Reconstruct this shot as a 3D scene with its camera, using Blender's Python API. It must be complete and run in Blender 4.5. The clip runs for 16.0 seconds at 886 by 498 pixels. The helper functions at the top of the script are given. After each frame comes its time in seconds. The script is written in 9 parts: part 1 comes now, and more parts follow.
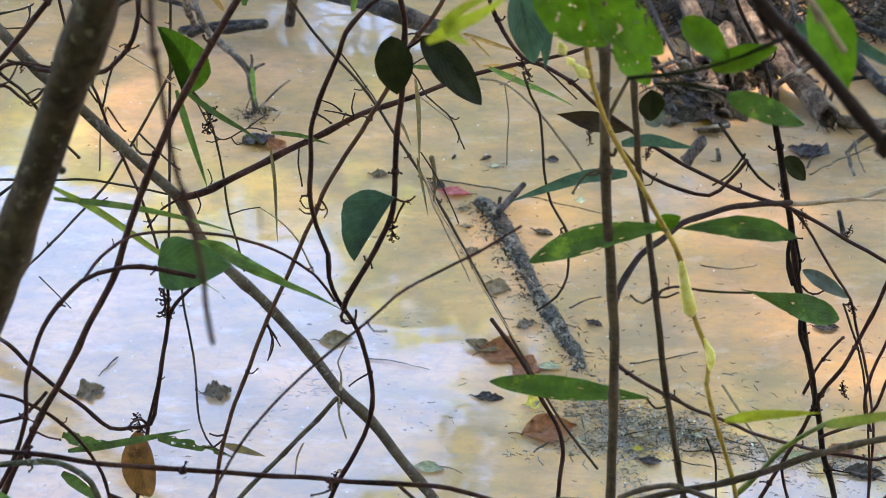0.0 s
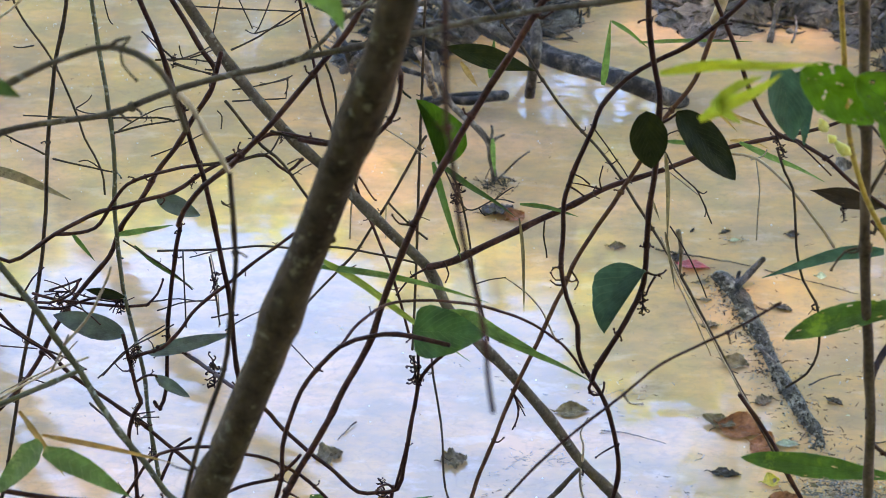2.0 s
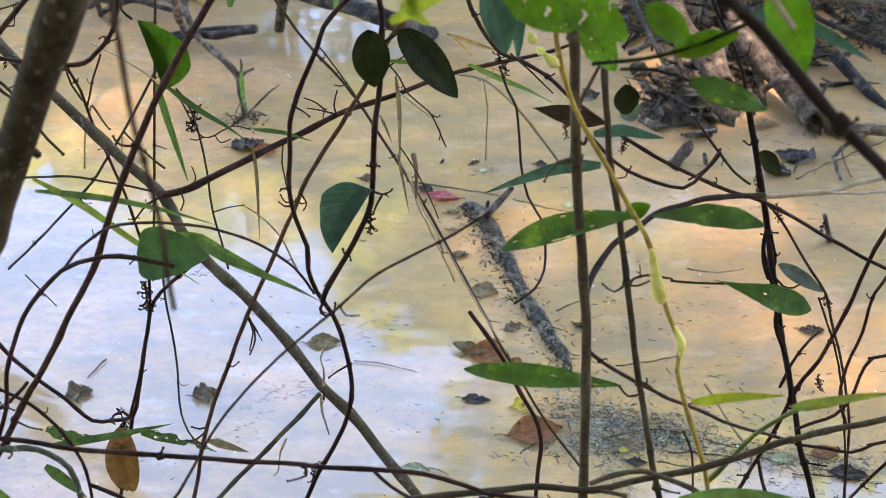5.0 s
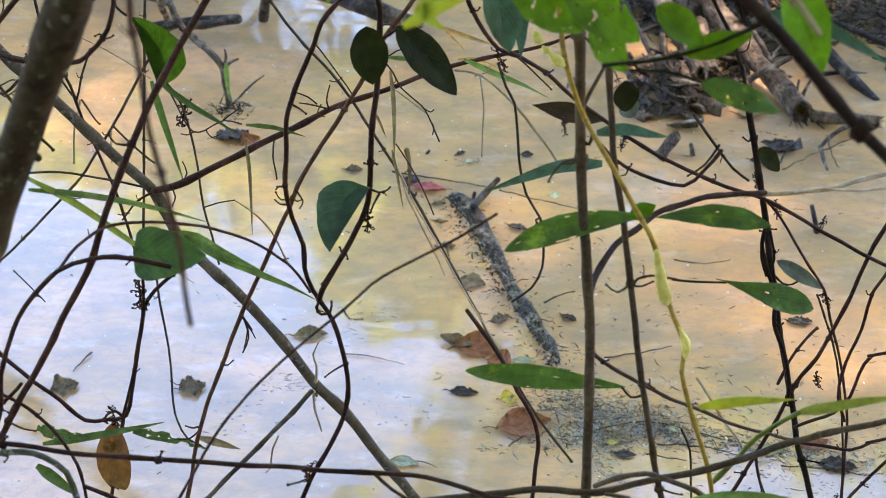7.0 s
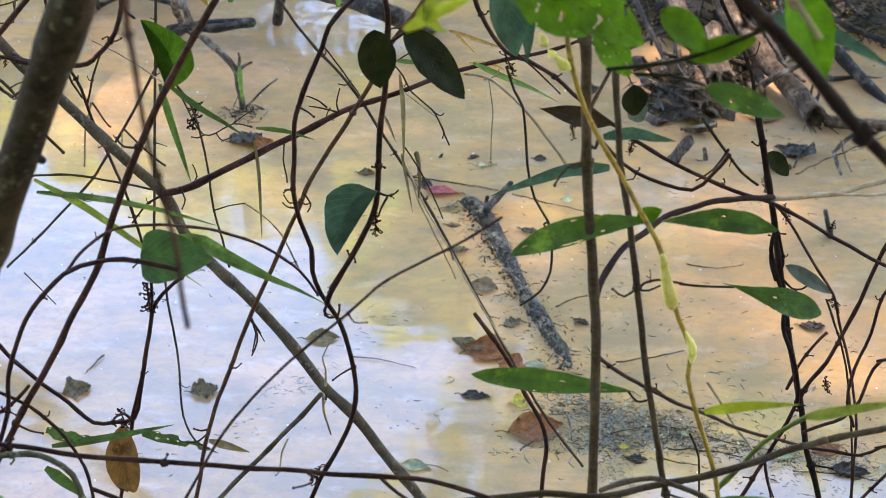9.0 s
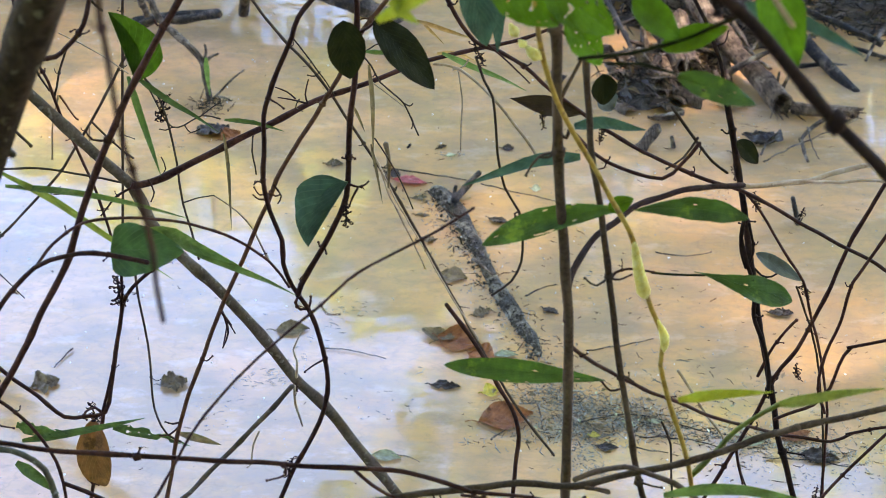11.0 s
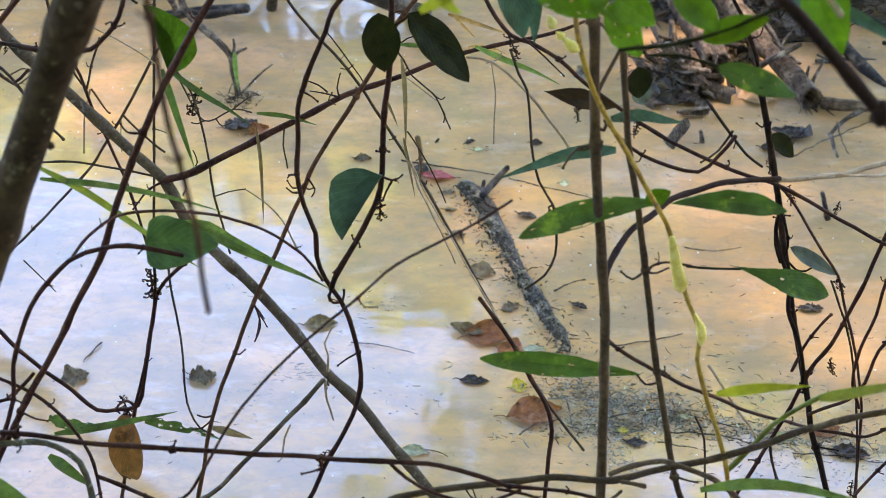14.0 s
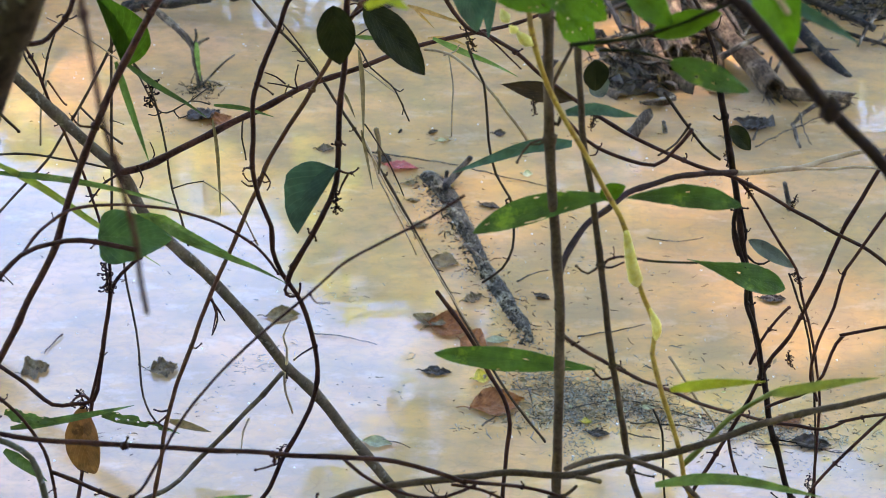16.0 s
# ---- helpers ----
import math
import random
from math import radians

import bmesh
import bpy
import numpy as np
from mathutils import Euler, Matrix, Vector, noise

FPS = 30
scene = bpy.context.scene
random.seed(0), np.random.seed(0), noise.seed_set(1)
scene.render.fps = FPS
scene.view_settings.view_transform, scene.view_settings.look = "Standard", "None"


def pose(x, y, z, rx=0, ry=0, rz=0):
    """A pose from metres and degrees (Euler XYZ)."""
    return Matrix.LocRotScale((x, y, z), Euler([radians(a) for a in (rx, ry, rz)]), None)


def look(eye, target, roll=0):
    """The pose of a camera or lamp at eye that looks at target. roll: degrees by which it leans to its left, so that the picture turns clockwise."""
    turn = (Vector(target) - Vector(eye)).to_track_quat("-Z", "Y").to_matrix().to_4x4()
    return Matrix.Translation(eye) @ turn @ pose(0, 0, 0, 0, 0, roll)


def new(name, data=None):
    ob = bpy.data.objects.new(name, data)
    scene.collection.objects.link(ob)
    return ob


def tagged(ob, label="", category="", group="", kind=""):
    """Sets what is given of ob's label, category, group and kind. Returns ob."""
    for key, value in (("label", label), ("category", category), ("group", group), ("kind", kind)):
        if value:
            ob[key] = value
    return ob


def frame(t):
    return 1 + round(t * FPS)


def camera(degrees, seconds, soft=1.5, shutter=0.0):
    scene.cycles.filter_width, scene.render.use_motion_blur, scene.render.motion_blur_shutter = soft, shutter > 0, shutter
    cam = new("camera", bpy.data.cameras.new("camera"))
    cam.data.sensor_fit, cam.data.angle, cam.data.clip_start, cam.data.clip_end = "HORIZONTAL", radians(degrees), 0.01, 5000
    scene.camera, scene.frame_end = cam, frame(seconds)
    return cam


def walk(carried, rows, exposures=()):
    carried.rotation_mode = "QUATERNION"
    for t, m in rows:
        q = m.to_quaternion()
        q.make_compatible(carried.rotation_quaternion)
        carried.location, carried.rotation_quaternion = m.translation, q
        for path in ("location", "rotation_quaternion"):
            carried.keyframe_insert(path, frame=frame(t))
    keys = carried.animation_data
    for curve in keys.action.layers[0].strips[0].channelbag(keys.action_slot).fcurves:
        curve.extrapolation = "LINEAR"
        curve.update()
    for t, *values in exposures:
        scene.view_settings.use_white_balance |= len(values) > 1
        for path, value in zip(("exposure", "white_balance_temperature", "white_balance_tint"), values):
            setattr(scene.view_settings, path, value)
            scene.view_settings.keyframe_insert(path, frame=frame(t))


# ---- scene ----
cam = camera(25.970, 16.0, soft=0.45)
cam.data.dof.use_dof = True
cam.data.dof.focus_distance, cam.data.dof.aperture_fstop = 2.1, 22.0
PATH = [
    (0, (0.0007, 0.0003, 2.1984), (-0.0003, 3.4284, 0.1373), 0.442),
    (0.5, (-0.0019, 0.0012, 2.2006), (-0.0403, 3.4348, 0.1490), 0.282),
    (1, (-0.0029, -0.0000, 2.1999), (-0.1699, 3.4483, 0.1797), -0.464),
    (1.5, (-0.0118, -0.0098, 2.2069), (-0.3890, 3.4521, 0.2389), -1.714),
    (2, (-0.0167, -0.0133, 2.2073), (-0.4956, 3.4590, 0.2800), -2.345),
    (2.5, (-0.0228, -0.0183, 2.2124), (-0.5122, 3.4642, 0.3064), -2.606),
    (3, (-0.0197, -0.0197, 2.2122), (-0.4610, 3.4704, 0.3085), -2.394),
    (3.5, (-0.0074, -0.0199, 2.2099), (-0.3607, 3.4704, 0.2881), -1.686),
    (4, (0.0093, -0.0228, 2.2024), (-0.2120, 3.4546, 0.2381), -0.962),
    (4.5, (0.0152, -0.0218, 2.1934), (-0.0613, 3.4347, 0.1817), -0.049),
    (4.7, (0.0157, -0.0237, 2.1947), (-0.0069, 3.4239, 0.1666), 0.402),
    (6.8, (-0.0003, -0.0070, 2.1928), (0.0678, 3.4177, 0.1272), 0.857),
    (7, (-0.0007, -0.0043, 2.1943), (0.0530, 3.4211, 0.1294), 0.831),
    (7.5, (-0.0011, -0.0032, 2.1936), (0.0281, 3.4243, 0.1316), 0.706),
    (8, (-0.0051, -0.0031, 2.1942), (0.0029, 3.4316, 0.1441), 0.608),
    (8.5, (0.0024, -0.0048, 2.1936), (0.0099, 3.4310, 0.1454), 0.685),
    (9, (0.0058, -0.0038, 2.1939), (0.0273, 3.4258, 0.1354), 0.727),
    (11.3, (0.0013, -0.0021, 2.1935), (0.0944, 3.4158, 0.1177), 0.786),
    (11.5, (0.0000, -0.0022, 2.1948), (0.0931, 3.4180, 0.1227), 0.743),
    (12, (-0.0014, -0.0006, 2.1946), (0.0876, 3.4247, 0.1307), 0.655),
    (12.5, (-0.0014, 0.0009, 2.1928), (0.0750, 3.4294, 0.1337), 0.572),
    (13, (-0.0026, 0.0031, 2.1940), (0.0584, 3.4310, 0.1334), 0.591),
    (13.5, (-0.0044, 0.0040, 2.1914), (0.0400, 3.4269, 0.1222), 0.509),
    (14, (-0.0048, 0.0009, 2.1897), (0.0327, 3.4147, 0.1054), 0.446),
    (14.5, (-0.0067, 0.0018, 2.1888), (0.0364, 3.4055, 0.0880), 0.468),
    (15, (-0.0004, 0.0049, 2.1895), (0.0606, 3.4027, 0.0797), 0.678),
    (15.5, (0.0042, 0.0060, 2.1897), (0.0924, 3.4035, 0.0804), 0.895),
    (16, (0.0040, 0.0091, 2.1893), (0.1107, 3.4099, 0.0860), 0.997),
]
walk(cam, [(t, look(e, a, r)) for t, e, a, r in PATH], exposures=[(0, 4.22, 7800, 23), (16, 4.22, 7800, 23)])

# ---- light: hazy daylight from a gap in the trees beyond the pond, a low sun through leaves ----
SUN_ELEV, SUN_AZ = radians(60), radians(22)
world = bpy.data.worlds.new("sky")
scene.world = world
world.use_nodes = True
wn, wl = world.node_tree.nodes, world.node_tree.links
wn.clear()
sky = wn.new("ShaderNodeTexSky")
sky.sky_type, sky.sun_disc = "NISHITA", False
sky.sun_elevation, sky.sun_rotation = SUN_ELEV, SUN_AZ
sky.air_density, sky.dust_density, sky.ozone_density, sky.altitude = 1.0, 0.1, 9.0, 0.0
bg = wn.new("ShaderNodeBackground")
bg.inputs["Strength"].default_value = 0.15
wo = wn.new("ShaderNodeOutputWorld")
wl.new(sky.outputs[0], bg.inputs[0])
wl.new(bg.outputs[0], wo.inputs[0])
lamp = bpy.data.lights.new("sun", "SUN")
lamp.energy, lamp.angle, lamp.color = 2.8, radians(2.0), (1.0, 0.95, 0.86)
sun = new("sun", lamp)
sun_dir = Vector((math.sin(SUN_AZ) * math.cos(SUN_ELEV), math.cos(SUN_AZ) * math.cos(SUN_ELEV), math.sin(SUN_ELEV)))
sun.matrix_world = look(sun_dir * 30, (0, 0, 0))

# ---- materials ----
def nodes_of(name):
    m = bpy.data.materials.new(name)
    m.use_nodes = True
    nt = m.node_tree
    bsdf = next(n for n in nt.nodes if n.type == "BSDF_PRINCIPLED")
    return m, nt, bsdf


def add(nt, kind, **inputs):
    n = nt.nodes.new(kind)
    for k, v in inputs.items():
        n.inputs[k.replace("_", " ")].default_value = v
    return n


def ramp(nt, fac, stops):
    n = nt.nodes.new("ShaderNodeValToRGB")
    e = n.color_ramp.elements
    while len(e) < len(stops):
        e.new(0.5)
    for el, (p, c) in zip(e, stops):
        el.position, el.color = p, (*c, 1)
    nt.links.new(fac, n.inputs[0])
    return n.outputs[0]


def mix(nt, fac, a, b, mode="MIX"):
    n = nt.nodes.new("ShaderNodeMix")
    n.data_type, n.blend_type = "RGBA", mode
    for sock, v in ((n.inputs[0], fac), (n.inputs[6], a), (n.inputs[7], b)):
        if hasattr(v, "links"):
            nt.links.new(v, sock)
        elif isinstance(v, tuple):
            sock.default_value = (*v, 1)
        else:
            sock.default_value = v
    return n.outputs[2]


def noise_of(nt, scale, detail=6.0, rough=0.6, stretch=None):
    tc = nt.nodes.new("ShaderNodeTexCoord")
    src = tc.outputs["Object"]
    if stretch:
        mp = nt.nodes.new("ShaderNodeMapping")
        mp.inputs["Scale"].default_value = stretch
        nt.links.new(src, mp.inputs[0])
        src = mp.outputs[0]
    n = add(nt, "ShaderNodeTexNoise", Scale=scale, Detail=detail, Roughness=rough)
    nt.links.new(src, n.inputs["Vector"])
    return n.outputs["Fac"]


def bumped(nt, bsdf, height, strength, distance):
    b = add(nt, "ShaderNodeBump", Strength=strength, Distance=distance)
    nt.links.new(height, b.inputs["Height"])
    nt.links.new(b.outputs[0], bsdf.inputs["Normal"])


def bark(name, dark, mid, light, rough=0.75, patch=35.0, grain=260.0, spots=None, relief=0.0012, gloss=0.08):
    """Bark with patches, fine grain and optional lichen spots."""
    m, nt, b = nodes_of(name)
    big = noise_of(nt, patch, 4)
    fine = noise_of(nt, grain, 5, 0.7)
    col = mix(nt, 0.35, ramp(nt, big, [(0.3, dark), (0.52, mid), (0.72, light)]), ramp(nt, fine, [(0.35, dark), (0.65, light)]))
    info = nt.nodes.new("ShaderNodeObjectInfo")
    hs = add(nt, "ShaderNodeHueSaturation")
    vr = add(nt, "ShaderNodeMapRange", To_Min=0.75, To_Max=1.25)
    nt.links.new(info.outputs["Random"], vr.inputs[0])
    nt.links.new(vr.outputs[0], hs.inputs["Value"])
    nt.links.new(col, hs.inputs["Color"])
    col = hs.outputs[0]
    if spots:
        sp = noise_of(nt, 120, 3, 0.5)
        gate = ramp(nt, sp, [(0.6, (0, 0, 0)), (0.68, (1, 1, 1))])
        col = mix(nt, gate, col, spots)
    nt.links.new(col, b.inputs["Base Color"])
    b.inputs["Roughness"].default_value = rough
    b.inputs["Specular IOR Level"].default_value = gloss
    bumped(nt, b, mix(nt, 0.4, fine, big), 0.8, relief)
    return m


def leafy(name, base, vein, back=0.5, rough=0.4, stain=None, thin=1.0, gloss=0.4):
    """A leaf: mottled blade with side veins along its UVs, light shining through."""
    m, nt, b = nodes_of(name)
    uv = nt.nodes.new("ShaderNodeUVMap")
    sep = nt.nodes.new("ShaderNodeSeparateXYZ")
    nt.links.new(uv.outputs[0], sep.inputs[0])
    ab = add(nt, "ShaderNodeMath")
    ab.operation = "ABSOLUTE"
    nt.links.new(sep.outputs[0], ab.inputs[0])
    ma = add(nt, "ShaderNodeMath")
    ma.operation = "MULTIPLY_ADD"
    ma.inputs[1].default_value = -0.45
    nt.links.new(ab.outputs[0], ma.inputs[0])
    nt.links.new(sep.outputs[1], ma.inputs[2])
    sn = add(nt, "ShaderNodeMath")
    sn.operation = "MULTIPLY"
    sn.inputs[1].default_value = 55.0
    nt.links.new(ma.outputs[0], sn.inputs[0])
    si = add(nt, "ShaderNodeMath")
    si.operation = "SINE"
    nt.links.new(sn.outputs[0], si.inputs[0])
    veins = ramp(nt, si.outputs[0], [(0.9, (0, 0, 0)), (1.0, (1, 1, 1))])
    mott = noise_of(nt, 70, 5)
    fine = noise_of(nt, 500, 3)
    d = tuple(c * 0.55 for c in base)
    l = tuple(min(1, c * 1.55) for c in base)
    col = ramp(nt, mott, [(0.3, d), (0.55, base), (0.75, l)])
    vf = add(nt, "ShaderNodeMath")
    vf.operation = "MULTIPLY"
    vf.inputs[1].default_value = 0.35
    nt.links.new(veins, vf.inputs[0])
    col = mix(nt, vf.outputs[0], col, vein)
    if stain:
        st = ramp(nt, noise_of(nt, 45, 6, 0.7), [(0.56, (0, 0, 0)), (0.66, (1, 1, 1))])
        col = mix(nt, st, col, stain)
    info = nt.nodes.new("ShaderNodeObjectInfo")
    hs = add(nt, "ShaderNodeHueSaturation")
    vr = add(nt, "ShaderNodeMapRange", To_Min=0.8, To_Max=1.2)
    nt.links.new(info.outputs["Random"], vr.inputs[0])
    nt.links.new(vr.outputs[0], hs.inputs["Value"])
    nt.links.new(col, hs.inputs["Color"])
    col = hs.outputs[0]
    nt.links.new(col, b.inputs["Base Color"])
    b.inputs["Roughness"].default_value = rough
    b.inputs["Specular IOR Level"].default_value = gloss
    bumped(nt, b, mix(nt, 0.5, fine, veins), 0.5, 0.0009)
    if back > 0:
        tr = nt.nodes.new("ShaderNodeBsdfTranslucent")
        gain = mix(nt, 1.0, col, (thin * 1.2, thin * 1.4, thin * 0.7), "MULTIPLY")
        nt.links.new(gain, tr.inputs[0])
        ms = nt.nodes.new("ShaderNodeMixShader")
        ms.inputs[0].default_value = back
        out = next(n for n in nt.nodes if n.type == "OUTPUT_MATERIAL")
        nt.links.new(b.outputs[0], ms.inputs[1])
        nt.links.new(tr.outputs[0], ms.inputs[2])
        nt.links.new(ms.outputs[0], out.inputs[0])
    return m


def driftwood(name, dark, mid, light, rough=0.85, fibre=420.0, along=28.0, relief=0.005, gloss=0.12):
    """Weathered wood: long fibres and cracks along the stem, patches of bark, mud and bleaching."""
    m, nt, b = nodes_of(name)
    uv = nt.nodes.new("ShaderNodeUVMap")
    mp = nt.nodes.new("ShaderNodeMapping")
    mp.inputs["Scale"].default_value = (fibre, along, 1.0)
    nt.links.new(uv.outputs[0], mp.inputs[0])
    fib = add(nt, "ShaderNodeTexNoise", Scale=1.0, Detail=5.0, Roughness=0.65)
    nt.links.new(mp.outputs[0], fib.inputs["Vector"])
    big = noise_of(nt, 22, 5, 0.65)
    spot = noise_of(nt, 95, 4, 0.6)
    col = ramp(nt, big, [(0.34, dark), (0.5, mid), (0.64, light)])
    col = mix(nt, ramp(nt, fib.outputs["Fac"], [(0.36, (0.9,) * 3), (0.5, (0.0,) * 3)]), col, tuple(c * 0.35 for c in dark))
    col = mix(nt, ramp(nt, spot, [(0.56, (0,) * 3), (0.66, (0.75,) * 3)]), col, dark)
    info = nt.nodes.new("ShaderNodeObjectInfo")
    hs = add(nt, "ShaderNodeHueSaturation")
    vr = add(nt, "ShaderNodeMapRange", To_Min=0.6, To_Max=1.25)
    nt.links.new(info.outputs["Random"], vr.inputs[0])
    nt.links.new(vr.outputs[0], hs.inputs["Value"])
    nt.links.new(col, hs.inputs["Color"])
    nt.links.new(hs.outputs[0], b.inputs["Base Color"])
    b.inputs["Roughness"].default_value = rough
    b.inputs["Specular IOR Level"].default_value = gloss
    bumped(nt, b, mix(nt, 0.5, fib.outputs["Fac"], spot), 1.0, relief)
    return m


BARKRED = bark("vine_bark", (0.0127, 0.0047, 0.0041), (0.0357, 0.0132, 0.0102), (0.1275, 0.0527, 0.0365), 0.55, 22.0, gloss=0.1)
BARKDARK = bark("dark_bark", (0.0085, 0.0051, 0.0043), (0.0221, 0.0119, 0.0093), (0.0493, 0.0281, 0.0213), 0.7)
# reddish bark; its light orange patches paint in sunlit stretches
BARKORANGE = bark("sunlit_orange_bark", (0.030, 0.012, 0.008), (0.075, 0.032, 0.019), (0.21, 0.105, 0.055), 0.6, 14)
BARKTHIN = bark("twig_bark", (0.0170, 0.0106, 0.0072), (0.0476, 0.0306, 0.0204), (0.1318, 0.0884, 0.0595), 0.65, gloss=0.08)
BARKGREY = bark("grey_bark", (0.034, 0.024, 0.016), (0.088, 0.063, 0.043), (0.17, 0.130, 0.092), 0.8, 40, 260, (0.20, 0.175, 0.135))
BARKGREENISH = bark("greenish_bark", (0.066, 0.058, 0.034), (0.125, 0.112, 0.066), (0.205, 0.188, 0.125), 0.7, 40, 260, (0.27, 0.26, 0.21))
TRUNK = bark("sapling_bark", (0.014, 0.010, 0.006), (0.052, 0.036, 0.021), (0.135, 0.096, 0.058), 0.8, 13, 150, (0.13, 0.115, 0.075), relief=0.006)
STEMBROWN = bark("shrub_bark", (0.038, 0.024, 0.015), (0.092, 0.060, 0.036), (0.185, 0.126, 0.080), 0.75, 30)
# yellow of climber and pods is raised to stand in for sun on them
STEMYELLOW = bark("yellow_stem", (0.26, 0.125, 0.028), (0.60, 0.345, 0.06), (0.74, 0.50, 0.12), 0.5, 70, 300, (0.26, 0.15, 0.06))
PODYELLOW = bark("yellow_pod_skin", (0.58, 0.40, 0.06), (0.84, 0.70, 0.15), (0.88, 0.80, 0.42), 0.5, 90, 300)
STRAW = bark("straw", (0.30, 0.19, 0.11), (0.48, 0.33, 0.2), (0.62, 0.48, 0.33), 0.6, 40)
MUDLOG = driftwood("muddy_bark", (0.012, 0.009, 0.006), (0.072, 0.054, 0.034), (0.31, 0.26, 0.18), 0.5, 130, 45, 0.012, 0.25)
BARKLOG = driftwood("rotten_bark", (0.009, 0.006, 0.0045), (0.034, 0.023, 0.016), (0.21, 0.16, 0.12), relief=0.012, gloss=0.3, rough=0.6)
PALELOG = driftwood("pale_log_bark", (0.035, 0.023, 0.016), (0.15, 0.098, 0.065), (0.34, 0.24, 0.165))
PALEWOOD = driftwood("bleached_wood", (0.04, 0.028, 0.021), (0.15, 0.108, 0.078), (0.36, 0.28, 0.21))
SEED = bark("dried_seed", (0.012, 0.006, 0.005), (0.030, 0.014, 0.011), (0.054, 0.030, 0.024), 0.8)

LEAFDARK = leafy("dark_leaf", (0.022, 0.024, 0.007), (0.035, 0.036, 0.011), 0.15, 0.6, gloss=0.12)
LEAFBROWN = leafy("dark_brown_leaf", (0.055, 0.030, 0.016), (0.08, 0.048, 0.026), 0.25, 0.55, gloss=0.15)
LEAFTEAL = leafy("blue_green_leaf", (0.045, 0.105, 0.075), (0.09, 0.16, 0.10), 0.2, 0.38)
LEAFC = leafy("broad_green_leaf", (0.055, 0.125, 0.045), (0.10, 0.20, 0.08), 0.35, 0.4)
LEAFRIGHT = leafy("shrub_leaf", (0.058, 0.125, 0.026), (0.09, 0.165, 0.035), 0.42, 0.36, (0.15, 0.25, 0.03))
LEAFBRIGHT = leafy("bright_green_leaf", (0.080, 0.170, 0.012), (0.11, 0.21, 0.022), 0.5, 0.5, gloss=0.15)
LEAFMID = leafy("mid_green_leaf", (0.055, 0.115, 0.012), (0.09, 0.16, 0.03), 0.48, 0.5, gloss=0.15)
# pale lime base colour carries the light that shines from behind
LEAFLIME = leafy("backlit_lime_leaf", (0.30, 0.31, 0.035), (0.38, 0.38, 0.08), 0.6, 0.5)
LEAFGREY = leafy("grey_leaf", (0.105, 0.125, 0.105), (0.14, 0.155, 0.135), 0.2, 0.4, (0.06, 0.065, 0.05), gloss=0.6)
LEAFDRY = leafy("dry_brown_leaf", (0.20, 0.076, 0.03), (0.34, 0.15, 0.065), 0.5, 0.6, (0.08, 0.03, 0.012))
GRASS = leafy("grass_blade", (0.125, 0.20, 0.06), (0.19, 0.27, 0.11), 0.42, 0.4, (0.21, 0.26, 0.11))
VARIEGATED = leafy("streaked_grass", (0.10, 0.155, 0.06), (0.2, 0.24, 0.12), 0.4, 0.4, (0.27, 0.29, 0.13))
# darker copy of the grass, its shade put into the base colour
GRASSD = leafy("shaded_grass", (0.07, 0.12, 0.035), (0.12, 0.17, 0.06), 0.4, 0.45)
GRASSY = leafy("yellow_grass", (0.24, 0.27, 0.06), (0.32, 0.34, 0.12), 0.45, 0.45)
DRYGRASS = leafy("dry_grass", (0.24, 0.16, 0.095), (0.3, 0.21, 0.13), 0.3, 0.6, (0.08, 0.045, 0.022))
AUTUMN = leafy("orange_dead_leaf", (0.50, 0.26, 0.10), (0.56, 0.33, 0.15), 0.35, 0.55)
PINK = leafy("red_floating_leaf", (0.46, 0.075, 0.07), (0.55, 0.15, 0.13), 0.2, 0.35)
RUSSET = leafy("russet_floating_leaf", (0.33, 0.115, 0.042), (0.46, 0.22, 0.11), 0.25, 0.42, (0.11, 0.036, 0.012), gloss=0.2)
SODDEN = leafy("sodden_leaf", (0.045, 0.028, 0.017), (0.08, 0.055, 0.036), 0.1, 0.42, (0.022, 0.014, 0.009), gloss=0.35)
GREYLEAF = leafy("grey_floating_leaf", (0.21, 0.145, 0.09), (0.30, 0.22, 0.15), 0.2, 0.45, (0.075, 0.046, 0.03), gloss=0.18)
TANLEAF = leafy("tan_floating_leaf", (0.20, 0.135, 0.065), (0.3, 0.22, 0.13), 0.15, 0.5, (0.09, 0.055, 0.028), gloss=0.2)
YELLOWLEAF = leafy("yellow_floating_leaf", (0.62, 0.46, 0.06), (0.68, 0.54, 0.16), 0.2, 0.35)
PALELEAF = leafy("pale_floating_leaf", (0.46, 0.44, 0.26), (0.52, 0.5, 0.34), 0.15, 0.4)


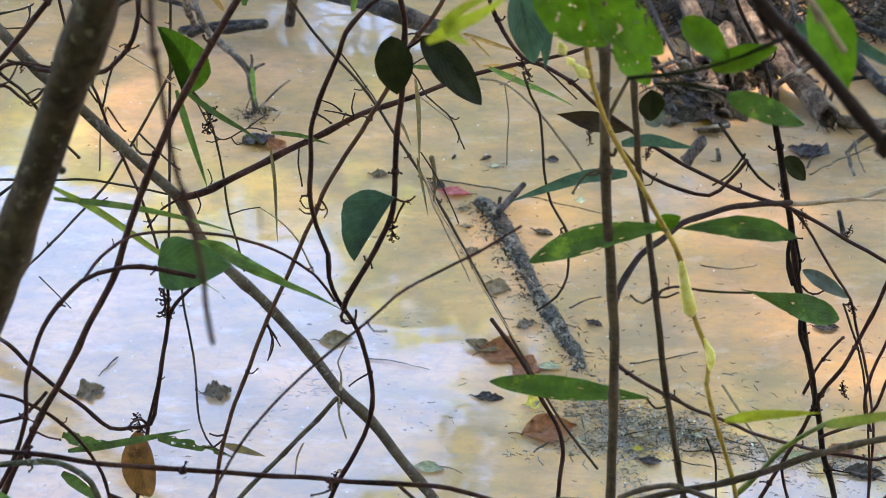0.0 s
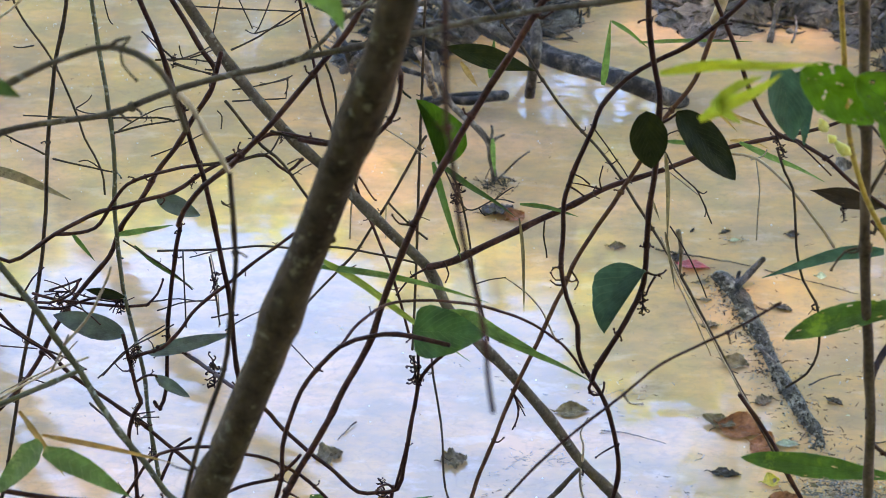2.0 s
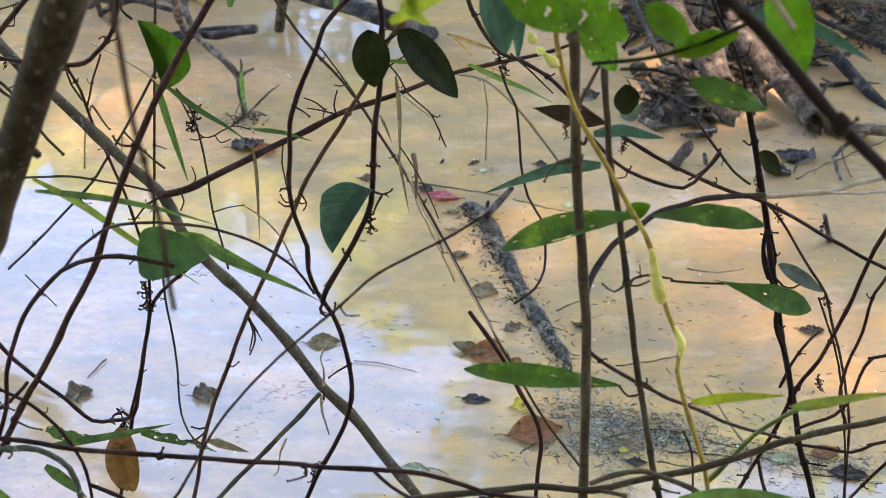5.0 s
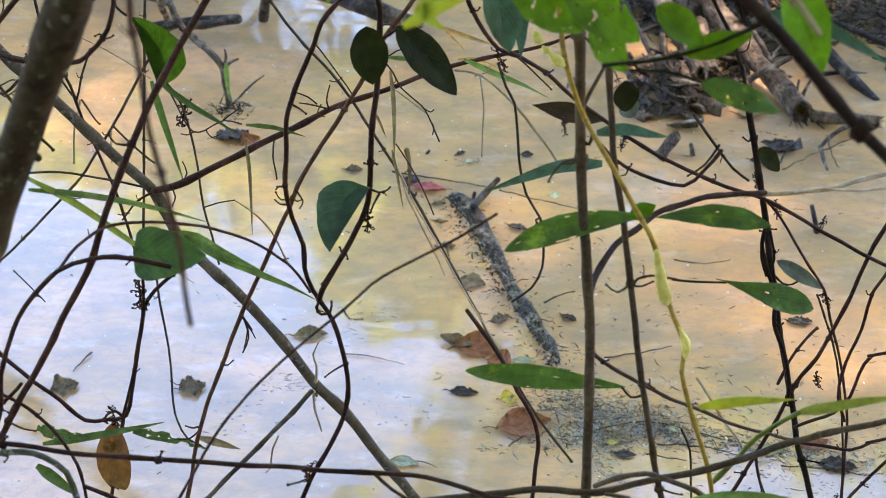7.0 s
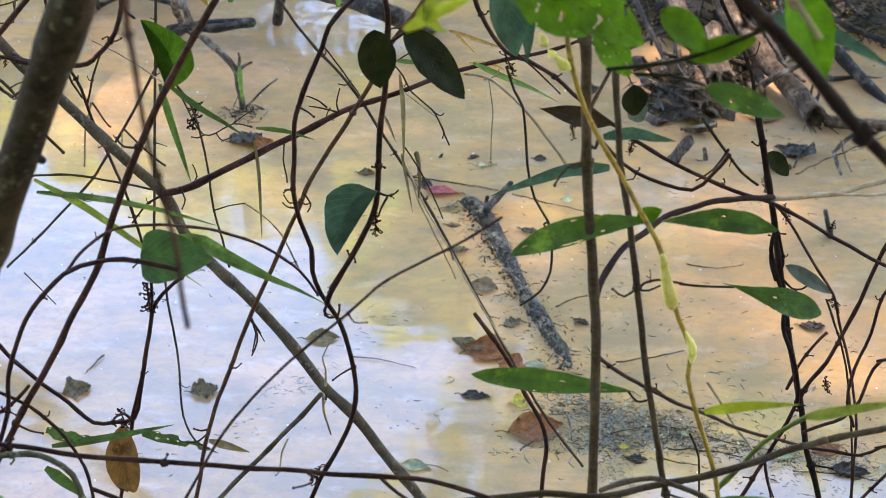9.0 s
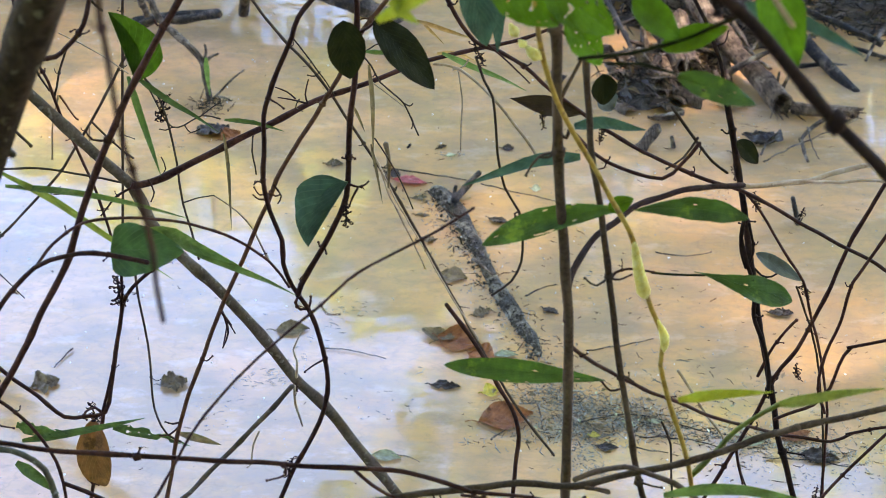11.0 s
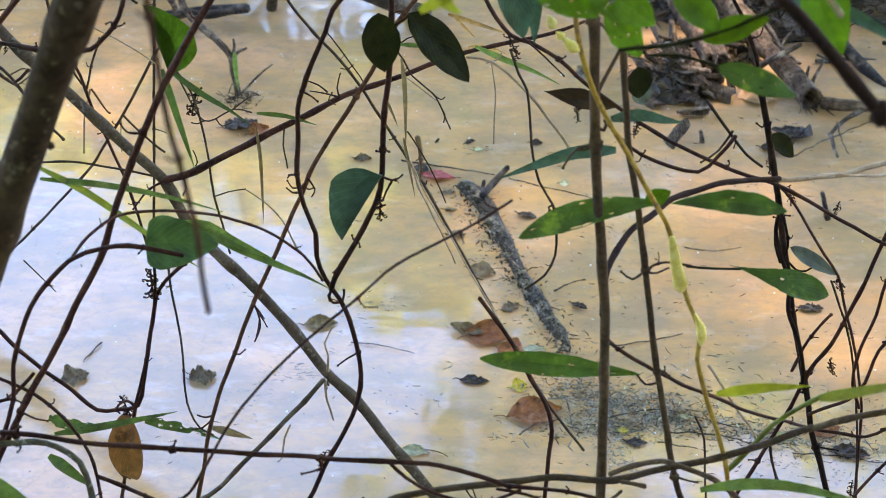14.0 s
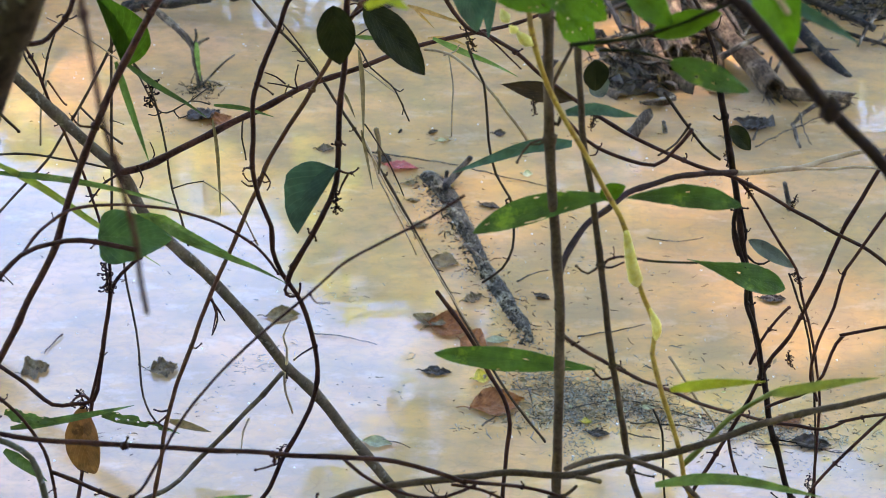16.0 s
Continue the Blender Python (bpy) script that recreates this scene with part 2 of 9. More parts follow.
def water_material():
    """Opaque silty water: a tan body under a glossy, faintly rippled skin, with scum films."""
    m, nt, b = nodes_of("silty_water")
    big = noise_of(nt, 0.9, 4, 0.55)
    drift = noise_of(nt, 3.2, 5, 0.6, (1.0, 2.2, 1.0))
    col = ramp(nt, big, [(0.32, (0.476, 0.252, 0.104)), (0.5, (0.585, 0.312, 0.134)), (0.68, (0.668, 0.364, 0.157))])
    col = mix(nt, 0.35, col, ramp(nt, drift, [(0.35, (0.464, 0.258, 0.109)), (0.65, (0.711, 0.389, 0.174))]))
    # silt here and curd below also paint mottled grey reflections into the body
    silt = noise_of(nt, 5.0, 6, 0.62, (1.0, 1.6, 1.0))
    col = mix(nt, ramp(nt, silt, [(0.42, (0,) * 3), (0.58, (0.7,) * 3)]), col, (0.364, 0.241, 0.142))
    algae = noise_of(nt, 1.5, 5, 0.6, (1.4, 1.0, 1.0))
    col = mix(nt, ramp(nt, algae, [(0.5, (0,) * 3), (0.68, (0.4,) * 3)]), col, (0.611, 0.378, 0.131))
    blush = noise_of(nt, 2.1, 4, 0.6, (1.0, 1.4, 1.0))
    col = mix(nt, ramp(nt, blush, [(0.52, (0,) * 3), (0.66, (0.6,) * 3)]), col, (0.781, 0.398, 0.202))
    curd = noise_of(nt, 26.0, 6, 0.7, (1.0, 1.5, 1.0))
    col = mix(nt, ramp(nt, curd, [(0.47, (0,) * 3), (0.64, (0.42,) * 3)]), col, (0.352, 0.243, 0.156))
    specks = noise_of(nt, 55, 4, 0.65)
    film = noise_of(nt, 6.0, 6, 0.7, (1.0, 1.8, 1.0))
    sp = ramp(nt, specks, [(0.66, (0, 0, 0)), (0.72, (0.5, 0.5, 0.5))])
    col = mix(nt, sp, col, (0.488, 0.362, 0.245))
    milk = noise_of(nt, 8.5, 5, 0.65, (1.0, 1.9, 1.0))
    col = mix(nt, ramp(nt, milk, [(0.55, (0,) * 3), (0.66, (0.32,) * 3)]), col, (0.683, 0.477, 0.340))
    for size, band, amount in ((3.5, 0.010, 0.16), (11.0, 0.016, 0.2)):
        line = noise_of(nt, size, 3, 0.5, (1.0, 1.7, 1.0))
        thread = ramp(nt, line, [(0.5 - band, (0, 0, 0)), (0.5, (amount,) * 3), (0.5 + band, (0, 0, 0))])
        col = mix(nt, thread, col, (0.222, 0.152, 0.099))
    nt.links.new(col, b.inputs["Base Color"])
    nt.links.new(ramp(nt, film, [(0.4, (0.015, 0.015, 0.015)), (0.75, (0.09, 0.09, 0.09))]), b.inputs["Roughness"])
    b.inputs["IOR"].default_value = 1.35
    b.inputs["Specular IOR Level"].default_value = 0.46
    r1 = noise_of(nt, 2.6, 2, 0.5, (1.0, 2.6, 1.0))
    r2 = noise_of(nt, 17.0, 3, 0.55, (1.0, 2.2, 1.0))
    hm = add(nt, "ShaderNodeMath")
    hm.operation = "MULTIPLY_ADD"
    hm.inputs[1].default_value = 0.12
    nt.links.new(r2, hm.inputs[0])
    nt.links.new(r1, hm.inputs[2])
    bumped(nt, b, hm.outputs[0], 1.0, 0.0010)
    return m


WATER = water_material()
MUD = bark("wet_mud", (0.026, 0.019, 0.013), (0.085, 0.064, 0.045), (0.22, 0.175, 0.125), 0.5, 14, 90, relief=0.02, gloss=0.3)
FOLIAGE = leafy("far_foliage", (0.13, 0.13, 0.022), (0.17, 0.18, 0.04), 0.65, 0.5, thin=3.2)
CANOPY = leafy("canopy_foliage", (0.055, 0.06, 0.018), (0.08, 0.085, 0.03), 0.25, 0.5)
FARBARK = bark("far_bark", (0.05, 0.04, 0.03), (0.1, 0.08, 0.06), (0.17, 0.14, 0.11), 0.85, 6, 40)

# ---- builders ----
rng = random.Random(7)


def mesh_object(name, bm, material, parent=None, smooth=True):
    me = bpy.data.meshes.new(name)
    bm.to_mesh(me)
    bm.free()
    me.materials.append(material)
    if smooth:
        me.shade_smooth()
    ob = new(name, me)
    if parent:
        ob.parent = parent
        ob.matrix_parent_inverse = parent.matrix_world.inverted()
    return ob


def part(name, bm, material, parent, label=""):
    return tagged(mesh_object(name, bm, material, parent), label)


def smooth_path(points, step):
    """A rounded line through the points, about one step between its knots."""
    p = [Vector(q) for q in points]
    p = [2 * p[0] - p[1]] + p + [2 * p[-1] - p[-2]]
    out = []
    for a, b, c, d in zip(p, p[1:], p[2:], p[3:]):
        n = max(2, min(14, int((c - b).length / step)))
        for i in range(n):
            t = i / n
            out.append(0.5 * ((2 * b) + (c - a) * t + (2 * a - 5 * b + 4 * c - d) * t * t + (3 * b - a - 3 * c + d) * t**3))
    return out + [p[-2]]


def tube(bm, points, r0, r1, sides=8, step=0.012, knots=0.07, rough=0.10, profile=None, wander=0.55, ridges=0.0, broken=False):
    """A tapered, knobbly stem along the points, closed at both ends."""
    line = smooth_path(points, step)
    far = [0.0]
    for a, b in zip(line, line[1:]):
        far.append(far[-1] + (b - a).length)
    total = far[-1] or 1.0
    uvl = bm.loops.layers.uv.verify()
    off, phase = rng.random() * 9, rng.random() * knots
    side = None
    rings = []
    for i, q in enumerate(line):
        d = (line[min(i + 1, len(line) - 1)] - line[max(i - 1, 0)]).normalized()
        if side is None:
            side = d.orthogonal().normalized()
        side = (side - d * side.dot(d)).normalized()
        up = d.cross(side)
        s = far[i] / total
        sway = far[i] / (14 * r0 + 0.004)
        q = q + (side * noise.noise(Vector((sway, off, 1))) + up * noise.noise(Vector((sway, off, 7)))) * r0 * wander
        r = r0 + (r1 - r0) * s
        if profile:
            r = r0 * profile(s)
        k = ((far[i] + phase) % knots) / knots - 0.5
        r *= 1 + (0.2 if r0 < 0.012 else 0.08) * math.exp(-((k * knots / (2.2 * max(r, 1e-4))) ** 2))
        ring = []
        for j in range(sides):
            a = 2 * math.pi * j / sides
            w = 1 + rough * noise.noise(Vector((math.cos(a) * 1.3, math.sin(a) * 1.3, off + far[i] / (6 * r + 1e-5))))
            if ridges:
                w += ridges * noise.noise(Vector((math.cos(a) * 3.5, math.sin(a) * 3.5, off + far[i] * 7))) + ridges * 0.45 * noise.noise(Vector((math.cos(a) * 6, math.sin(a) * 6, off + far[i] * 45)))
            ring.append(bm.verts.new(q + (side * math.cos(a) + up * math.sin(a)) * r * w))
        rings.append(ring)
    if broken:
        rings += torn_end(bm, line, rings[-1], off)
        far += [far[-1]] * 3
    else:
        rings = [round_end(bm, rings[0], rings[1])] + rings + [round_end(bm, rings[-1], rings[-2])]
        far = [far[0]] + far + [far[-1]]
    girth = 2 * math.pi * r0 / sides
    for i, (ra, rb) in enumerate(zip(rings, rings[1:])):
        for j in range(sides):
            f = bm.faces.new((ra[j], ra[(j + 1) % sides], rb[(j + 1) % sides], rb[j]))
            for lp, uv in zip(f.loops, ((j, i), (j + 1, i), (j + 1, i + 1), (j, i + 1))):
                lp[uvl].uv = (uv[0] * girth + off, far[uv[1]])
    bm.faces.new(rings[0][::-1])
    bm.faces.new(rings[-1])
    return line


def round_end(bm, rim, inner):
    """A smaller ring beyond the rim, which rounds the end of a stem."""
    c, k = (sum((v.co for v in ring), Vector()) / len(ring) for ring in (rim, inner))
    out = (c - k).normalized() * (rim[0].co - c).length * 0.55
    return [bm.verts.new(c + (v.co - c) * 0.5 + out) for v in rim]


def torn_end(bm, line, rim, off):
    """The hollow, jagged mouth of a broken log: uneven rim, then a pit behind it."""
    d = (line[-1] - line[-2]).normalized()
    c = sum((v.co for v in rim), Vector()) / len(rim)
    r = (rim[0].co - c).length
    for j, v in enumerate(rim):
        v.co += d * r * (0.5 * noise.noise(Vector((j * 0.9, off, 5))) + 0.25 * rng.random())
    inner = [bm.verts.new(c + (v.co - c) * 0.8) for v in rim]
    pit = [bm.verts.new(c + (v.co - c) * 0.6 - d * r * 0.9) for v in rim]
    back = [bm.verts.new(c + (v.co - c) * 0.25 - d * r * 1.2) for v in rim]
    for _ in range(7):
        v = rng.choice(rim)
        out = (v.co - c).normalized() * rng.uniform(0.0, 0.5)
        n = r * rng.uniform(0.4, 1.3)
        base = c + (v.co - c) * 0.9
        tube(bm, [base - d * r * 0.3, base + (d + out) * n * 0.5, base + (d + out * 1.6) * n], r * 0.14, r * 0.03, 4, 0.05, knots=9.0)
    return [inner, pit, back]


def vine(name, material, r0, r1, points, label, category, group=""):
    bm = bmesh.new()
    big = max(r0, r1)
    log = category in ("log", "driftwood")
    if log:
        tube(bm, points, r0, r1, 26 if big > 0.012 else 12, 0.008, knots=0.06 + 8 * big, rough=0.30, wander=0.3, ridges=0.16, broken=True)
    elif category == "stick":
        tube(bm, points, r0 * 0.75, r1 * 0.5, 7, 0.006, knots=9.0, rough=0.5, wander=1.6, ridges=0.3)
    else:
        tube(bm, points, r0, r1, 12 if big > 0.006 else 8, 0.010, knots=0.06 + 8 * big, rough=0.16 if big > 0.01 else 0.10, wander=0.18 if big > 0.012 else 0.5)
    if big < 0.0055 and not log and material not in (STEMYELLOW, STRAW, GRASSY) and category not in ("stick", "snag"):
        spurs(bm, points, 0.5 * (r0 + r1))
    return tagged(mesh_object(name, bm, material), label, category, group)


def spurs(bm, points, r, gap=7):
    """Knobbly joints along a stem, each with a few short stubs or a bent tendril end."""
    line = smooth_path(points, 0.012)
    for i in range(3, len(line) - 2, gap):
        if rng.random() < 0.35:
            continue
        d = (line[i + 1] - line[i]).normalized()
        p = line[i]
        m4 = Matrix.Translation(p) @ Matrix.Diagonal((1.0, 1.0, rng.uniform(0.8, 1.3), 1))
        bmesh.ops.create_icosphere(bm, subdivisions=1, radius=r * rng.uniform(1.35, 1.9), matrix=m4)
        for _ in range(rng.choice((1, 1, 1, 2))):
            s = d.cross(Vector((rng.uniform(-0.6, 0.6), -1, rng.uniform(-0.4, 0.4)))).normalized() * rng.choice((-1, 1))
            long = rng.random() < 0.18
            n = (rng.uniform(6, 10) if long else rng.uniform(1.6, 3.6)) * r + 0.002
            bend = rng.uniform(-0.6, 0.8)
            tip = p + s * n * 0.95 + d * n * bend
            tube(bm, [p, p + s * n * 0.55 + d * n * 0.15, tip], min(r * 0.5, 0.0011), min(r * 0.3, 0.0007), 5, 0.02, knots=9.0)
            bmesh.ops.create_icosphere(bm, subdivisions=1, radius=min(r * 0.6, 0.0013), matrix=Matrix.Translation(tip))


def twig(owner, material, r0, r1, points):
    bm = bmesh.new()
    tube(bm, points, r0, r1, 7, 0.008, knots=0.05 + 5 * r0)
    if material in (BARKRED, BARKTHIN, BARKDARK, BARKORANGE) and r0 < 0.004:
        spurs(bm, points, 0.5 * (r0 + r1), 5)
        bmesh.ops.create_icosphere(bm, subdivisions=1, radius=max(r1 * 1.5, 0.0008), matrix=Matrix.Translation(points[-1]))
    return part("twig", bm, material, owner)


def pod(owner, material, r, points):
    """A swollen node that narrows to the stem at both ends."""
    bm = bmesh.new()
    if r > 0.0045:
        shape = lambda s: 0.35 + 0.65 * s**0.7 if s < 0.85 else 1.0 - 0.6 * ((s - 0.85) / 0.15) ** 2
    else:
        shape = lambda s: 0.25 + 0.75 * math.sin(math.pi * min(1, s * 1.02) ** 1.5) ** 0.8
    tube(bm, points, r, r, 12, 0.003, knots=9.0, rough=0.12, profile=shape)
    return part("pod", bm, PODYELLOW, owner, "swollen yellow pod-like node")


def outline(kind, s):
    if kind == "l":
        return math.sin(math.pi * s**0.9) ** 1.05
    if kind == "b":
        return math.sin(math.pi * s**1.35) ** 0.65
    if kind == "w":
        return math.sin(math.pi * s**1.9) ** 0.75
    if kind == "d":
        return math.sin(math.pi * s**0.5) ** 0.7
    if kind == "h":
        return math.sin(math.pi * s**0.72) ** 0.7
    return (math.sin(math.pi * s**0.82) ** 0.72) * (1 - 0.12 * s)


def leaf_mesh(bm, kind, base, tip, width, fold, twist, curl, holes, nu=18, nv=5, sag=0.0):
    base, tip = Vector(base), Vector(tip)
    d = tip - base
    length = d.length
    d.normalize()
    face = Vector((0.1, -0.82, 0.57))
    face = (face - d * face.dot(d)).normalized()
    face = Matrix.Rotation(radians(twist), 3, d) @ face
    side = d.cross(face)
    uvl = bm.loops.layers.uv.new("UVMap")
    seed = rng.random() * 50
    grid, coords = [], {}
    for i in range(nu + 1):
        s = i / nu
        w = width / 2 * max(0.012, outline(kind, s))
        rag = 1.6 if holes else 0.7
        w *= 1 + 0.07 * rag * noise.noise(Vector((s * 6, seed, 0))) + 0.03 * rag * noise.noise(Vector((s * 21, seed, 2)))
        row = []
        for j in range(-nv, nv + 1):
            u = j / nv
            x, a = u * w, radians(fold)
            if kind == "h":
                x, a = (x * 2.0, radians(6)) if u > 0 else (x * 0.8, radians(168))
            lift = abs(x) * math.sin(a)
            wave = 0.08 * width * u * u * noise.noise(Vector((s * 5, u * 1.5, seed)))
            bend = -length * radians(curl) * (s * s - s) * 0.9
            p = base + d * (length * s) + side * (x * math.cos(a) + sag * length * 4 * (s - s * s)) + face * (lift + wave + bend)
            v = bm.verts.new(p)
            coords[v] = (u, s)
            row.append(v)
        grid.append(row)
    for ra, rb in zip(grid, grid[1:]):
        for j in range(2 * nv):
            s, u = coords[ra[j]][1], coords[ra[j]][0]
            if holes and noise.noise(Vector((s * 11 + seed, u * 4, 3))) > 0.68 - 0.24 * holes and 0.1 < s < 0.95:
                continue
            f = bm.faces.new((ra[j], ra[j + 1], rb[j + 1], rb[j]))
            for lp in f.loops:
                lp[uvl].uv = coords[lp.vert]
    mid = [row[nv].co.copy() for row in grid]
    return mid


def leaf(owner, material, kind, base, tip, width, fold=12, twist=0, curl=8, holes=0, sag=0.0):
    """A leaf blade with its raised midrib."""
    bm = bmesh.new()
    mid = leaf_mesh(bm, kind, base, tip, width, fold, twist, curl, holes, *((96, 30) if holes else (22, 6)), sag)
    ob = part("leaf", bm, material, owner)
    bm = bmesh.new()
    tube(bm, mid[::3], 0.0003, 0.00015, 5, 0.02, knots=9.0)
    part("midrib", bm, material, ob)
    return ob


def cluster(owner, place, size):
    """A dried, curled flower head: hooked stalks with small dark seeds."""
    bm = bmesh.new()
    c = Vector(place)
    lean = Vector((rng.uniform(-0.4, 0.4), 0, -1)).normalized()
    tube(bm, [c - lean * size * 0.7, c, c + lean * size * 0.8], size * 0.06, size * 0.04, 6, size * 0.2, knots=9.0)
    for i in range(24):
        p = c + lean * size * rng.uniform(-0.75, 0.85)
        d = Vector((rng.uniform(-1, 1), rng.uniform(-0.7, 0.7), rng.uniform(-0.9, 0.5))).normalized()
        e = d.cross(Vector((rng.uniform(-0.5, 0.5), -1, rng.uniform(-0.5, 0.5)))).normalized() * rng.choice((-1, 1))
        n, rho, sweep = size * rng.uniform(0.06, 0.36), size * rng.uniform(0.05, 0.10), rng.uniform(1.2, 3.6)
        hook = [p] + [p + d * (n + rho * math.sin(sweep * k / 5)) + e * rho * (1 - math.cos(sweep * k / 5)) for k in range(6)]
        tube(bm, hook, size * 0.038, size * 0.03, 5, size * 0.08, knots=9.0)
        bmesh.ops.create_icosphere(bm, subdivisions=1, radius=size * rng.uniform(0.05, 0.085), matrix=Matrix.Translation(hook[-1]) @ Matrix.Diagonal((1, 0.8, 0.7, 1)))
    return tagged(part("seed_head", bm, SEED, owner, "curled dark dried seed head"), kind="stuff")


def blade(material, width, points, label, torn=0.0):
    """A long grass or leaf blade: a creased ribbon that narrows to its tip; torn: how far insects have eaten it."""
    bm = bmesh.new()
    uvl = bm.loops.layers.uv.new("UVMap")
    line = smooth_path(points, 0.002 if torn else 0.01)
    n = len(line)
    across = [k / 8 - 1 for k in range(17)] if torn else [-1, -0.5, 0, 0.5, 1]
    twist = rng.uniform(-0.25, 0.25)
    rows = []
    for i, q in enumerate(line):
        s = i / (n - 1)
        d = (line[min(i + 1, n - 1)] - line[max(i - 1, 0)]).normalized()
        face = Vector((0.1, -0.82, 0.57))
        face = (face - d * face.dot(d)).normalized()
        face = Matrix.Rotation(twist * (s - 0.5), 3, d) @ face
        side = d.cross(face)
        w = width / 2 * max(0.05, min(1.0, 0.45 + 3 * s) * (1 - s**2.6))
        row = []
        for u in across:
            bite = 1 - torn * max(0.0, min(1.0, 5 * noise.noise(Vector((s * 7, 3.0 if u < 0 else 8.0, width * 700))) - 0.5)) if torn else 1.0
            ripple = 0.06 * width * noise.noise(Vector((s * 6, u, width * 900)))
            v = bm.verts.new(q + side * (w * u * bite * 0.97) + face * (abs(u) * w * 0.25 + ripple))
            row.append((v, u, s))
        rows.append(row)
    for ra, rb in zip(rows, rows[1:]):
        for j in range(len(across) - 1):
            quad = (ra[j], ra[j + 1], rb[j + 1], rb[j])
            if torn and noise.noise(Vector((ra[j][2] * 16, across[j] * 2.5, width * 500))) > 0.48:
                continue
            f = bm.faces.new([v for v, _, _ in quad])
            for lp, (_, u, s) in zip(f.loops, quad):
                lp[uvl].uv = (u * 0.2, s)
    return tagged(mesh_object("wild_grass", bm, material), label, "grass", "wild grass among the vines")


def floating_leaf(material, x, y, w, h, turn, label):
    """A dead leaf on the water, creased along its midrib, one flank curling up."""
    bm = bmesh.new()
    c, a = Vector((x, y, 0.0)), radians(turn)
    d = Vector((math.cos(a), math.sin(a), 0)) * w
    n = Vector((-math.sin(a), math.cos(a), 0)) * h
    uvl = bm.loops.layers.uv.new("UVMap")
    seed = rng.random() * 90
    curl, crease, lift = rng.uniform(0.04, 0.24), rng.uniform(0.03, 0.16), rng.uniform(0.0, 0.12)
    flank = rng.choice((-1, 1))
    nu, nv = 26, 7
    crush = 2.4 if material in (GREYLEAF, SODDEN) else 1.0
    grid = []
    for i in range(nu + 1):
        s = i / nu
        row = []
        for j in range(-nv, nv + 1):
            u = j / nv
            wd = (0.55 + 0.45 * abs(math.sin(2.4 * math.pi * s + seed)) if material is GREYLEAF else 1.0) * (1 - 0.16 * (crush - 1) * max(0.0, noise.noise(Vector((s * 8, seed + 9, u)))) * 2) * 0.5 * max(0.02, math.sin(math.pi * s**0.85) ** (0.85 if crush > 1 else 1.15)) * (1 + (0.19 if crush > 1 else 0.10) * crush * noise.noise(Vector((s * 6, seed, u * 0.8))) + 0.10 * crush * noise.noise(Vector((s * 19, seed, u))))
            up = max(0.0, u * flank)
            z = 0.002 + h * (curl * up**2.2 * math.sin(math.pi * s) + crease * abs(u) * 0.5 + lift * max(0.0, s - 0.7) ** 2 * 3)
            z += 0.06 * crush * h * abs(noise.noise(Vector((s * 5, u * 2, seed)))) + 0.03 * crush * h * noise.noise(Vector((s * 13, u * 4, seed)))
            draw = 1 - 0.35 * curl * up**2
            row.append((bm.verts.new(c + d * (s - 0.5) + n * (wd * u * draw) + Vector((0, 0, max(0.0012, z)))), u, s))
        grid.append(row)
    for ra, rb in zip(grid, grid[1:]):
        for j in range(2 * nv):
            quad = (ra[j], ra[j + 1], rb[j + 1], rb[j])
            f = bm.faces.new([v for v, _, _ in quad])
            for lp, (_, u, s) in zip(f.loops, quad):
                lp[uvl].uv = (u, s)
    ob = tagged(mesh_object("floating_leaf", bm, material), label, "leaf", "leaves floating on the pond")
    bm = bmesh.new()
    stalk = c - d * 0.49
    tube(bm, [stalk + Vector((0, 0, 0.003)), stalk - d * 0.12 + n * 0.05 + Vector((0, 0, 0.006)), stalk - d * 0.24 + n * 0.12 + Vector((0, 0, 0.002))], 0.0012, 0.0008, 5, 0.02, knots=9.0)
    part("stalk", bm, material, ob)
    return ob


# ---- the setting: pond, mud, bank ----
def bank_height(x, y):
    """Mud under the pond, a bank under the viewer, shelving mud beyond the driftwood."""
    near = max(0.0, 1.9 - y) * 0.33
    if y < -0.4:
        near = 0.76 + (-0.4 - y) * 0.06
    far = max(0.0, y - 7.2 + 0.5 * math.sin(x * 0.7)) * 0.22
    side = max(0.0, abs(x) - 9) * 0.15
    z = -0.16 + near + min(2.5, far) + min(2.0, side)
    return z + 0.04 * noise.noise(Vector((x * 0.9, y * 0.9, 0))) + 0.5 * min(1.0, max(0, abs(y) - 14) * 0.05) * noise.noise(Vector((x * 0.07, y * 0.07, 4)))


def sheet(name, material, xs, ys, height):
    bm = bmesh.new()
    rows = [[bm.verts.new((x, y, height(x, y))) for x in xs] for y in ys]
    for ra, rb in zip(rows, rows[1:]):
        for j in range(len(xs) - 1):
            bm.faces.new((ra[j], ra[j + 1], rb[j + 1], rb[j]))
    return tagged(mesh_object(name, bm, material), kind="structure")


def spread(n, reach):
    return [math.copysign(abs(t) ** 2.6, t) * reach for t in (2 * i / n - 1 for i in range(n + 1))]


tagged(sheet("ground", MUD, spread(110, 900), [v + 3 for v in spread(110, 900)], bank_height), "brown wet mud of the pond bed and banks")
tagged(sheet("water", WATER, [-14 + 0.25 * i for i in range(113)], [0.2 + 0.25 * i for i in range(45)], lambda x, y: 0.0), "tan silty pond water with a dull glossy skin")


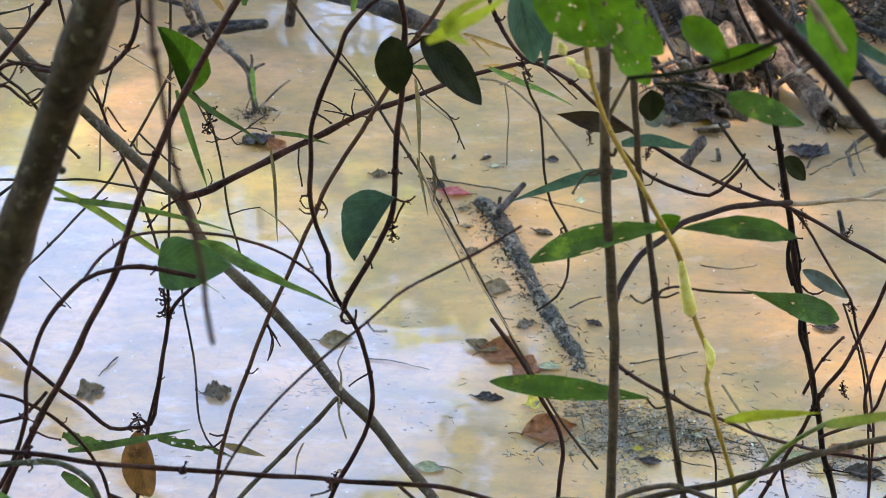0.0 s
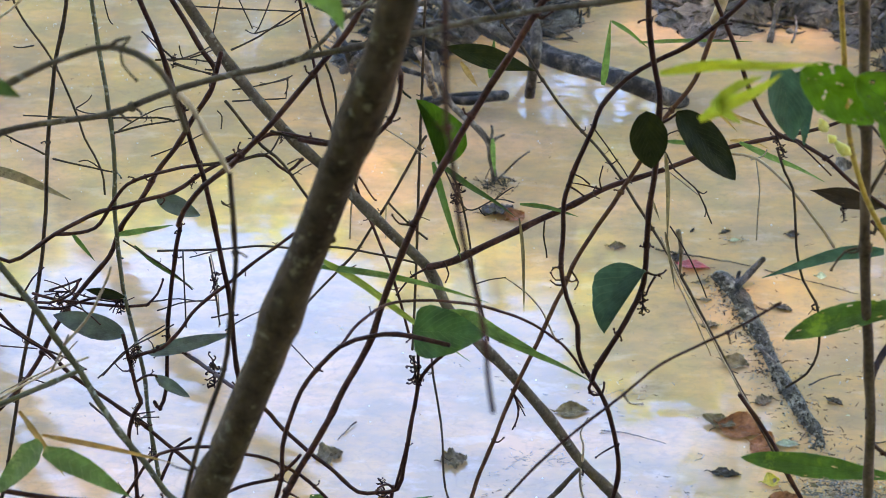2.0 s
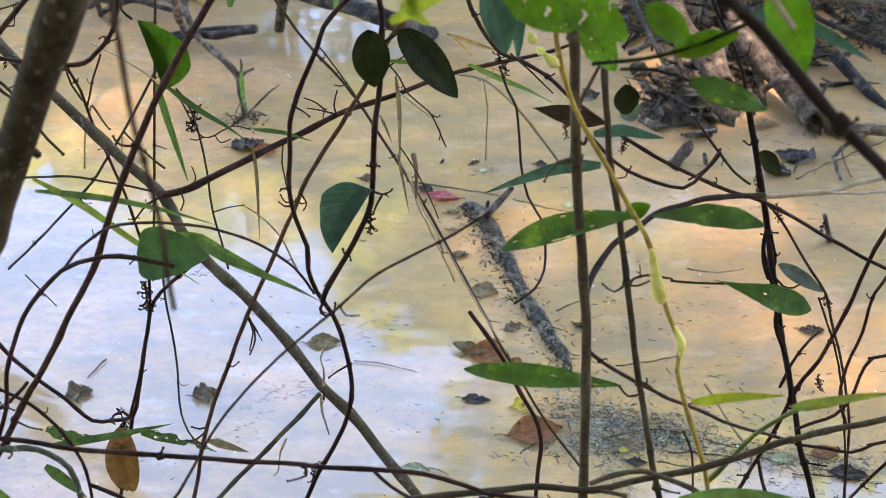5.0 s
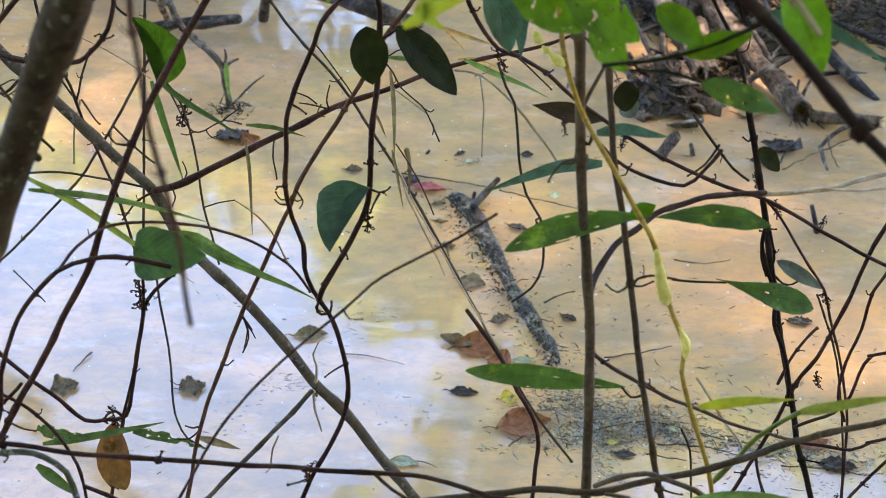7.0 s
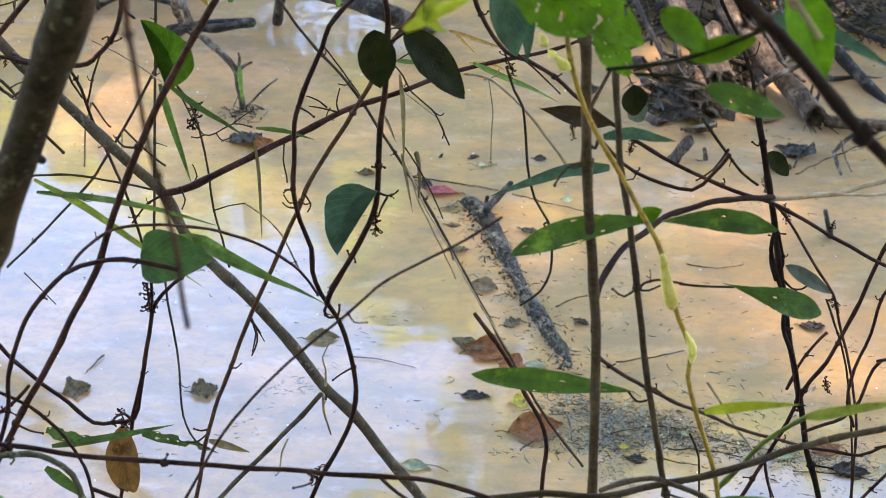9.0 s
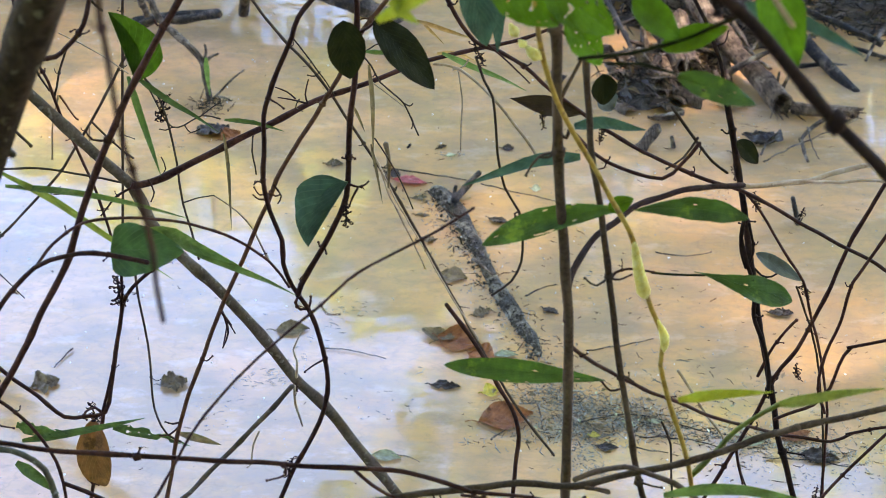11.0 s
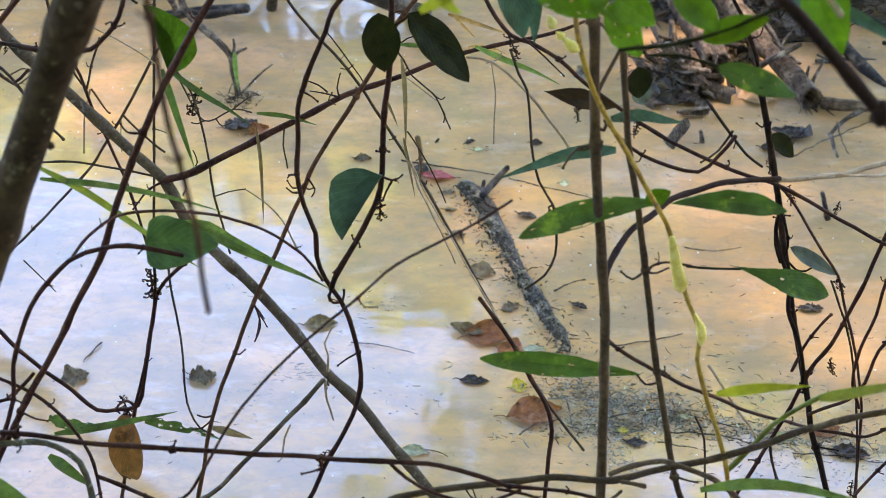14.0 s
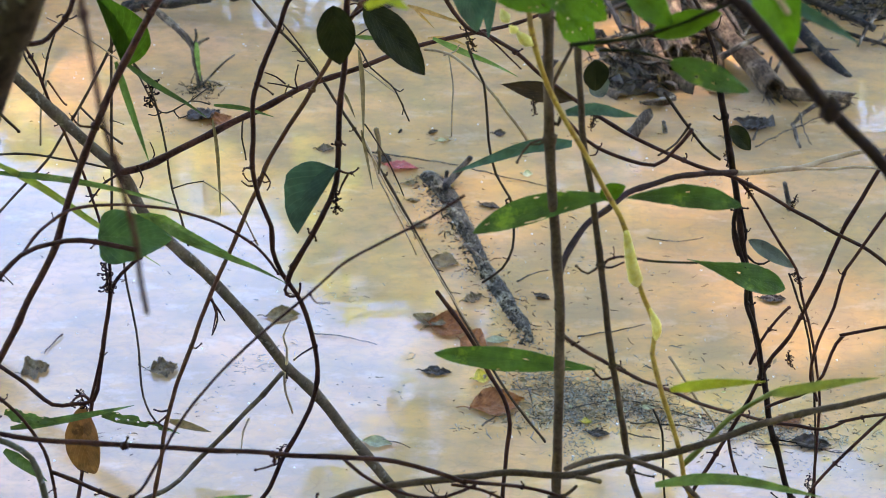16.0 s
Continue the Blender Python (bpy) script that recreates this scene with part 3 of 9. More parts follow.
def mud_height(x, y):
    """A low mud shore beyond the driftwood, with hummocks under the heaps."""
    z = 0.20 * (y - 5.22 - 6.0 * max(0.0, -0.06 - x)) + 0.05 * noise.noise(Vector((x * 2.2, y * 2.2, 1)))
    for hx, hy, r, h in ((0.63, 4.38, 0.13, 0.135), (0.72, 4.52, 0.12, 0.12), (0.95, 4.75, 0.22, 0.12), (1.30, 4.9, 0.25, 0.12), (0.75, 4.95, 0.3, 0.14), (-0.78, 5.25, 0.22, 0.15), (-0.50, 5.45, 0.25, 0.15), (-0.95, 5.1, 0.12, 0.14)):
        z = max(z, h * math.exp(-((x - hx) ** 2 + (y - hy) ** 2) / (r * r)) - 0.09)
    return min(z, 0.35) + 0.04 * noise.noise(Vector((x * 9, y * 9, 2))) + 0.014 * noise.noise(Vector((x * 34, y * 34, 3)))


tagged(sheet("mud_shore", MUD, [-1.6 + 0.025 * i for i in range(165)], [4.1 + 0.025 * i for i in range(105)], mud_height), "dark wet mud of the far shore")


def litter(name, material, count, where, length, thick, label, lift=0.0, tilt=0.1, drift=None, curve=0.16):
    """Loose sticks and chips strewn over the water or the mud."""
    verts, faces = [], []
    for _ in range(count):
        x, y, z = where()
        n = length * rng.uniform(0.3, 1.0) ** 1.6
        w = thick * rng.uniform(0.5, 1.3)
        a, t = rng.gauss(0.1, drift) if drift else rng.uniform(0, 6.28), rng.gauss(0, tilt)
        d = Vector((math.cos(a) * math.cos(t), math.sin(a) * math.cos(t), math.sin(t)))
        s = Vector((-math.sin(a), math.cos(a), 0))
        u = d.cross(s)
        c = Vector((x, y, z + lift + w * 0.4))
        bend = s * n * rng.gauss(0, curve) + d * n * rng.uniform(-0.2, 0.2)
        k = len(verts)
        for q, f in ((c - d * n / 2, rng.uniform(0.2, 0.9)), (c + bend, 1.0), (c + d * n / 2, rng.uniform(0.1, 0.6))):
            verts += [q + s * w * f, q + u * w * f, q - s * w * f]
        for r in (0, 3):
            for j in range(3):
                faces.append((k + r + j, k + r + (j + 1) % 3, k + r + 3 + (j + 1) % 3, k + r + 3 + j))
        faces += [(k + 2, k + 1, k), (k + 6, k + 7, k + 8)]
    me = bpy.data.meshes.new(name)
    me.from_pydata([tuple(v) for v in verts], [], faces)
    me.materials.append(material)
    return tagged(new(name, me), label, "debris", kind="stuff")


def log_side():
    """A place on or beside the sunken log."""
    s = rng.random()
    x, y = 0.085 + 0.215 * s, 3.86 - 0.70 * s
    return x + rng.gauss(0, 0.035) - 0.01, y + rng.gauss(0, 0.03), 0.0


def log_top():
    s, off = rng.random(), rng.gauss(-0.010, 0.009)
    return 0.087 + 0.205 * s + off, 3.87 - 0.70 * s + rng.gauss(0, 0.006), math.sqrt(max(0.0001, 0.023**2 - off * off)) - 0.012


def scum():
    """Scraps drifted together below the log, drawn out along the near shore."""
    r, k = rng.random(), rng.random()
    if r < 0.45:
        return 0.27 + 0.24 * k + rng.gauss(0, 0.04), 3.06 - 0.10 * k + rng.gauss(0, 0.028), 0.0
    if r < 0.65:
        return 0.34 + rng.gauss(0, 0.06), 2.94 + rng.gauss(0, 0.025), 0.0
    if r < 0.9:
        return 0.42 + 0.42 * k + rng.gauss(0, 0.02), 2.97 - 0.10 * k + rng.gauss(0, 0.02), 0.0
    return 0.46 + rng.gauss(0, 0.16), 3.04 + rng.gauss(0, 0.08), 0.0


def scum_tail():
    s = rng.random()
    return 0.30 + 0.06 * s + rng.gauss(0, 0.02), 3.16 - 0.38 * s, 0.0


def right_scum():
    return 0.78 + rng.gauss(0, 0.14), 2.88 + rng.gauss(0, 0.07), 0.0


def pond():
    return rng.uniform(-2.2, 1.4), rng.uniform(2.5, 5.3), 0.0


RAFTS = [(rng.uniform(-0.6, 1.1), rng.uniform(2.8, 4.3), rng.uniform(0.02, 0.07)) for _ in range(26)]


def silt():
    """Small drifts of scraps on the open water."""
    if rng.random() < 0.3:
        return rng.uniform(0.2, 1.1), rng.uniform(2.8, 4.2), 0.0
    x, y, r = rng.choice(RAFTS)
    return x + rng.gauss(0, r), y + rng.gauss(0, r * 0.5), 0.0


def shore():
    while True:
        x, y = rng.uniform(-0.12, 1.7), rng.uniform(4.3, 6.0)
        z = mud_height(x, y)
        if z > -0.005:
            return x, y, z


def right_heap():
    while True:
        x, y = rng.uniform(0.5, 1.35), rng.uniform(4.24, 5.2)
        z = mud_height(x, y)
        if z > -0.03:
            return x, y, max(0.0, z) + abs(rng.gauss(0, 0.02))


def heap():
    while True:
        x, y = rng.uniform(-1.1, -0.2), rng.uniform(4.95, 5.7)
        z = mud_height(x, y)
        if z > -0.01:
            return x, y, z


CHIP = bark("dark_chips", (0.018, 0.014, 0.010), (0.05, 0.04, 0.028), (0.11, 0.09, 0.065), 0.75)
GREYCHIP = bark("grey_chips", (0.07, 0.062, 0.045), (0.22, 0.195, 0.15), (0.56, 0.51, 0.40), 0.4, gloss=0.35)
DARKCHIP = bark("black_chips", (0.008, 0.006, 0.005), (0.02, 0.015, 0.011), (0.05, 0.038, 0.027), 0.8)
litter("log_crust", CHIP, 220, log_top, 0.020, 0.0026, "dark crumbs of bark and mud on the sunken log", tilt=0.5)
litter("log_crust", MUDLOG, 170, log_top, 0.016, 0.0034, "grey crumbs of silt on the sunken log", tilt=0.5)
litter("log_crust", GREYCHIP, 150, log_top, 0.011, 0.0018, "pale crumbs of silt on the sunken log", tilt=0.5)
litter("log_debris", CHIP, 70, log_side, 0.022, 0.0011, "dark plant scraps floating beside the log")
litter("log_debris", DARKCHIP, 160, log_side, 0.03, 0.0012, "thin dark scraps floating beside the log")
litter("log_debris", GREYCHIP, 520, log_side, 0.014, 0.0012, "grey crumbs floating beside the log", tilt=0.3)
litter("scum", GREYCHIP, 1300, scum, 0.034, 0.0009, "grey scum of plant scraps on the water", tilt=0.12, curve=0.3)
litter("scum", CHIP, 900, scum, 0.032, 0.0009, "dark plant scraps in the scum", tilt=0.1, curve=0.3)
litter("scum", GREYCHIP, 200, scum, 0.040, 0.0016, "grey stalks in the scum", tilt=0.1)
litter("scum", STRAW, 90, scum, 0.050, 0.0014, "pale stalks in the scum", tilt=0.05)
litter("scum", GREYCHIP, 620, scum_tail, 0.011, 0.0012, "grey scum trailing from the sunken log", tilt=0.2)
litter("scum", DARKCHIP, 110, right_scum, 0.03, 0.0009, "dark plant scraps floating below the shrubs", tilt=0.15, drift=0.6)
litter("scum", GREYCHIP, 800, right_scum, 0.012, 0.0010, "grey plant scraps floating below the shrubs", tilt=0.15)
litter("floating_specks", DARKCHIP, 200, pond, 0.010, 0.0009, "dark specks and scraps scattered over the pond", tilt=0.05, drift=0.8)
litter("floating_specks", GREYCHIP, 900, pond, 0.006, 0.0010, "pale specks scattered over the pond", tilt=0.05)
litter("silt_scraps", DARKCHIP, 260, silt, 0.024, 0.0008, "thin dark scraps on the silty water", tilt=0.08, drift=0.5)
litter("silt_scraps", GREYCHIP, 300, silt, 0.014, 0.0013, "grey crumbs on the silty water", tilt=0.08)


def film_edge():
    """The torn edge of a scum film drifting on the open water."""
    s = rng.random()
    return -0.36 + 0.26 * s + rng.gauss(0, 0.02), 3.0 + 0.34 * s + 0.05 * math.sin(s * 9) + rng.gauss(0, 0.02), 0.0


litter("scum", GREYCHIP, 120, film_edge, 0.022, 0.0008, "thin grey scum drifting over the pond", tilt=0.03, drift=0.7)


def stick_foot():
    return -0.47 + rng.gauss(0, 0.022), 4.30 + rng.gauss(0, 0.022), 0.0


litter("twig_nest", CHIP, 70, stick_foot, 0.06, 0.0018, "tangle of dark scraps round the foot of the dead branch", tilt=0.45)
litter("shore_litter", PALEWOOD, 420, shore, 0.14, 0.0035, "pale sticks and splinters strewn over the shore", 0.01, 0.3)
litter("shore_litter", BARKLOG, 300, shore, 0.25, 0.005, "dark sticks strewn over the shore", 0.01, 0.3)
litter("heap_litter", DARKCHIP, 380, right_heap, 0.13, 0.0030, "black twigs and bark choking the driftwood heap", 0.0, 0.4)
litter("heap_litter", CHIP, 600, right_heap, 0.07, 0.0035, "brown twigs and bark in the driftwood heap", 0.01, 0.4)
litter("heap_litter", PALEWOOD, 380, right_heap, 0.10, 0.0028, "pale splinters in the driftwood heap", 0.015, 0.4)
litter("shore_litter", PALEWOOD, 90, heap, 0.18, 0.004, "pale splinters in the driftwood heap", 0.01, 0.35)
litter("shore_litter", BARKLOG, 160, heap, 0.24, 0.006, "dark sticks in the driftwood heap", 0.01, 0.35)


def bubbles(count, x0, x1, y0, y1, label):
    """Small domes of foam on the water."""
    verts, faces = [], []
    for _ in range(count):
        x, y, r = rng.uniform(x0, x1), rng.uniform(y0, y1), rng.uniform(0.0008, 0.0028)
        k = len(verts)
        for f, z in ((1.0, 0.0), (0.75, 0.6)):
            verts += [(x + r * f * math.cos(1.047 * j), y + r * f * math.sin(1.047 * j), 0.0004 + r * z) for j in range(6)]
        verts.append((x, y, r * 0.9))
        for j in range(6):
            i = (j + 1) % 6
            faces += [(k + j, k + i, k + 6 + i, k + 6 + j), (k + 6 + j, k + 6 + i, k + 12)]
    me = bpy.data.meshes.new("foam")
    me.from_pydata(verts, [], faces)
    me.materials.append(FOAM)
    me.shade_smooth()
    return tagged(new("foam", me), label, "foam", kind="stuff")


FOAM = bark("foam", (0.55, 0.52, 0.44), (0.66, 0.64, 0.57), (0.78, 0.77, 0.72), 0.25, 60, 300)
# the far bubbles double as the white sparkle of the water
bubbles(330, -2.2, -0.3, 4.2, 5.6, "pale foam bubbles standing in for sparkle on the far water")
bubbles(150, -1.0, 1.0, 2.7, 4.6, "scattered pale foam bubbles")


def scraps(name, material, count, where, size, label):
    """Crumpled scraps of dead leaf lying on the mud."""
    verts, faces = [], []
    for _ in range(count):
        x, y, z = where()
        a, n = rng.uniform(0, 6.28), size * rng.uniform(0.4, 1.0)
        d, s = Vector((math.cos(a), math.sin(a), rng.uniform(-0.2, 0.3))) * n, Vector((-math.sin(a), math.cos(a), rng.uniform(-0.3, 0.3))) * n * 0.5
        c = Vector((x, y, z + 0.006))
        k = len(verts)
        lift = Vector((0, 0, n * rng.uniform(0.05, 0.4)))
        verts += [c - d * 0.5, c - d * 0.1 + s * 0.5 + lift, c + d * 0.5 + lift * 0.4, c - s * 0.5 + lift * 0.6, c + d * 0.05]
        faces += [(k, k + 4, k + 1), (k + 1, k + 4, k + 2), (k + 2, k + 4, k + 3), (k + 3, k + 4, k)]
    me = bpy.data.meshes.new(name)
    me.from_pydata([tuple(v) for v in verts], [], faces)
    me.materials.append(material)
    return tagged(new(name, me), label, "leaf litter", kind="stuff")


scraps("leaf_litter", SODDEN, 260, shore, 0.045, "sodden dark leaf litter on the shore")
scraps("leaf_litter", TANLEAF, 150, shore, 0.04, "tan dead leaf scraps on the shore")
scraps("leaf_litter", SODDEN, 110, right_heap, 0.06, "sodden leaves packed in the driftwood heap")
scraps("leaf_litter", TANLEAF, 260, right_heap, 0.045, "tan leaf scraps in the driftwood heap")
scraps("scum_flakes", GREYLEAF, 80, scum, 0.02, "grey leaf flakes in the scum")
scraps("scum_flakes", PALELEAF, 26, scum, 0.014, "pale leaf flakes in the scum")
scraps("leaf_litter", SODDEN, 120, heap, 0.045, "sodden leaf litter in the driftwood heap")


def stones(count, label):
    """Small wet stones and clods on the shore."""
    bm = bmesh.new()
    for _ in range(count):
        x, y, z = shore()
        r = rng.uniform(0.006, 0.022)
        m4 = Matrix.Translation((x, y, z + r * 0.2)) @ Matrix.Rotation(rng.uniform(0, 6), 4, "Z") @ Matrix.Diagonal((r, r * rng.uniform(0.5, 0.9), r * rng.uniform(0.4, 0.7), 1))
        for v in bmesh.ops.create_icosphere(bm, subdivisions=1, radius=1.0, matrix=m4)["verts"]:
            v.co += Vector((noise.noise(v.co * 60), noise.noise(v.co * 60 + Vector((5, 0, 0))), 0)) * r * 0.3
    return tagged(mesh_object("stones", bm, MUD, smooth=False), label, "stones", kind="stuff")


stones(420, "wet clods and small stones on the mud")
# ---- driftwood and snags in the shallows ----
rng.seed(3)

v = vine("log", MUDLOG, 0.0245, 0.0215, [(0.0852, 3.8705, -0.012), (0.1354, 3.7727, -0.012), (0.1602, 3.6489, -0.012), (0.1859, 3.5543, -0.012), (0.2116, 3.4297, -0.012), (0.243, 3.3326, -0.012), (0.2684, 3.2597, -0.015), (0.2990, 3.1600, -0.034)],
         "half-sunken rotten log caked in grey mud", "log", "driftwood")
twig(v, BARKLOG, 0.0085, 0.0068, [(0.1261, 3.7875, 0.02), (0.1534, 3.8473, 0.0188), (0.1856, 3.8662, 0.0502)])
twig(v, BARKLOG, 0.0064, 0.0046, [(0.1274, 3.7875, 0.02), (0.1288, 3.8418, 0.0098), (0.1313, 3.8499, 0.0231)])
twig(v, PALEWOOD, 0.00362, 0.00238, [(0.1579, 3.4895, 0.05), (0.1807, 3.4511, 0.05), (0.1975, 3.4221, 0.05)])

v = vine("log", BARKLOG, 0.02886, 0.02169, [(-0.9077, 5.5165, 0.1704), (-0.713, 5.1935, 0.1598), (-0.5494, 5.0272, 0.1288), (-0.4098, 4.8732, 0.1264), (-0.2626, 4.7291, 0.1401), (-0.109, 4.6012, 0.1398), (-0.0079, 4.8252, 0)],
         "dark fallen log lying across the far shallows", "log", "driftwood")
twig(v, PALEWOOD, 0.01948, 0.01400, [(-0.5269, 5.259, 0.2318), (-0.4514, 5.024, 0.2027), (-0.4042, 4.851, 0.1893), (-0.405, 4.7674, 0.1417), (-0.429, 4.8502, 0)])
twig(v, PALEWOOD, 0.01590, 0.01232, [(-0.6844, 5.0985, 0.1887), (-0.5765, 4.9863, 0.1659), (-0.4723, 4.8786, 0.1521)])
twig(v, BARKLOG, 0.01095, 0.00639, [(-0.5922, 4.9844, 0.1665), (-0.5066, 5.0175, 0.2049), (-0.4611, 5.156, 0.2365)])
twig(v, BARKLOG, 0.00806, 0.00468, [(-0.8755, 5.1545, 0.1302), (-0.7793, 5.0562, 0.1358), (-0.671, 4.9751, 0.1697)])

v = vine("driftwood", PALEWOOD, 0.00784, 0.00882, [(-0.4721, 4.3219, -0.02), (-0.4837, 4.3397, 0.0425), (-0.4955, 4.3689, 0.0911), (-0.535, 4.4096, 0.12), (-0.5957, 4.4786, 0.1378), (-0.6372, 4.5557, 0.1689), (-0.6618, 4.6395, 0.2113)],
         "dead forked branch stuck in the muddy water", "driftwood", "driftwood")
twig(v, BARKLOG, 0.01019, 0.01081, [(-0.6586, 4.5256, 0.1188), (-0.6198, 4.5149, 0.1399), (-0.5617, 4.5137, 0.1378), (-0.5007, 4.4909, 0.1581), (-0.4576, 4.4948, 0.1646)])
twig(v, PALEWOOD, 0.00568, 0.00284, [(-0.4926, 4.3653, 0.085), (-0.4715, 4.3742, 0.0998), (-0.4531, 4.3779, 0.106)])
twig(v, PALEWOOD, 0.00497, 0.00284, [(-0.4884, 4.369, 0.0911), (-0.4844, 4.3814, 0.1119), (-0.4873, 4.3895, 0.1252)])
twig(v, PALEWOOD, 0.00311, 0.00198, [(-0.4607, 4.2946, 0.0257), (-0.4257, 4.313, 0.0562), (-0.3864, 4.3299, 0.0843)])
twig(v, PALEWOOD, 0.00311, 0.00198, [(-0.4536, 4.2961, 0.0282), (-0.4353, 4.2947, 0.0259), (-0.4183, 4.2905, 0.0188)])

v = vine("log", PALELOG, 0.02614, 0.02807, [(0.7282, 4.8799, 0.17), (0.808, 4.6474, 0.1), (0.8781, 4.4686, 0.055), (0.9262, 4.3572, 0.035), (0.954, 4.2642, 0.03)],
         "broken pale log end with a splintered tip", "log", "driftwood")
twig(v, PALEWOOD, 0.00569, 0.00284, [(0.9618, 4.3365, 0.0171), (0.978, 4.3459, 0.0521), (0.997, 4.3553, 0.0871)])
twig(v, PALEWOOD, 0.00569, 0.00284, [(0.9518, 4.3401, 0.0231), (0.9539, 4.3458, 0.052), (0.9574, 4.3478, 0.0747)])
twig(v, PALEWOOD, 0.00865, 0.00565, [(0.8479, 4.4194, 0.0386), (0.889, 4.3892, 0.0854), (0.9332, 4.3573, 0.1293)])
twig(v, PALEWOOD, 0.00735, 0.00432, [(0.9004, 4.6083, 0.1586), (0.8715, 4.5778, 0.108), (0.8923, 4.5059, 0.0854), (0.9272, 4.4198, 0.0391)])

v = vine("log", PALELOG, 0.0235, 0.0260, [(0.6379, 5.041, 0.1121), (0.6570, 4.7953, 0.1000), (0.6780, 4.6074, 0.0850), (0.7030, 4.4900, 0.0750), (0.7230, 4.4000, 0.0600)],
         "short pale log leaning in the driftwood heap", "log", "driftwood")

v = vine("log", PALELOG, 0.02058, 0.01999, [(0.7272, 4.584, 0.12), (0.7354, 4.4764, 0.09), (0.7444, 4.3859, 0.07)],
         "stub of a pale log in the driftwood heap", "log", "driftwood")

v = vine("log", PALELOG, 0.01731, 0.01699, [(0.6682, 4.4379, 0.06), (0.6789, 4.3711, 0.045), (0.6889, 4.3124, 0.03)],
         "short rotten log end in the driftwood heap", "log", "driftwood")

v = vine("log", PALELOG, 0.01546, 0.01388, [(0.9825, 4.2655, 0.0154), (1.0392, 4.2361, 0.0247), (1.1299, 4.2069, 0.0343)],
         "weathered stick lying at the waterline", "log", "driftwood")
twig(v, PALEWOOD, 0.00699, 0.00410, [(1.0812, 4.2313, 0.0166), (1.0148, 4.1687, 0.0096), (0.9766, 4.1088, 0.01)])
twig(v, PALEWOOD, 0.00547, 0.00333, [(0.9766, 4.1088, 0.01), (0.9678, 4.0048, 0.02), (0.9682, 3.977, 0.02)])

v = vine("driftwood", BARKLOG, 0.01456, 0.01004, [(0.776, 5.1265, 0.0503), (0.7828, 4.8921, 0.0484), (0.784, 4.7604, 0.0236), (0.7844, 4.5773, 0.0101), (0.7723, 4.367, 0)],
         "black dead branch in the driftwood heap", "driftwood", "driftwood")
twig(v, BARKLOG, 0.00935, 0.00750, [(0.6577, 4.9237, 0.1011), (0.6645, 4.7757, 0.049), (0.6464, 4.6374, 0.0132)])
twig(v, BARKLOG, 0.00765, 0.00582, [(0.5229, 4.8302, 0.1398), (0.5586, 4.6912, 0.1026), (0.585, 4.5615, 0.0809), (0.6131, 4.4822, 0.0461)])
twig(v, BARKLOG, 0.00735, 0.00600, [(0.5115, 4.5574, 0.0741), (0.6039, 4.6682, 0.0643), (0.6488, 4.6761, 0.0775)])
twig(v, PALEWOOD, 0.00735, 0.00504, [(0.6363, 4.5693, 0.0938), (0.6451, 4.4861, 0.0526), (0.6678, 4.4187, 0.0374)])
twig(v, PALEWOOD, 0.01176, 0.00865, [(0.8352, 4.5474, 0.0573), (0.8433, 4.472, 0.029), (0.8482, 4.3972, 0.0015)])

v = vine("driftwood", BARKLOG, 0.01482, 0.01224, [(1.0733, 5.2294, 0.0272), (1.1312, 4.9776, -0.0035), (1.1887, 4.8536, -0.0157), (1.274, 4.7231, -0.0387)],
         "grey dead branch leaning over the heap", "driftwood", "driftwood")
twig(v, BARKLOG, 0.01800, 0.01441, [(1.0693, 4.647, 0.0288), (1.1076, 4.5258, 0.0213), (1.1726, 4.3911, -0.0087)])
twig(v, PALEWOOD, 0.00794, 0.00635, [(1.0991, 5.002, 0.0371), (1.1786, 4.9942, 0.024), (1.2899, 4.9865, 0.0111)])

v = vine("snag", BARKLOG, 0.00683, 0.00476, [(0.6655, 4.0889, -0.01), (0.6609, 4.0788, 0.0155), (0.658, 4.0865, 0.0283)],
         "small dark snag poking out of the water", "snag", "snags")

v = vine("snag", BARKLOG, 0.00768, 0.00500, [(0.908, 3.7436, -0.02), (0.8817, 3.6728, 0.0582), (0.8752, 3.6895, 0.086)],
         "small dark stake poking out of the water", "snag", "snags")

v = vine("snag", BARKLOG, 0.00541, 0.00272, [(0.0157, 4.0385, -0.01), (0.0183, 4.0758, -0.0086), (0.0277, 4.0849, 0.0066)],
         "small curved twig poking out of the water", "snag", "snags")

v = vine("driftwood", BARKLOG, 0.00913, 0.00631, [(-0.9684, 4.846, 0.22), (-0.8768, 4.5398, 0.2667), (-0.9334, 4.9404, 0)],
         "small heap of dark twigs in the far shallows", "driftwood", "driftwood")
twig(v, BARKLOG, 0.01105, 0.00735, [(-0.967, 4.954, 0.02), (-0.8319, 4.4916, 0.2719), (-0.7829, 4.6586, 0.2497)])
twig(v, BARKLOG, 0.00941, 0.00626, [(-0.9282, 4.9152, 0.02), (-0.8513, 4.9513, 0.04), (-0.7653, 4.9137, 0.04), (-0.6844, 4.9023, 0.02)])
twig(v, PALEWOOD, 0.01011, 0.00771, [(-0.6944, 4.5614, 0.2594), (-0.6576, 4.4913, 0.2266), (-0.6804, 4.7936, 0)])
twig(v, BARKLOG, 0.01216, 0.00914, [(-0.7103, 4.7271, 0.03), (-0.6483, 4.7331, 0.04), (-0.5732, 4.7577, 0.04), (-0.4872, 4.7531, 0.05)])

v = vine("floating_stick", BARKLOG, 0.00172, 0.00113, [(-0.1541, 3.2192, 0.004), (-0.0943, 3.2079, 0.004), (-0.0256, 3.1788, 0.004)],
         "long thin twig floating on the pond", "stick", "floating sticks")

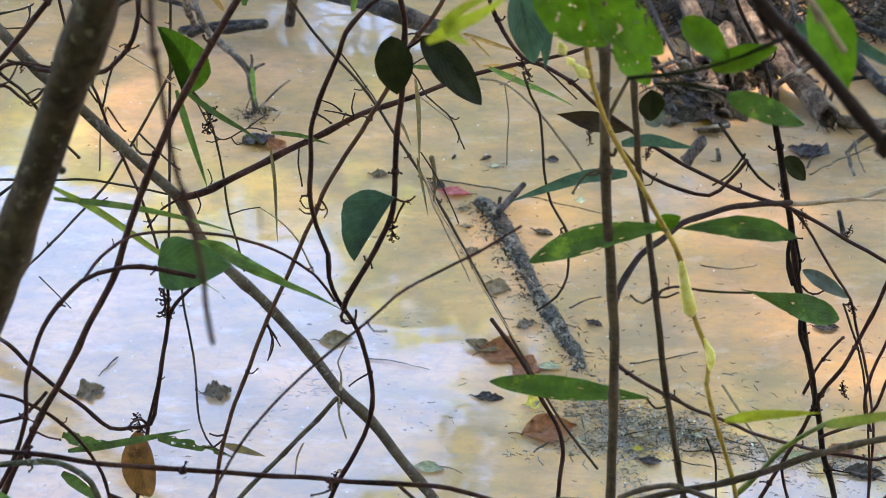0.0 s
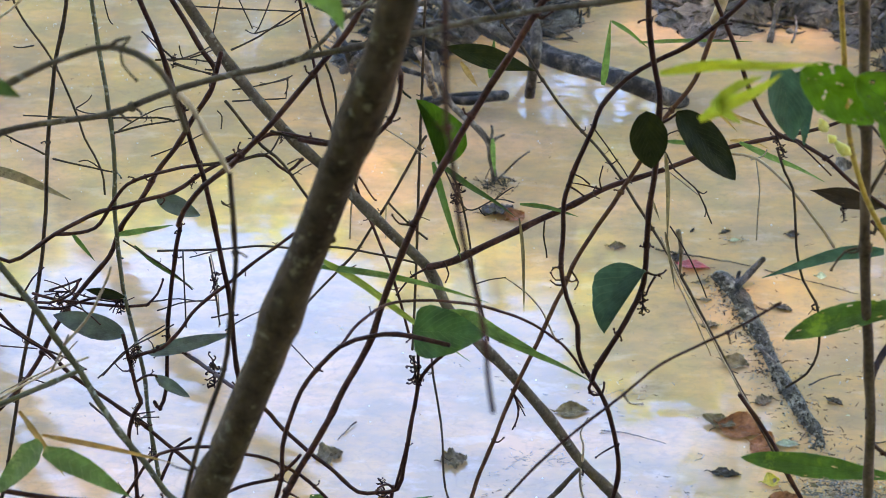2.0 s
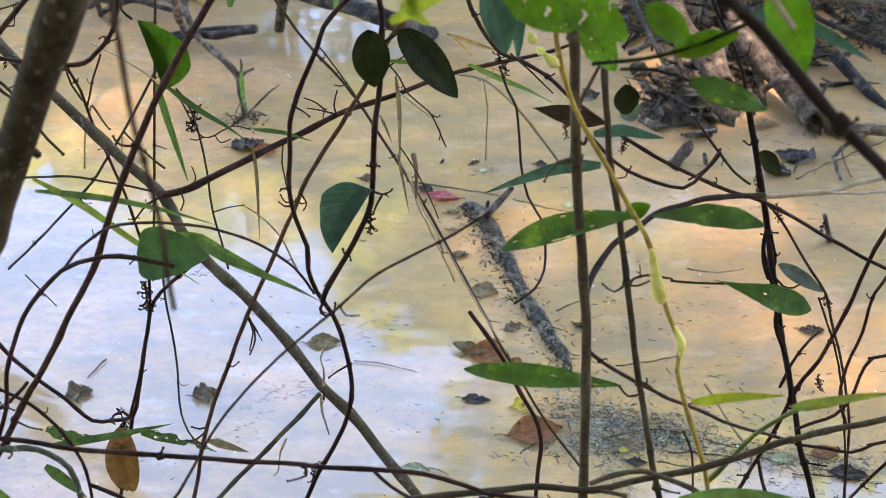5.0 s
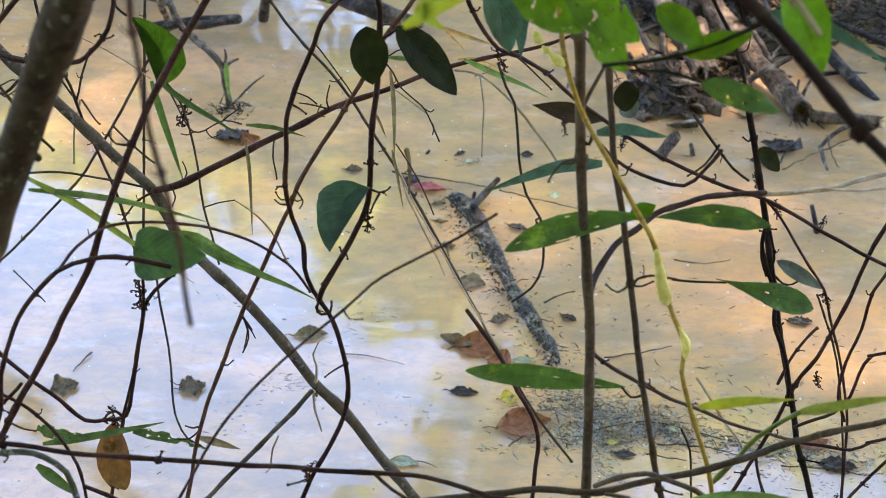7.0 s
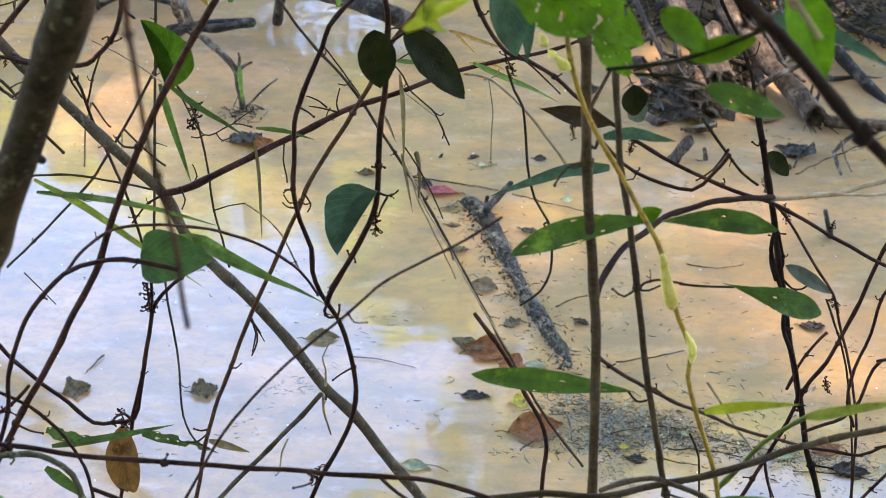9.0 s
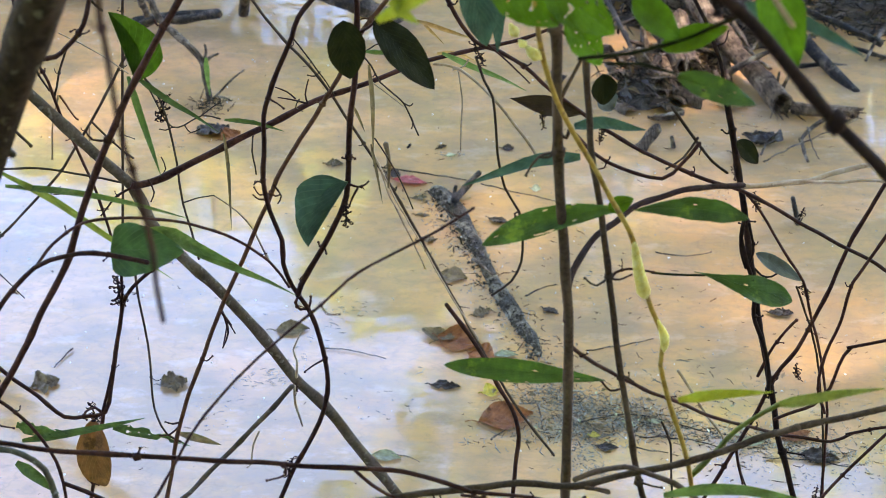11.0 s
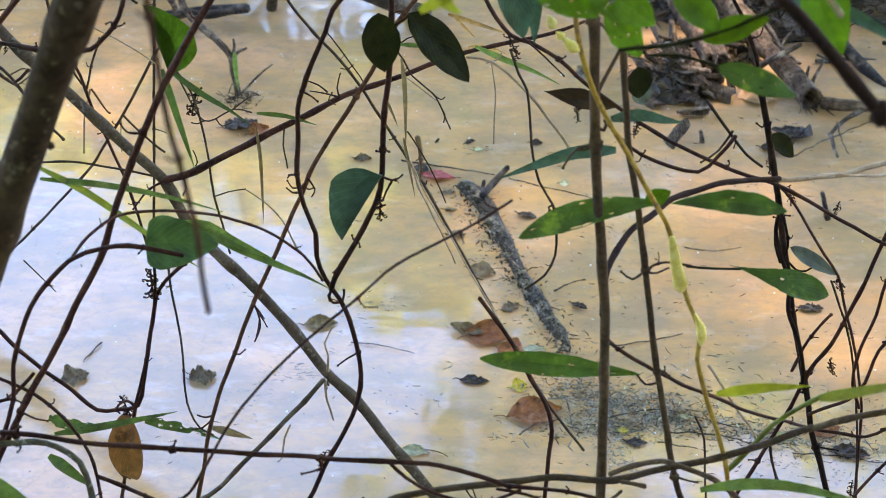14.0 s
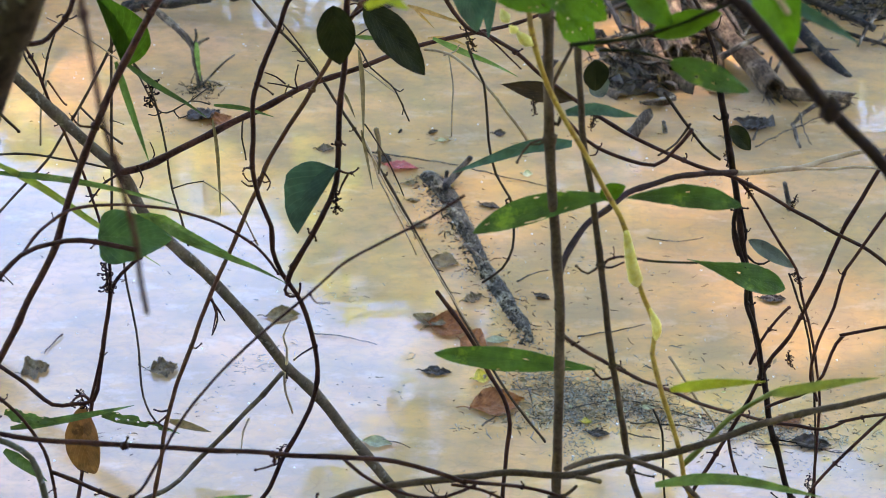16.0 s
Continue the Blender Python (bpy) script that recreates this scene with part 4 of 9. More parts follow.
v = vine("floating_stick", BARKLOG, 0.00228, 0.00173, [(0.3793, 3.2085, 0.004), (0.4434, 3.2235, 0.004), (0.5207, 3.2491, 0.004)],
         "dark twig floating among debris", "stick", "floating sticks")

v = vine("floating_stick", BARKLOG, 0.00162, 0.00128, [(0.3439, 2.9657, 0.004), (0.4542, 2.989, 0.004), (0.5879, 2.9331, 0.004), (0.6604, 2.9164, 0.004)],
         "thin twig floating in the scum", "stick", "floating sticks")

v = vine("floating_stick", PALEWOOD, 0.00274, 0.00215, [(0.2695, 3.0261, 0.006), (0.2733, 2.9802, 0.006), (0.2732, 2.9406, 0.006)],
         "pale stick lying in the scum", "stick", "floating sticks")

v = vine("floating_stick", PALEWOOD, 0.00158, 0.00126, [(-0.0118, 2.8666, 0.006), (0.0198, 2.8533, 0.006), (0.0387, 2.8399, 0.006)],
         "pale twig floating by a yellow leaf", "stick", "floating sticks")

v = vine("floating_stick", BARKLOG, 0.00267, 0.00198, [(-0.0605, 3.9802, 0.006), (0.0196, 3.954, 0.006), (0.0858, 3.9332, 0.006), (0.158, 3.9127, 0.006)],
         "thin dark twig lying by the red leaf", "stick", "floating sticks")

v = vine("floating_stick", BARKLOG, 0.00197, 0.00129, [(0.1904, 3.8945, 0.006), (0.2546, 3.8609, 0.006), (0.3308, 3.8254, 0.006), (0.3932, 3.7928, 0.006)],
         "thin twig floating beyond the log", "stick", "floating sticks")

v = vine("floating_stick", BARKLOG, 0.00238, 0.00180, [(0.2676, 3.4103, 0.006), (0.3015, 3.4396, 0.006), (0.335, 3.4557, 0.006)],
         "dark twig floating beside the log", "stick", "floating sticks")

v = vine("floating_stick", BARKLOG, 0.00185, 0.00124, [(0.5635, 3.5858, 0.006), (0.6237, 3.5726, 0.006), (0.6874, 3.5877, 0.006)],
         "thin twig floating beneath the shrub", "stick", "floating sticks")

v = vine("floating_stick", PALEWOOD, 0.00213, 0.00161, [(0.1743, 2.9074, 0.006), (0.191, 2.9252, 0.006), (0.2112, 2.9469, 0.006)],
         "grey twig in the scum", "stick", "floating sticks")

v = vine("floating_stick", BARKLOG, 0.00212, 0.00158, [(0.433, 2.8845, 0.006), (0.4639, 2.8762, 0.006), (0.505, 2.8664, 0.006)],
         "dark twig half sunk in silt", "stick", "floating sticks")
floating_leaf(PINK, 0.026, 3.908, 0.082, 0.054, -14, "red leaf floating beside the sunken log")
floating_leaf(SODDEN, -0.014, 3.942, 0.040, 0.033, -30, "small black sodden leaf by the red leaf")
floating_leaf(RUSSET, 0.123, 3.241, 0.095, 0.078, -22, "curled brown leaf floating beside the log")
floating_leaf(TANLEAF, 0.081, 3.263, 0.046, 0.070, 70, "pale tan leaf floating beside the log")
floating_leaf(RUSSET, 0.168, 3.185, 0.059, 0.072, -25, "brown leaf lapping over another leaf")
floating_leaf(PALELEAF, 0.216, 3.194, 0.050, 0.032, 0, "pale yellow-green leaf on the water")
floating_leaf(SODDEN, 0.093, 3.087, 0.058, 0.029, -6, "black sodden leaf floating flat")
floating_leaf(YELLOWLEAF, 0.180, 3.065, 0.033, 0.038, 15, "small yellow leaf on the water")
floating_leaf(RUSSET, 0.206, 2.978, 0.108, 0.080, 12, "large russet leaf floating near the scum")
floating_leaf(YELLOWLEAF, 0.373, 2.923, 0.021, 0.030, 0, "tiny bright yellow leaf in the scum")
floating_leaf(GREYLEAF, -0.441, 3.095, 0.053, 0.070, 15, "dark curled leaf on the pale reflection")
floating_leaf(GREYLEAF, -0.692, 3.093, 0.058, 0.059, 25, "brown crumpled leaf on the pale reflection")
floating_leaf(TANLEAF, -0.218, 3.286, 0.072, 0.046, 6, "olive leaf lying just under the surface")
floating_leaf(PALELEAF, -0.022, 2.859, 0.055, 0.031, -12, "pale yellow leaf on the water")
floating_leaf(SODDEN, 0.225, 3.727, 0.048, 0.030, -28, "black twisted leaf on the water")
floating_leaf(TANLEAF, 0.117, 3.491, 0.061, 0.059, -18, "muddy leaf stuck to the log")
floating_leaf(GREYLEAF, -0.152, 3.992, 0.040, 0.036, 0, "dark sodden leaf on the open water")
floating_leaf(GREYLEAF, 0.065, 3.643, 0.040, 0.039, 0, "grey sodden leaf beside the log")
floating_leaf(GREYLEAF, 0.053, 3.754, 0.033, 0.023, 0, "dark sodden leaf beside the log")
floating_leaf(GREYLEAF, 0.048, 3.831, 0.034, 0.023, 10, "dark sodden leaf beside the log")
floating_leaf(GREYLEAF, 0.173, 3.349, 0.042, 0.039, 30, "curled dark leaf beside the log")
floating_leaf(SODDEN, 0.317, 3.355, 0.038, 0.026, -35, "small black leaf on the water")
floating_leaf(PALELEAF, 0.318, 3.875, 0.024, 0.024, 0, "tiny pale leaf on the water")
floating_leaf(PALELEAF, 0.125, 4.036, 0.024, 0.028, 20, "tiny pale leaf beyond the log")
floating_leaf(SODDEN, 0.104, 4.078, 0.027, 0.023, 40, "small dark leaf beyond the log")
floating_leaf(SODDEN, 0.262, 4.072, 0.030, 0.026, 0, "small dark leaf beyond the log")
floating_leaf(PALELEAF, 0.669, 2.901, 0.045, 0.025, 0, "pale leaf in the scum")
floating_leaf(PALELEAF, 0.496, 2.970, 0.030, 0.017, 0, "tiny pale leaf in the scum")
floating_leaf(SODDEN, 0.393, 2.887, 0.042, 0.028, -10, "dark leaf in the scum")
floating_leaf(SODDEN, -0.453, 4.156, 0.083, 0.089, 20, "dark curled leaf by the dead branch")
floating_leaf(RUSSET, -0.406, 4.128, 0.055, 0.070, 40, "brown leaf by the dead branch")
floating_leaf(SODDEN, 0.886, 4.120, 0.071, 0.101, 50, "large dark curled leaf by the driftwood")
floating_leaf(SODDEN, 0.830, 4.039, 0.065, 0.069, -20, "dark curled leaf by the driftwood")
floating_leaf(SODDEN, 0.799, 3.347, 0.052, 0.039, -5, "purplish sodden leaf on the silt")
floating_leaf(TANLEAF, 0.834, 4.299, 0.071, 0.076, 0, "tan leaf at the foot of the driftwood")
floating_leaf(RUSSET, 0.756, 2.923, 0.064, 0.047, 20, "dead leaf on the debris below the shrubs")
floating_leaf(SODDEN, 0.788, 2.854, 0.074, 0.042, -10, "dark leaf on the debris below the shrubs")

v = vine("floating_stick", PALEWOOD, 0.00267, 0.00208, [(0.8626, 3.9773, 0.02), (0.9736, 4.074, 0.02), (1.1312, 4.1924, 0.02)],
         "pale reed lying on the water by the driftwood", "stick", "floating sticks")

v = vine("floating_stick", BARKLOG, 0.00275, 0.00200, [(0.9983, 4.15, 0.02), (0.9933, 4.0483, 0.02), (0.9984, 3.9891, 0.02)],
         "thin dark twig by the driftwood", "stick", "floating sticks")

v = vine("floating_stick", PALEWOOD, 0.00214, 0.00159, [(0.4562, 2.9181, 0.004), (0.5409, 2.9111, 0.004), (0.6218, 2.8795, 0.004)],
         "pale reed in the scum below the shrubs", "stick", "floating sticks")

v = vine("floating_stick", BARKLOG, 0.00210, 0.00157, [(0.6813, 2.8536, 0.004), (0.7642, 2.845, 0.004), (0.8443, 2.8246, 0.004)],
         "dark reed in the scum below the shrubs", "stick", "floating sticks")

v = vine("floating_stick", BARKORANGE, 0.00229, 0.00158, [(-0.6556, 3.2143, 0.004), (-0.6704, 3.1839, 0.004), (-0.6829, 3.148, 0.004)],
         "reddish stem floating on the pale reflection", "stick", "floating sticks")
blade(LEAFTEAL, 0.0101, [(0.1731, 0.8715, 1.8036), (0.1871, 0.8701, 1.8013), (0.1997, 0.8684, 1.7985), (0.2188, 0.8633, 1.79), (0.2334, 0.8588, 1.7825)], "blue-green blade in front of the shrubs")

v = vine("snag", BARKLOG, 0.00338, 0.00203, [(0.8668, 4.0412, -0.01), (0.8746, 4.053, 0.0113), (0.8853, 4.0642, 0.03)],
         "dark dead leaf curled up out of the shallows", "snag", "snags")
leaf(v, SODDEN, "o", (0.8789, 4.1149, -0.0409), (0.9335, 4.1492, 0.0161), 0.0606, 35, 20, 40, 0)
leaf(v, SODDEN, "o", (0.8937, 4.1326, -0.0504), (0.8767, 4.1595, -0.0055), 0.0415, 35, -30, 40, 0)


# ---- loose driftwood heaped on the shore ----
rng.seed(4)


def heap_sticks(count, x0, x1, y0, y1, top, label):
    for i in range(count):
        x, y = rng.uniform(x0, x1), rng.uniform(y0, y1)
        z = max(0.0, mud_height(x, y)) + rng.uniform(0.0, top)
        n, a, t = rng.uniform(0.14, 0.42), rng.uniform(0, 6.28), rng.gauss(0.1, 0.3)
        d = Vector((math.cos(a) * math.cos(t), math.sin(a) * math.cos(t), math.sin(t))) * n
        s = Vector((-math.sin(a), math.cos(a), 0.2)) * n * rng.uniform(-0.15, 0.15)
        c = Vector((x, y, z))
        r = rng.uniform(0.004, 0.013)
        v = vine("driftwood", rng.choice((BARKLOG, BARKLOG, PALEWOOD)), r, r * 0.6, [c - d * 0.5, c + s, c + d * 0.5 + s * 0.3], label, "driftwood", "driftwood")
        for k in range(rng.choice((0, 1, 2))):
            p = c + d * rng.uniform(-0.2, 0.4) + s * 0.6
            e = Vector((rng.uniform(-1, 1), rng.uniform(-1, 1), rng.uniform(0.0, 1))) * n * 0.22
            twig(v, PALEWOOD, r * 0.5, r * 0.3, [p, p + e * 0.5 + s * 0.2, p + e])


heap_sticks(34, 0.58, 1.4, 4.42, 5.2, 0.10, "dead stick tossed on the driftwood heap")
heap_sticks(16, -1.0, -0.35, 5.0, 5.55, 0.10, "dead stick in the far driftwood heap")


def bark_piece(material, x, y, z, n, w, turn, tilt, roll, label):
    """A curved slab of shed bark, thick at its edges, with a ragged outline."""
    bm = bmesh.new()
    uvl = bm.loops.layers.uv.verify()
    seed = rng.random() * 60
    m4 = Matrix.Translation((x, y, z)) @ Euler((roll, tilt, turn)).to_matrix().to_4x4()
    nu, nv = 8, 4
    sides = []
    for t in (0.0, -0.004):
        rows = []
        for i in range(nu + 1):
            s, row = i / nu - 0.5, []
            for j in range(nv + 1):
                u = j / nv - 0.5
                ragged = 1 + 0.3 * noise.noise(Vector((u * 5, seed, s * 2)))
                lift = -0.9 * w * u * u + 0.10 * w * noise.noise(Vector((s * 6, u * 6, seed)))
                row.append(bm.verts.new(m4 @ Vector((n * s * ragged, w * u * (1 + 0.3 * noise.noise(Vector((s * 7, seed, 3)))), lift + t))))
            rows.append(row)
        sides.append(rows)
    top, low = sides
    quads = []
    for i in range(nu):
        for j in range(nv):
            quads.append((top[i][j], top[i + 1][j], top[i + 1][j + 1], top[i][j + 1]))
            quads.append((low[i][j], low[i][j + 1], low[i + 1][j + 1], low[i + 1][j]))
        for j in (0, nv):
            quads.append((top[i][j], low[i][j], low[i + 1][j], top[i + 1][j]))
    for j in range(nv):
        for i in (0, nu):
            quads.append((top[i][j], top[i][j + 1], low[i][j + 1], low[i][j]))
    for q in quads:
        f = bm.faces.new(q)
        for lp in f.loops:
            lp[uvl].uv = (lp.vert.co.x + seed, lp.vert.co.y)
    bmesh.ops.recalc_face_normals(bm, faces=bm.faces[:])
    return tagged(mesh_object("bark_piece", bm, material), label, "bark", "driftwood")


for _ in range(46):
    x, y = rng.gauss(0.665, 0.085), rng.gauss(4.42, 0.10)
    z = max(0.0, mud_height(x, y)) + rng.uniform(0.006, 0.045)
    bark_piece(rng.choice((PALEWOOD, PALEWOOD, BARKLOG, PALELOG)), x, y, z, rng.uniform(0.035, 0.10), rng.uniform(0.02, 0.045), rng.uniform(0, 6.28), rng.gauss(0, 0.4), rng.gauss(0.3, 0.4), "slab of grey bark in the driftwood heap")
# ---- vines, stems, leaves and grass between the bank and the water ----
heap_sticks(30, 0.02, 0.8, 5.30, 5.75, 0.05, "dead stick strewn on the muddy shore")
litter("shore_litter", DARKCHIP, 500, shore, 0.10, 0.0045, "black twigs and bark strewn over the shore", 0.005, 0.25)
litter("shore_litter", CHIP, 500, shore, 0.06, 0.005, "brown bark crumbs strewn over the shore", 0.005, 0.3)

rng.seed(5)

v = vine("dead_branch", BARKGREY, 0.00578, 0.00604, [(-0.9894, 1.9876, 2.9676), (-0.9327, 1.9376, 2.2676), (-0.7626, 1.9115, 1.7676), (-0.5925, 1.8854, 1.5219), (-0.5575, 1.88, 1.4714), (-0.5174, 1.8747, 1.4096), (-0.4777, 1.8693, 1.3486), (-0.4421, 1.864, 1.3057), (-0.411, 1.8586, 1.2767), (-0.371, 1.8533, 1.2375), (-0.3306, 1.8479, 1.1934), (-0.2904, 1.8425, 1.1542), (-0.2695, 1.8372, 1.1069), (-0.2424, 1.8318, 1.0736), (-0.2058, 1.8265, 1.0323), (-0.1625, 1.8211, 0.9789), (-0.1185, 1.8158, 0.9163), (-0.0862, 1.8104, 0.882), (-0.0404, 1.8051, 0.8151), (-0.0035, 1.7997, 0.7608), (0.0636, 1.7899, 0.6618), (0.1196, 1.8099, 0.3305), (0.1307, 1.8299, -0.0007)],
         "grey-olive lichen-spotted branch slanting above the pond", "branch", "")
twig(v, BARKRED, 0.00434, 0.00190, [(-0.2891, 1.834, 1.159), (-0.2613, 1.8464, 1.1594), (-0.2211, 1.8589, 1.1778), (-0.1777, 1.8714, 1.1962), (-0.1439, 1.8838, 1.2082), (-0.0972, 1.8963, 1.2275), (-0.0537, 1.9088, 1.2404), (-0.0006, 1.9212, 1.2563), (0.0401, 1.9337, 1.2638), (0.0875, 1.9462, 1.2729), (0.1352, 1.9586, 1.2771), (0.1736, 1.9711, 1.2869)])
twig(v, BARKGREY, 0.00292, 0.00236, [(-0.1197, 1.7997, 0.9158), (-0.1378, 1.7997, 0.8917), (-0.1717, 1.7997, 0.8509), (-0.2098, 1.7997, 0.8051), (-0.2416, 1.7997, 0.7669), (-0.2593, 1.7997, 0.7497), (-0.3452, 1.7997, 0.6659), (-0.4168, 1.8197, 0.331), (-0.4311, 1.8397, -0.0039)])
twig(v, STRAW, 0.00162, 0.00076, [(-0.1155, 1.7997, 0.9277), (-0.1144, 1.7997, 0.9512), (-0.1179, 1.7997, 0.9667), (-0.1085, 1.7997, 0.9884)])
twig(v, STRAW, 0.00194, 0.00098, [(-0.1177, 1.7997, 0.9158), (-0.1182, 1.7997, 0.8919), (-0.1147, 1.7997, 0.8758), (-0.1104, 1.7997, 0.8588)])
twig(v, BARKRED, 0.00155, 0.00094, [(-0.2892, 1.834, 1.1576), (-0.3008, 1.834, 1.1504), (-0.3106, 1.834, 1.1431), (-0.3175, 1.834, 1.1337), (-0.3265, 1.834, 1.1214)])
twig(v, BARKRED, 0.00121, 0.00073, [(-0.2668, 1.7997, 1.1856), (-0.2616, 1.7997, 1.1703), (-0.2653, 1.7997, 1.159)])
twig(v, BARKRED, 0.00112, 0.00062, [(-0.0985, 1.8854, 1.2337), (-0.1014, 1.8854, 1.2455), (-0.0974, 1.8854, 1.2628)])
twig(v, BARKRED, 0.00124, 0.00062, [(-0.0985, 1.8854, 1.2337), (-0.1152, 1.8854, 1.2385), (-0.1307, 1.8854, 1.2411)])
twig(v, BARKRED, 0.00112, 0.00062, [(-0.1121, 1.8854, 1.2399), (-0.1212, 1.8854, 1.2488), (-0.1334, 1.8854, 1.2535)])
twig(v, BARKRED, 0.00102, 0.00063, [(-0.2667, 1.8854, 1.1389), (-0.2596, 1.8854, 1.1521), (-0.2633, 1.8854, 1.1665)])
cluster(v, (-0.1165, 1.7997, 0.9103), 0.0091)

v = vine("vine", BARKRED, 0.00202, 0.00243, [(0.0419, 1.4141, 1.6569), (0.0166, 1.4141, 1.6273), (-0.0096, 1.4141, 1.6063), (-0.0362, 1.4141, 1.5913), (-0.0587, 1.4141, 1.5761), (-0.0792, 1.4141, 1.5507), (-0.0851, 1.4141, 1.5322), (-0.0972, 1.4141, 1.5042), (-0.1058, 1.4141, 1.4783), (-0.11, 1.4141, 1.4625), (-0.111, 1.4141, 1.4252), (-0.1127, 1.4141, 1.4008), (-0.1078, 1.4141, 1.3704), (-0.0988, 1.4141, 1.3423), (-0.0979, 1.4141, 1.3195), (-0.0916, 1.4141, 1.2963), (-0.0782, 1.4141, 1.2729), (-0.0687, 1.4141, 1.2431), (-0.0626, 1.4141, 1.2065), (-0.0646, 1.4141, 1.169), (-0.0781, 1.4141, 1.1306), (-0.0943, 1.4141, 1.0978), (-0.1083, 1.4141, 1.0611), (-0.1511, 1.4141, 0.949), (-0.1867, 1.4341, 0.5362), (-0.1938, 1.4541, 0.1234)],
         "dark red-brown twining vine hanging over the water", "vine", "vines over the pond")
twig(v, BARKRED, 0.00096, 0.00057, [(-0.1118, 1.4141, 1.398), (-0.1175, 1.4141, 1.4002), (-0.1205, 1.4141, 1.3969)])
twig(v, BARKRED, 0.00106, 0.00058, [(-0.1099, 1.4141, 1.3826), (-0.1171, 1.4141, 1.3826), (-0.1217, 1.4141, 1.387)])
twig(v, BARKRED, 0.00096, 0.00058, [(-0.1042, 1.4141, 1.397), (-0.0978, 1.4141, 1.3861), (-0.1008, 1.4141, 1.3788)])
twig(v, BARKRED, 0.00148, 0.00099, [(-0.0844, 1.4141, 1.2876), (-0.0885, 1.4141, 1.2787), (-0.0847, 1.4141, 1.2716), (-0.0767, 1.4141, 1.2741), (-0.0755, 1.4141, 1.2847)])
cluster(v, (-0.0985, 1.4141, 1.0978), 0.0126)

v = vine("vine", BARKRED, 0.00200, 0.00246, [(-0.0821, 1.4555, 3.1734), (-0.0766, 1.4055, 2.4734), (-0.06, 1.4055, 1.9734), (-0.0435, 1.4055, 1.6739), (-0.0411, 1.4055, 1.6313), (-0.0375, 1.4055, 1.5974), (-0.0317, 1.4055, 1.5688), (-0.0318, 1.4055, 1.5442), (-0.0338, 1.4055, 1.5038), (-0.0372, 1.4055, 1.4729), (-0.0397, 1.4055, 1.4412), (-0.0409, 1.4055, 1.4035), (-0.0448, 1.4055, 1.3815), (-0.0571, 1.4055, 1.3535), (-0.0695, 1.4055, 1.3279), (-0.0822, 1.4055, 1.303), (-0.0868, 1.4055, 1.2913)],
         "dark red-brown vine stem carrying glossy oval leaves", "vine", "vines over the pond")
twig(v, BARKRED, 0.00135, 0.00112, [(-0.0314, 1.3883, 1.5482), (-0.0229, 1.3883, 1.5532), (-0.0162, 1.3883, 1.5592)])
twig(v, BARKRED, 0.00117, 0.00070, [(-0.0394, 1.3883, 1.4122), (-0.0324, 1.3883, 1.409), (-0.0263, 1.3883, 1.4112), (-0.0235, 1.3883, 1.4145)])
twig(v, BARKRED, 0.00117, 0.00071, [(-0.0324, 1.3883, 1.4079), (-0.0372, 1.3883, 1.3981), (-0.0396, 1.3883, 1.3905)])
leaf(v, LEAFDARK, "o", (-0.0416, 1.3712, 1.5678), (-0.037, 1.3712, 1.5168), 0.0326, 12, 6, 8, 0)
leaf(v, LEAFDARK, "o", (-0.0177, 1.3712, 1.568), (0.03, 1.3712, 1.5083), 0.0326, 10, -8, 10, 0)
leaf(v, LEAFTEAL, "h", (-0.0398, 1.3712, 1.4235), (-0.0738, 1.3712, 1.3613), 0.0324, 8, 10, 10, 0)
cluster(v, (-0.0424, 1.3883, 1.385), 0.0151)
cluster(v, (-0.0821, 1.4055, 1.3077), 0.0078)

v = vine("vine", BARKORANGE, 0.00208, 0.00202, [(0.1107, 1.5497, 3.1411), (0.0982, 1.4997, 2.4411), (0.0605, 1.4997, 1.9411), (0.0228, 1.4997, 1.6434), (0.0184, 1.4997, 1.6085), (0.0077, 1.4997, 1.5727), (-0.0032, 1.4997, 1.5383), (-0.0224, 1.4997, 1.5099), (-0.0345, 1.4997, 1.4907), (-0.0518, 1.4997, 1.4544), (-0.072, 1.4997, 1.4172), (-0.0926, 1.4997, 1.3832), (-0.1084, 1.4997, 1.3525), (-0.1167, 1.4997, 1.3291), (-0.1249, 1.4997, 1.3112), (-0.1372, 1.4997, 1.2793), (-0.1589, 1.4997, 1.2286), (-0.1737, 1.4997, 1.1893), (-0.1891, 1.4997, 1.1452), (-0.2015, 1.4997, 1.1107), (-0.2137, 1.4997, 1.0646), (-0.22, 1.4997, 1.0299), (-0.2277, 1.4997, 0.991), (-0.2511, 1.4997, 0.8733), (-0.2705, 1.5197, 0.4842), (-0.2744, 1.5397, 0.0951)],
         "reddish vine stem with sunlit orange stretches in its bark colour", "vine", "vines over the pond")
twig(v, STRAW, 0.00458, 0.00421, [(0.1046, 1.5412, 3.1545), (0.0931, 1.4912, 2.4545), (0.0586, 1.4912, 1.9545), (0.0241, 1.4912, 1.6565), (0.0212, 1.4912, 1.6319), (0.0177, 1.4912, 1.6109), (0.0113, 1.4912, 1.5937)])
twig(v, BARKRED, 0.00116, 0.00064, [(-0.1646, 1.4997, 1.216), (-0.1591, 1.4997, 1.1971), (-0.1631, 1.4997, 1.1766)])
twig(v, BARKRED, 0.00105, 0.00064, [(-0.1637, 1.4997, 1.2129), (-0.1548, 1.4997, 1.1984)])
twig(v, BARKRED, 0.00120, 0.00077, [(-0.2082, 1.4997, 1.0864), (-0.2166, 1.4997, 1.0836), (-0.2235, 1.4997, 1.0862)])
twig(v, BARKRED, 0.00109, 0.00066, [(-0.2096, 1.4997, 1.0816), (-0.22, 1.4997, 1.0713), (-0.2299, 1.4997, 1.0699)])

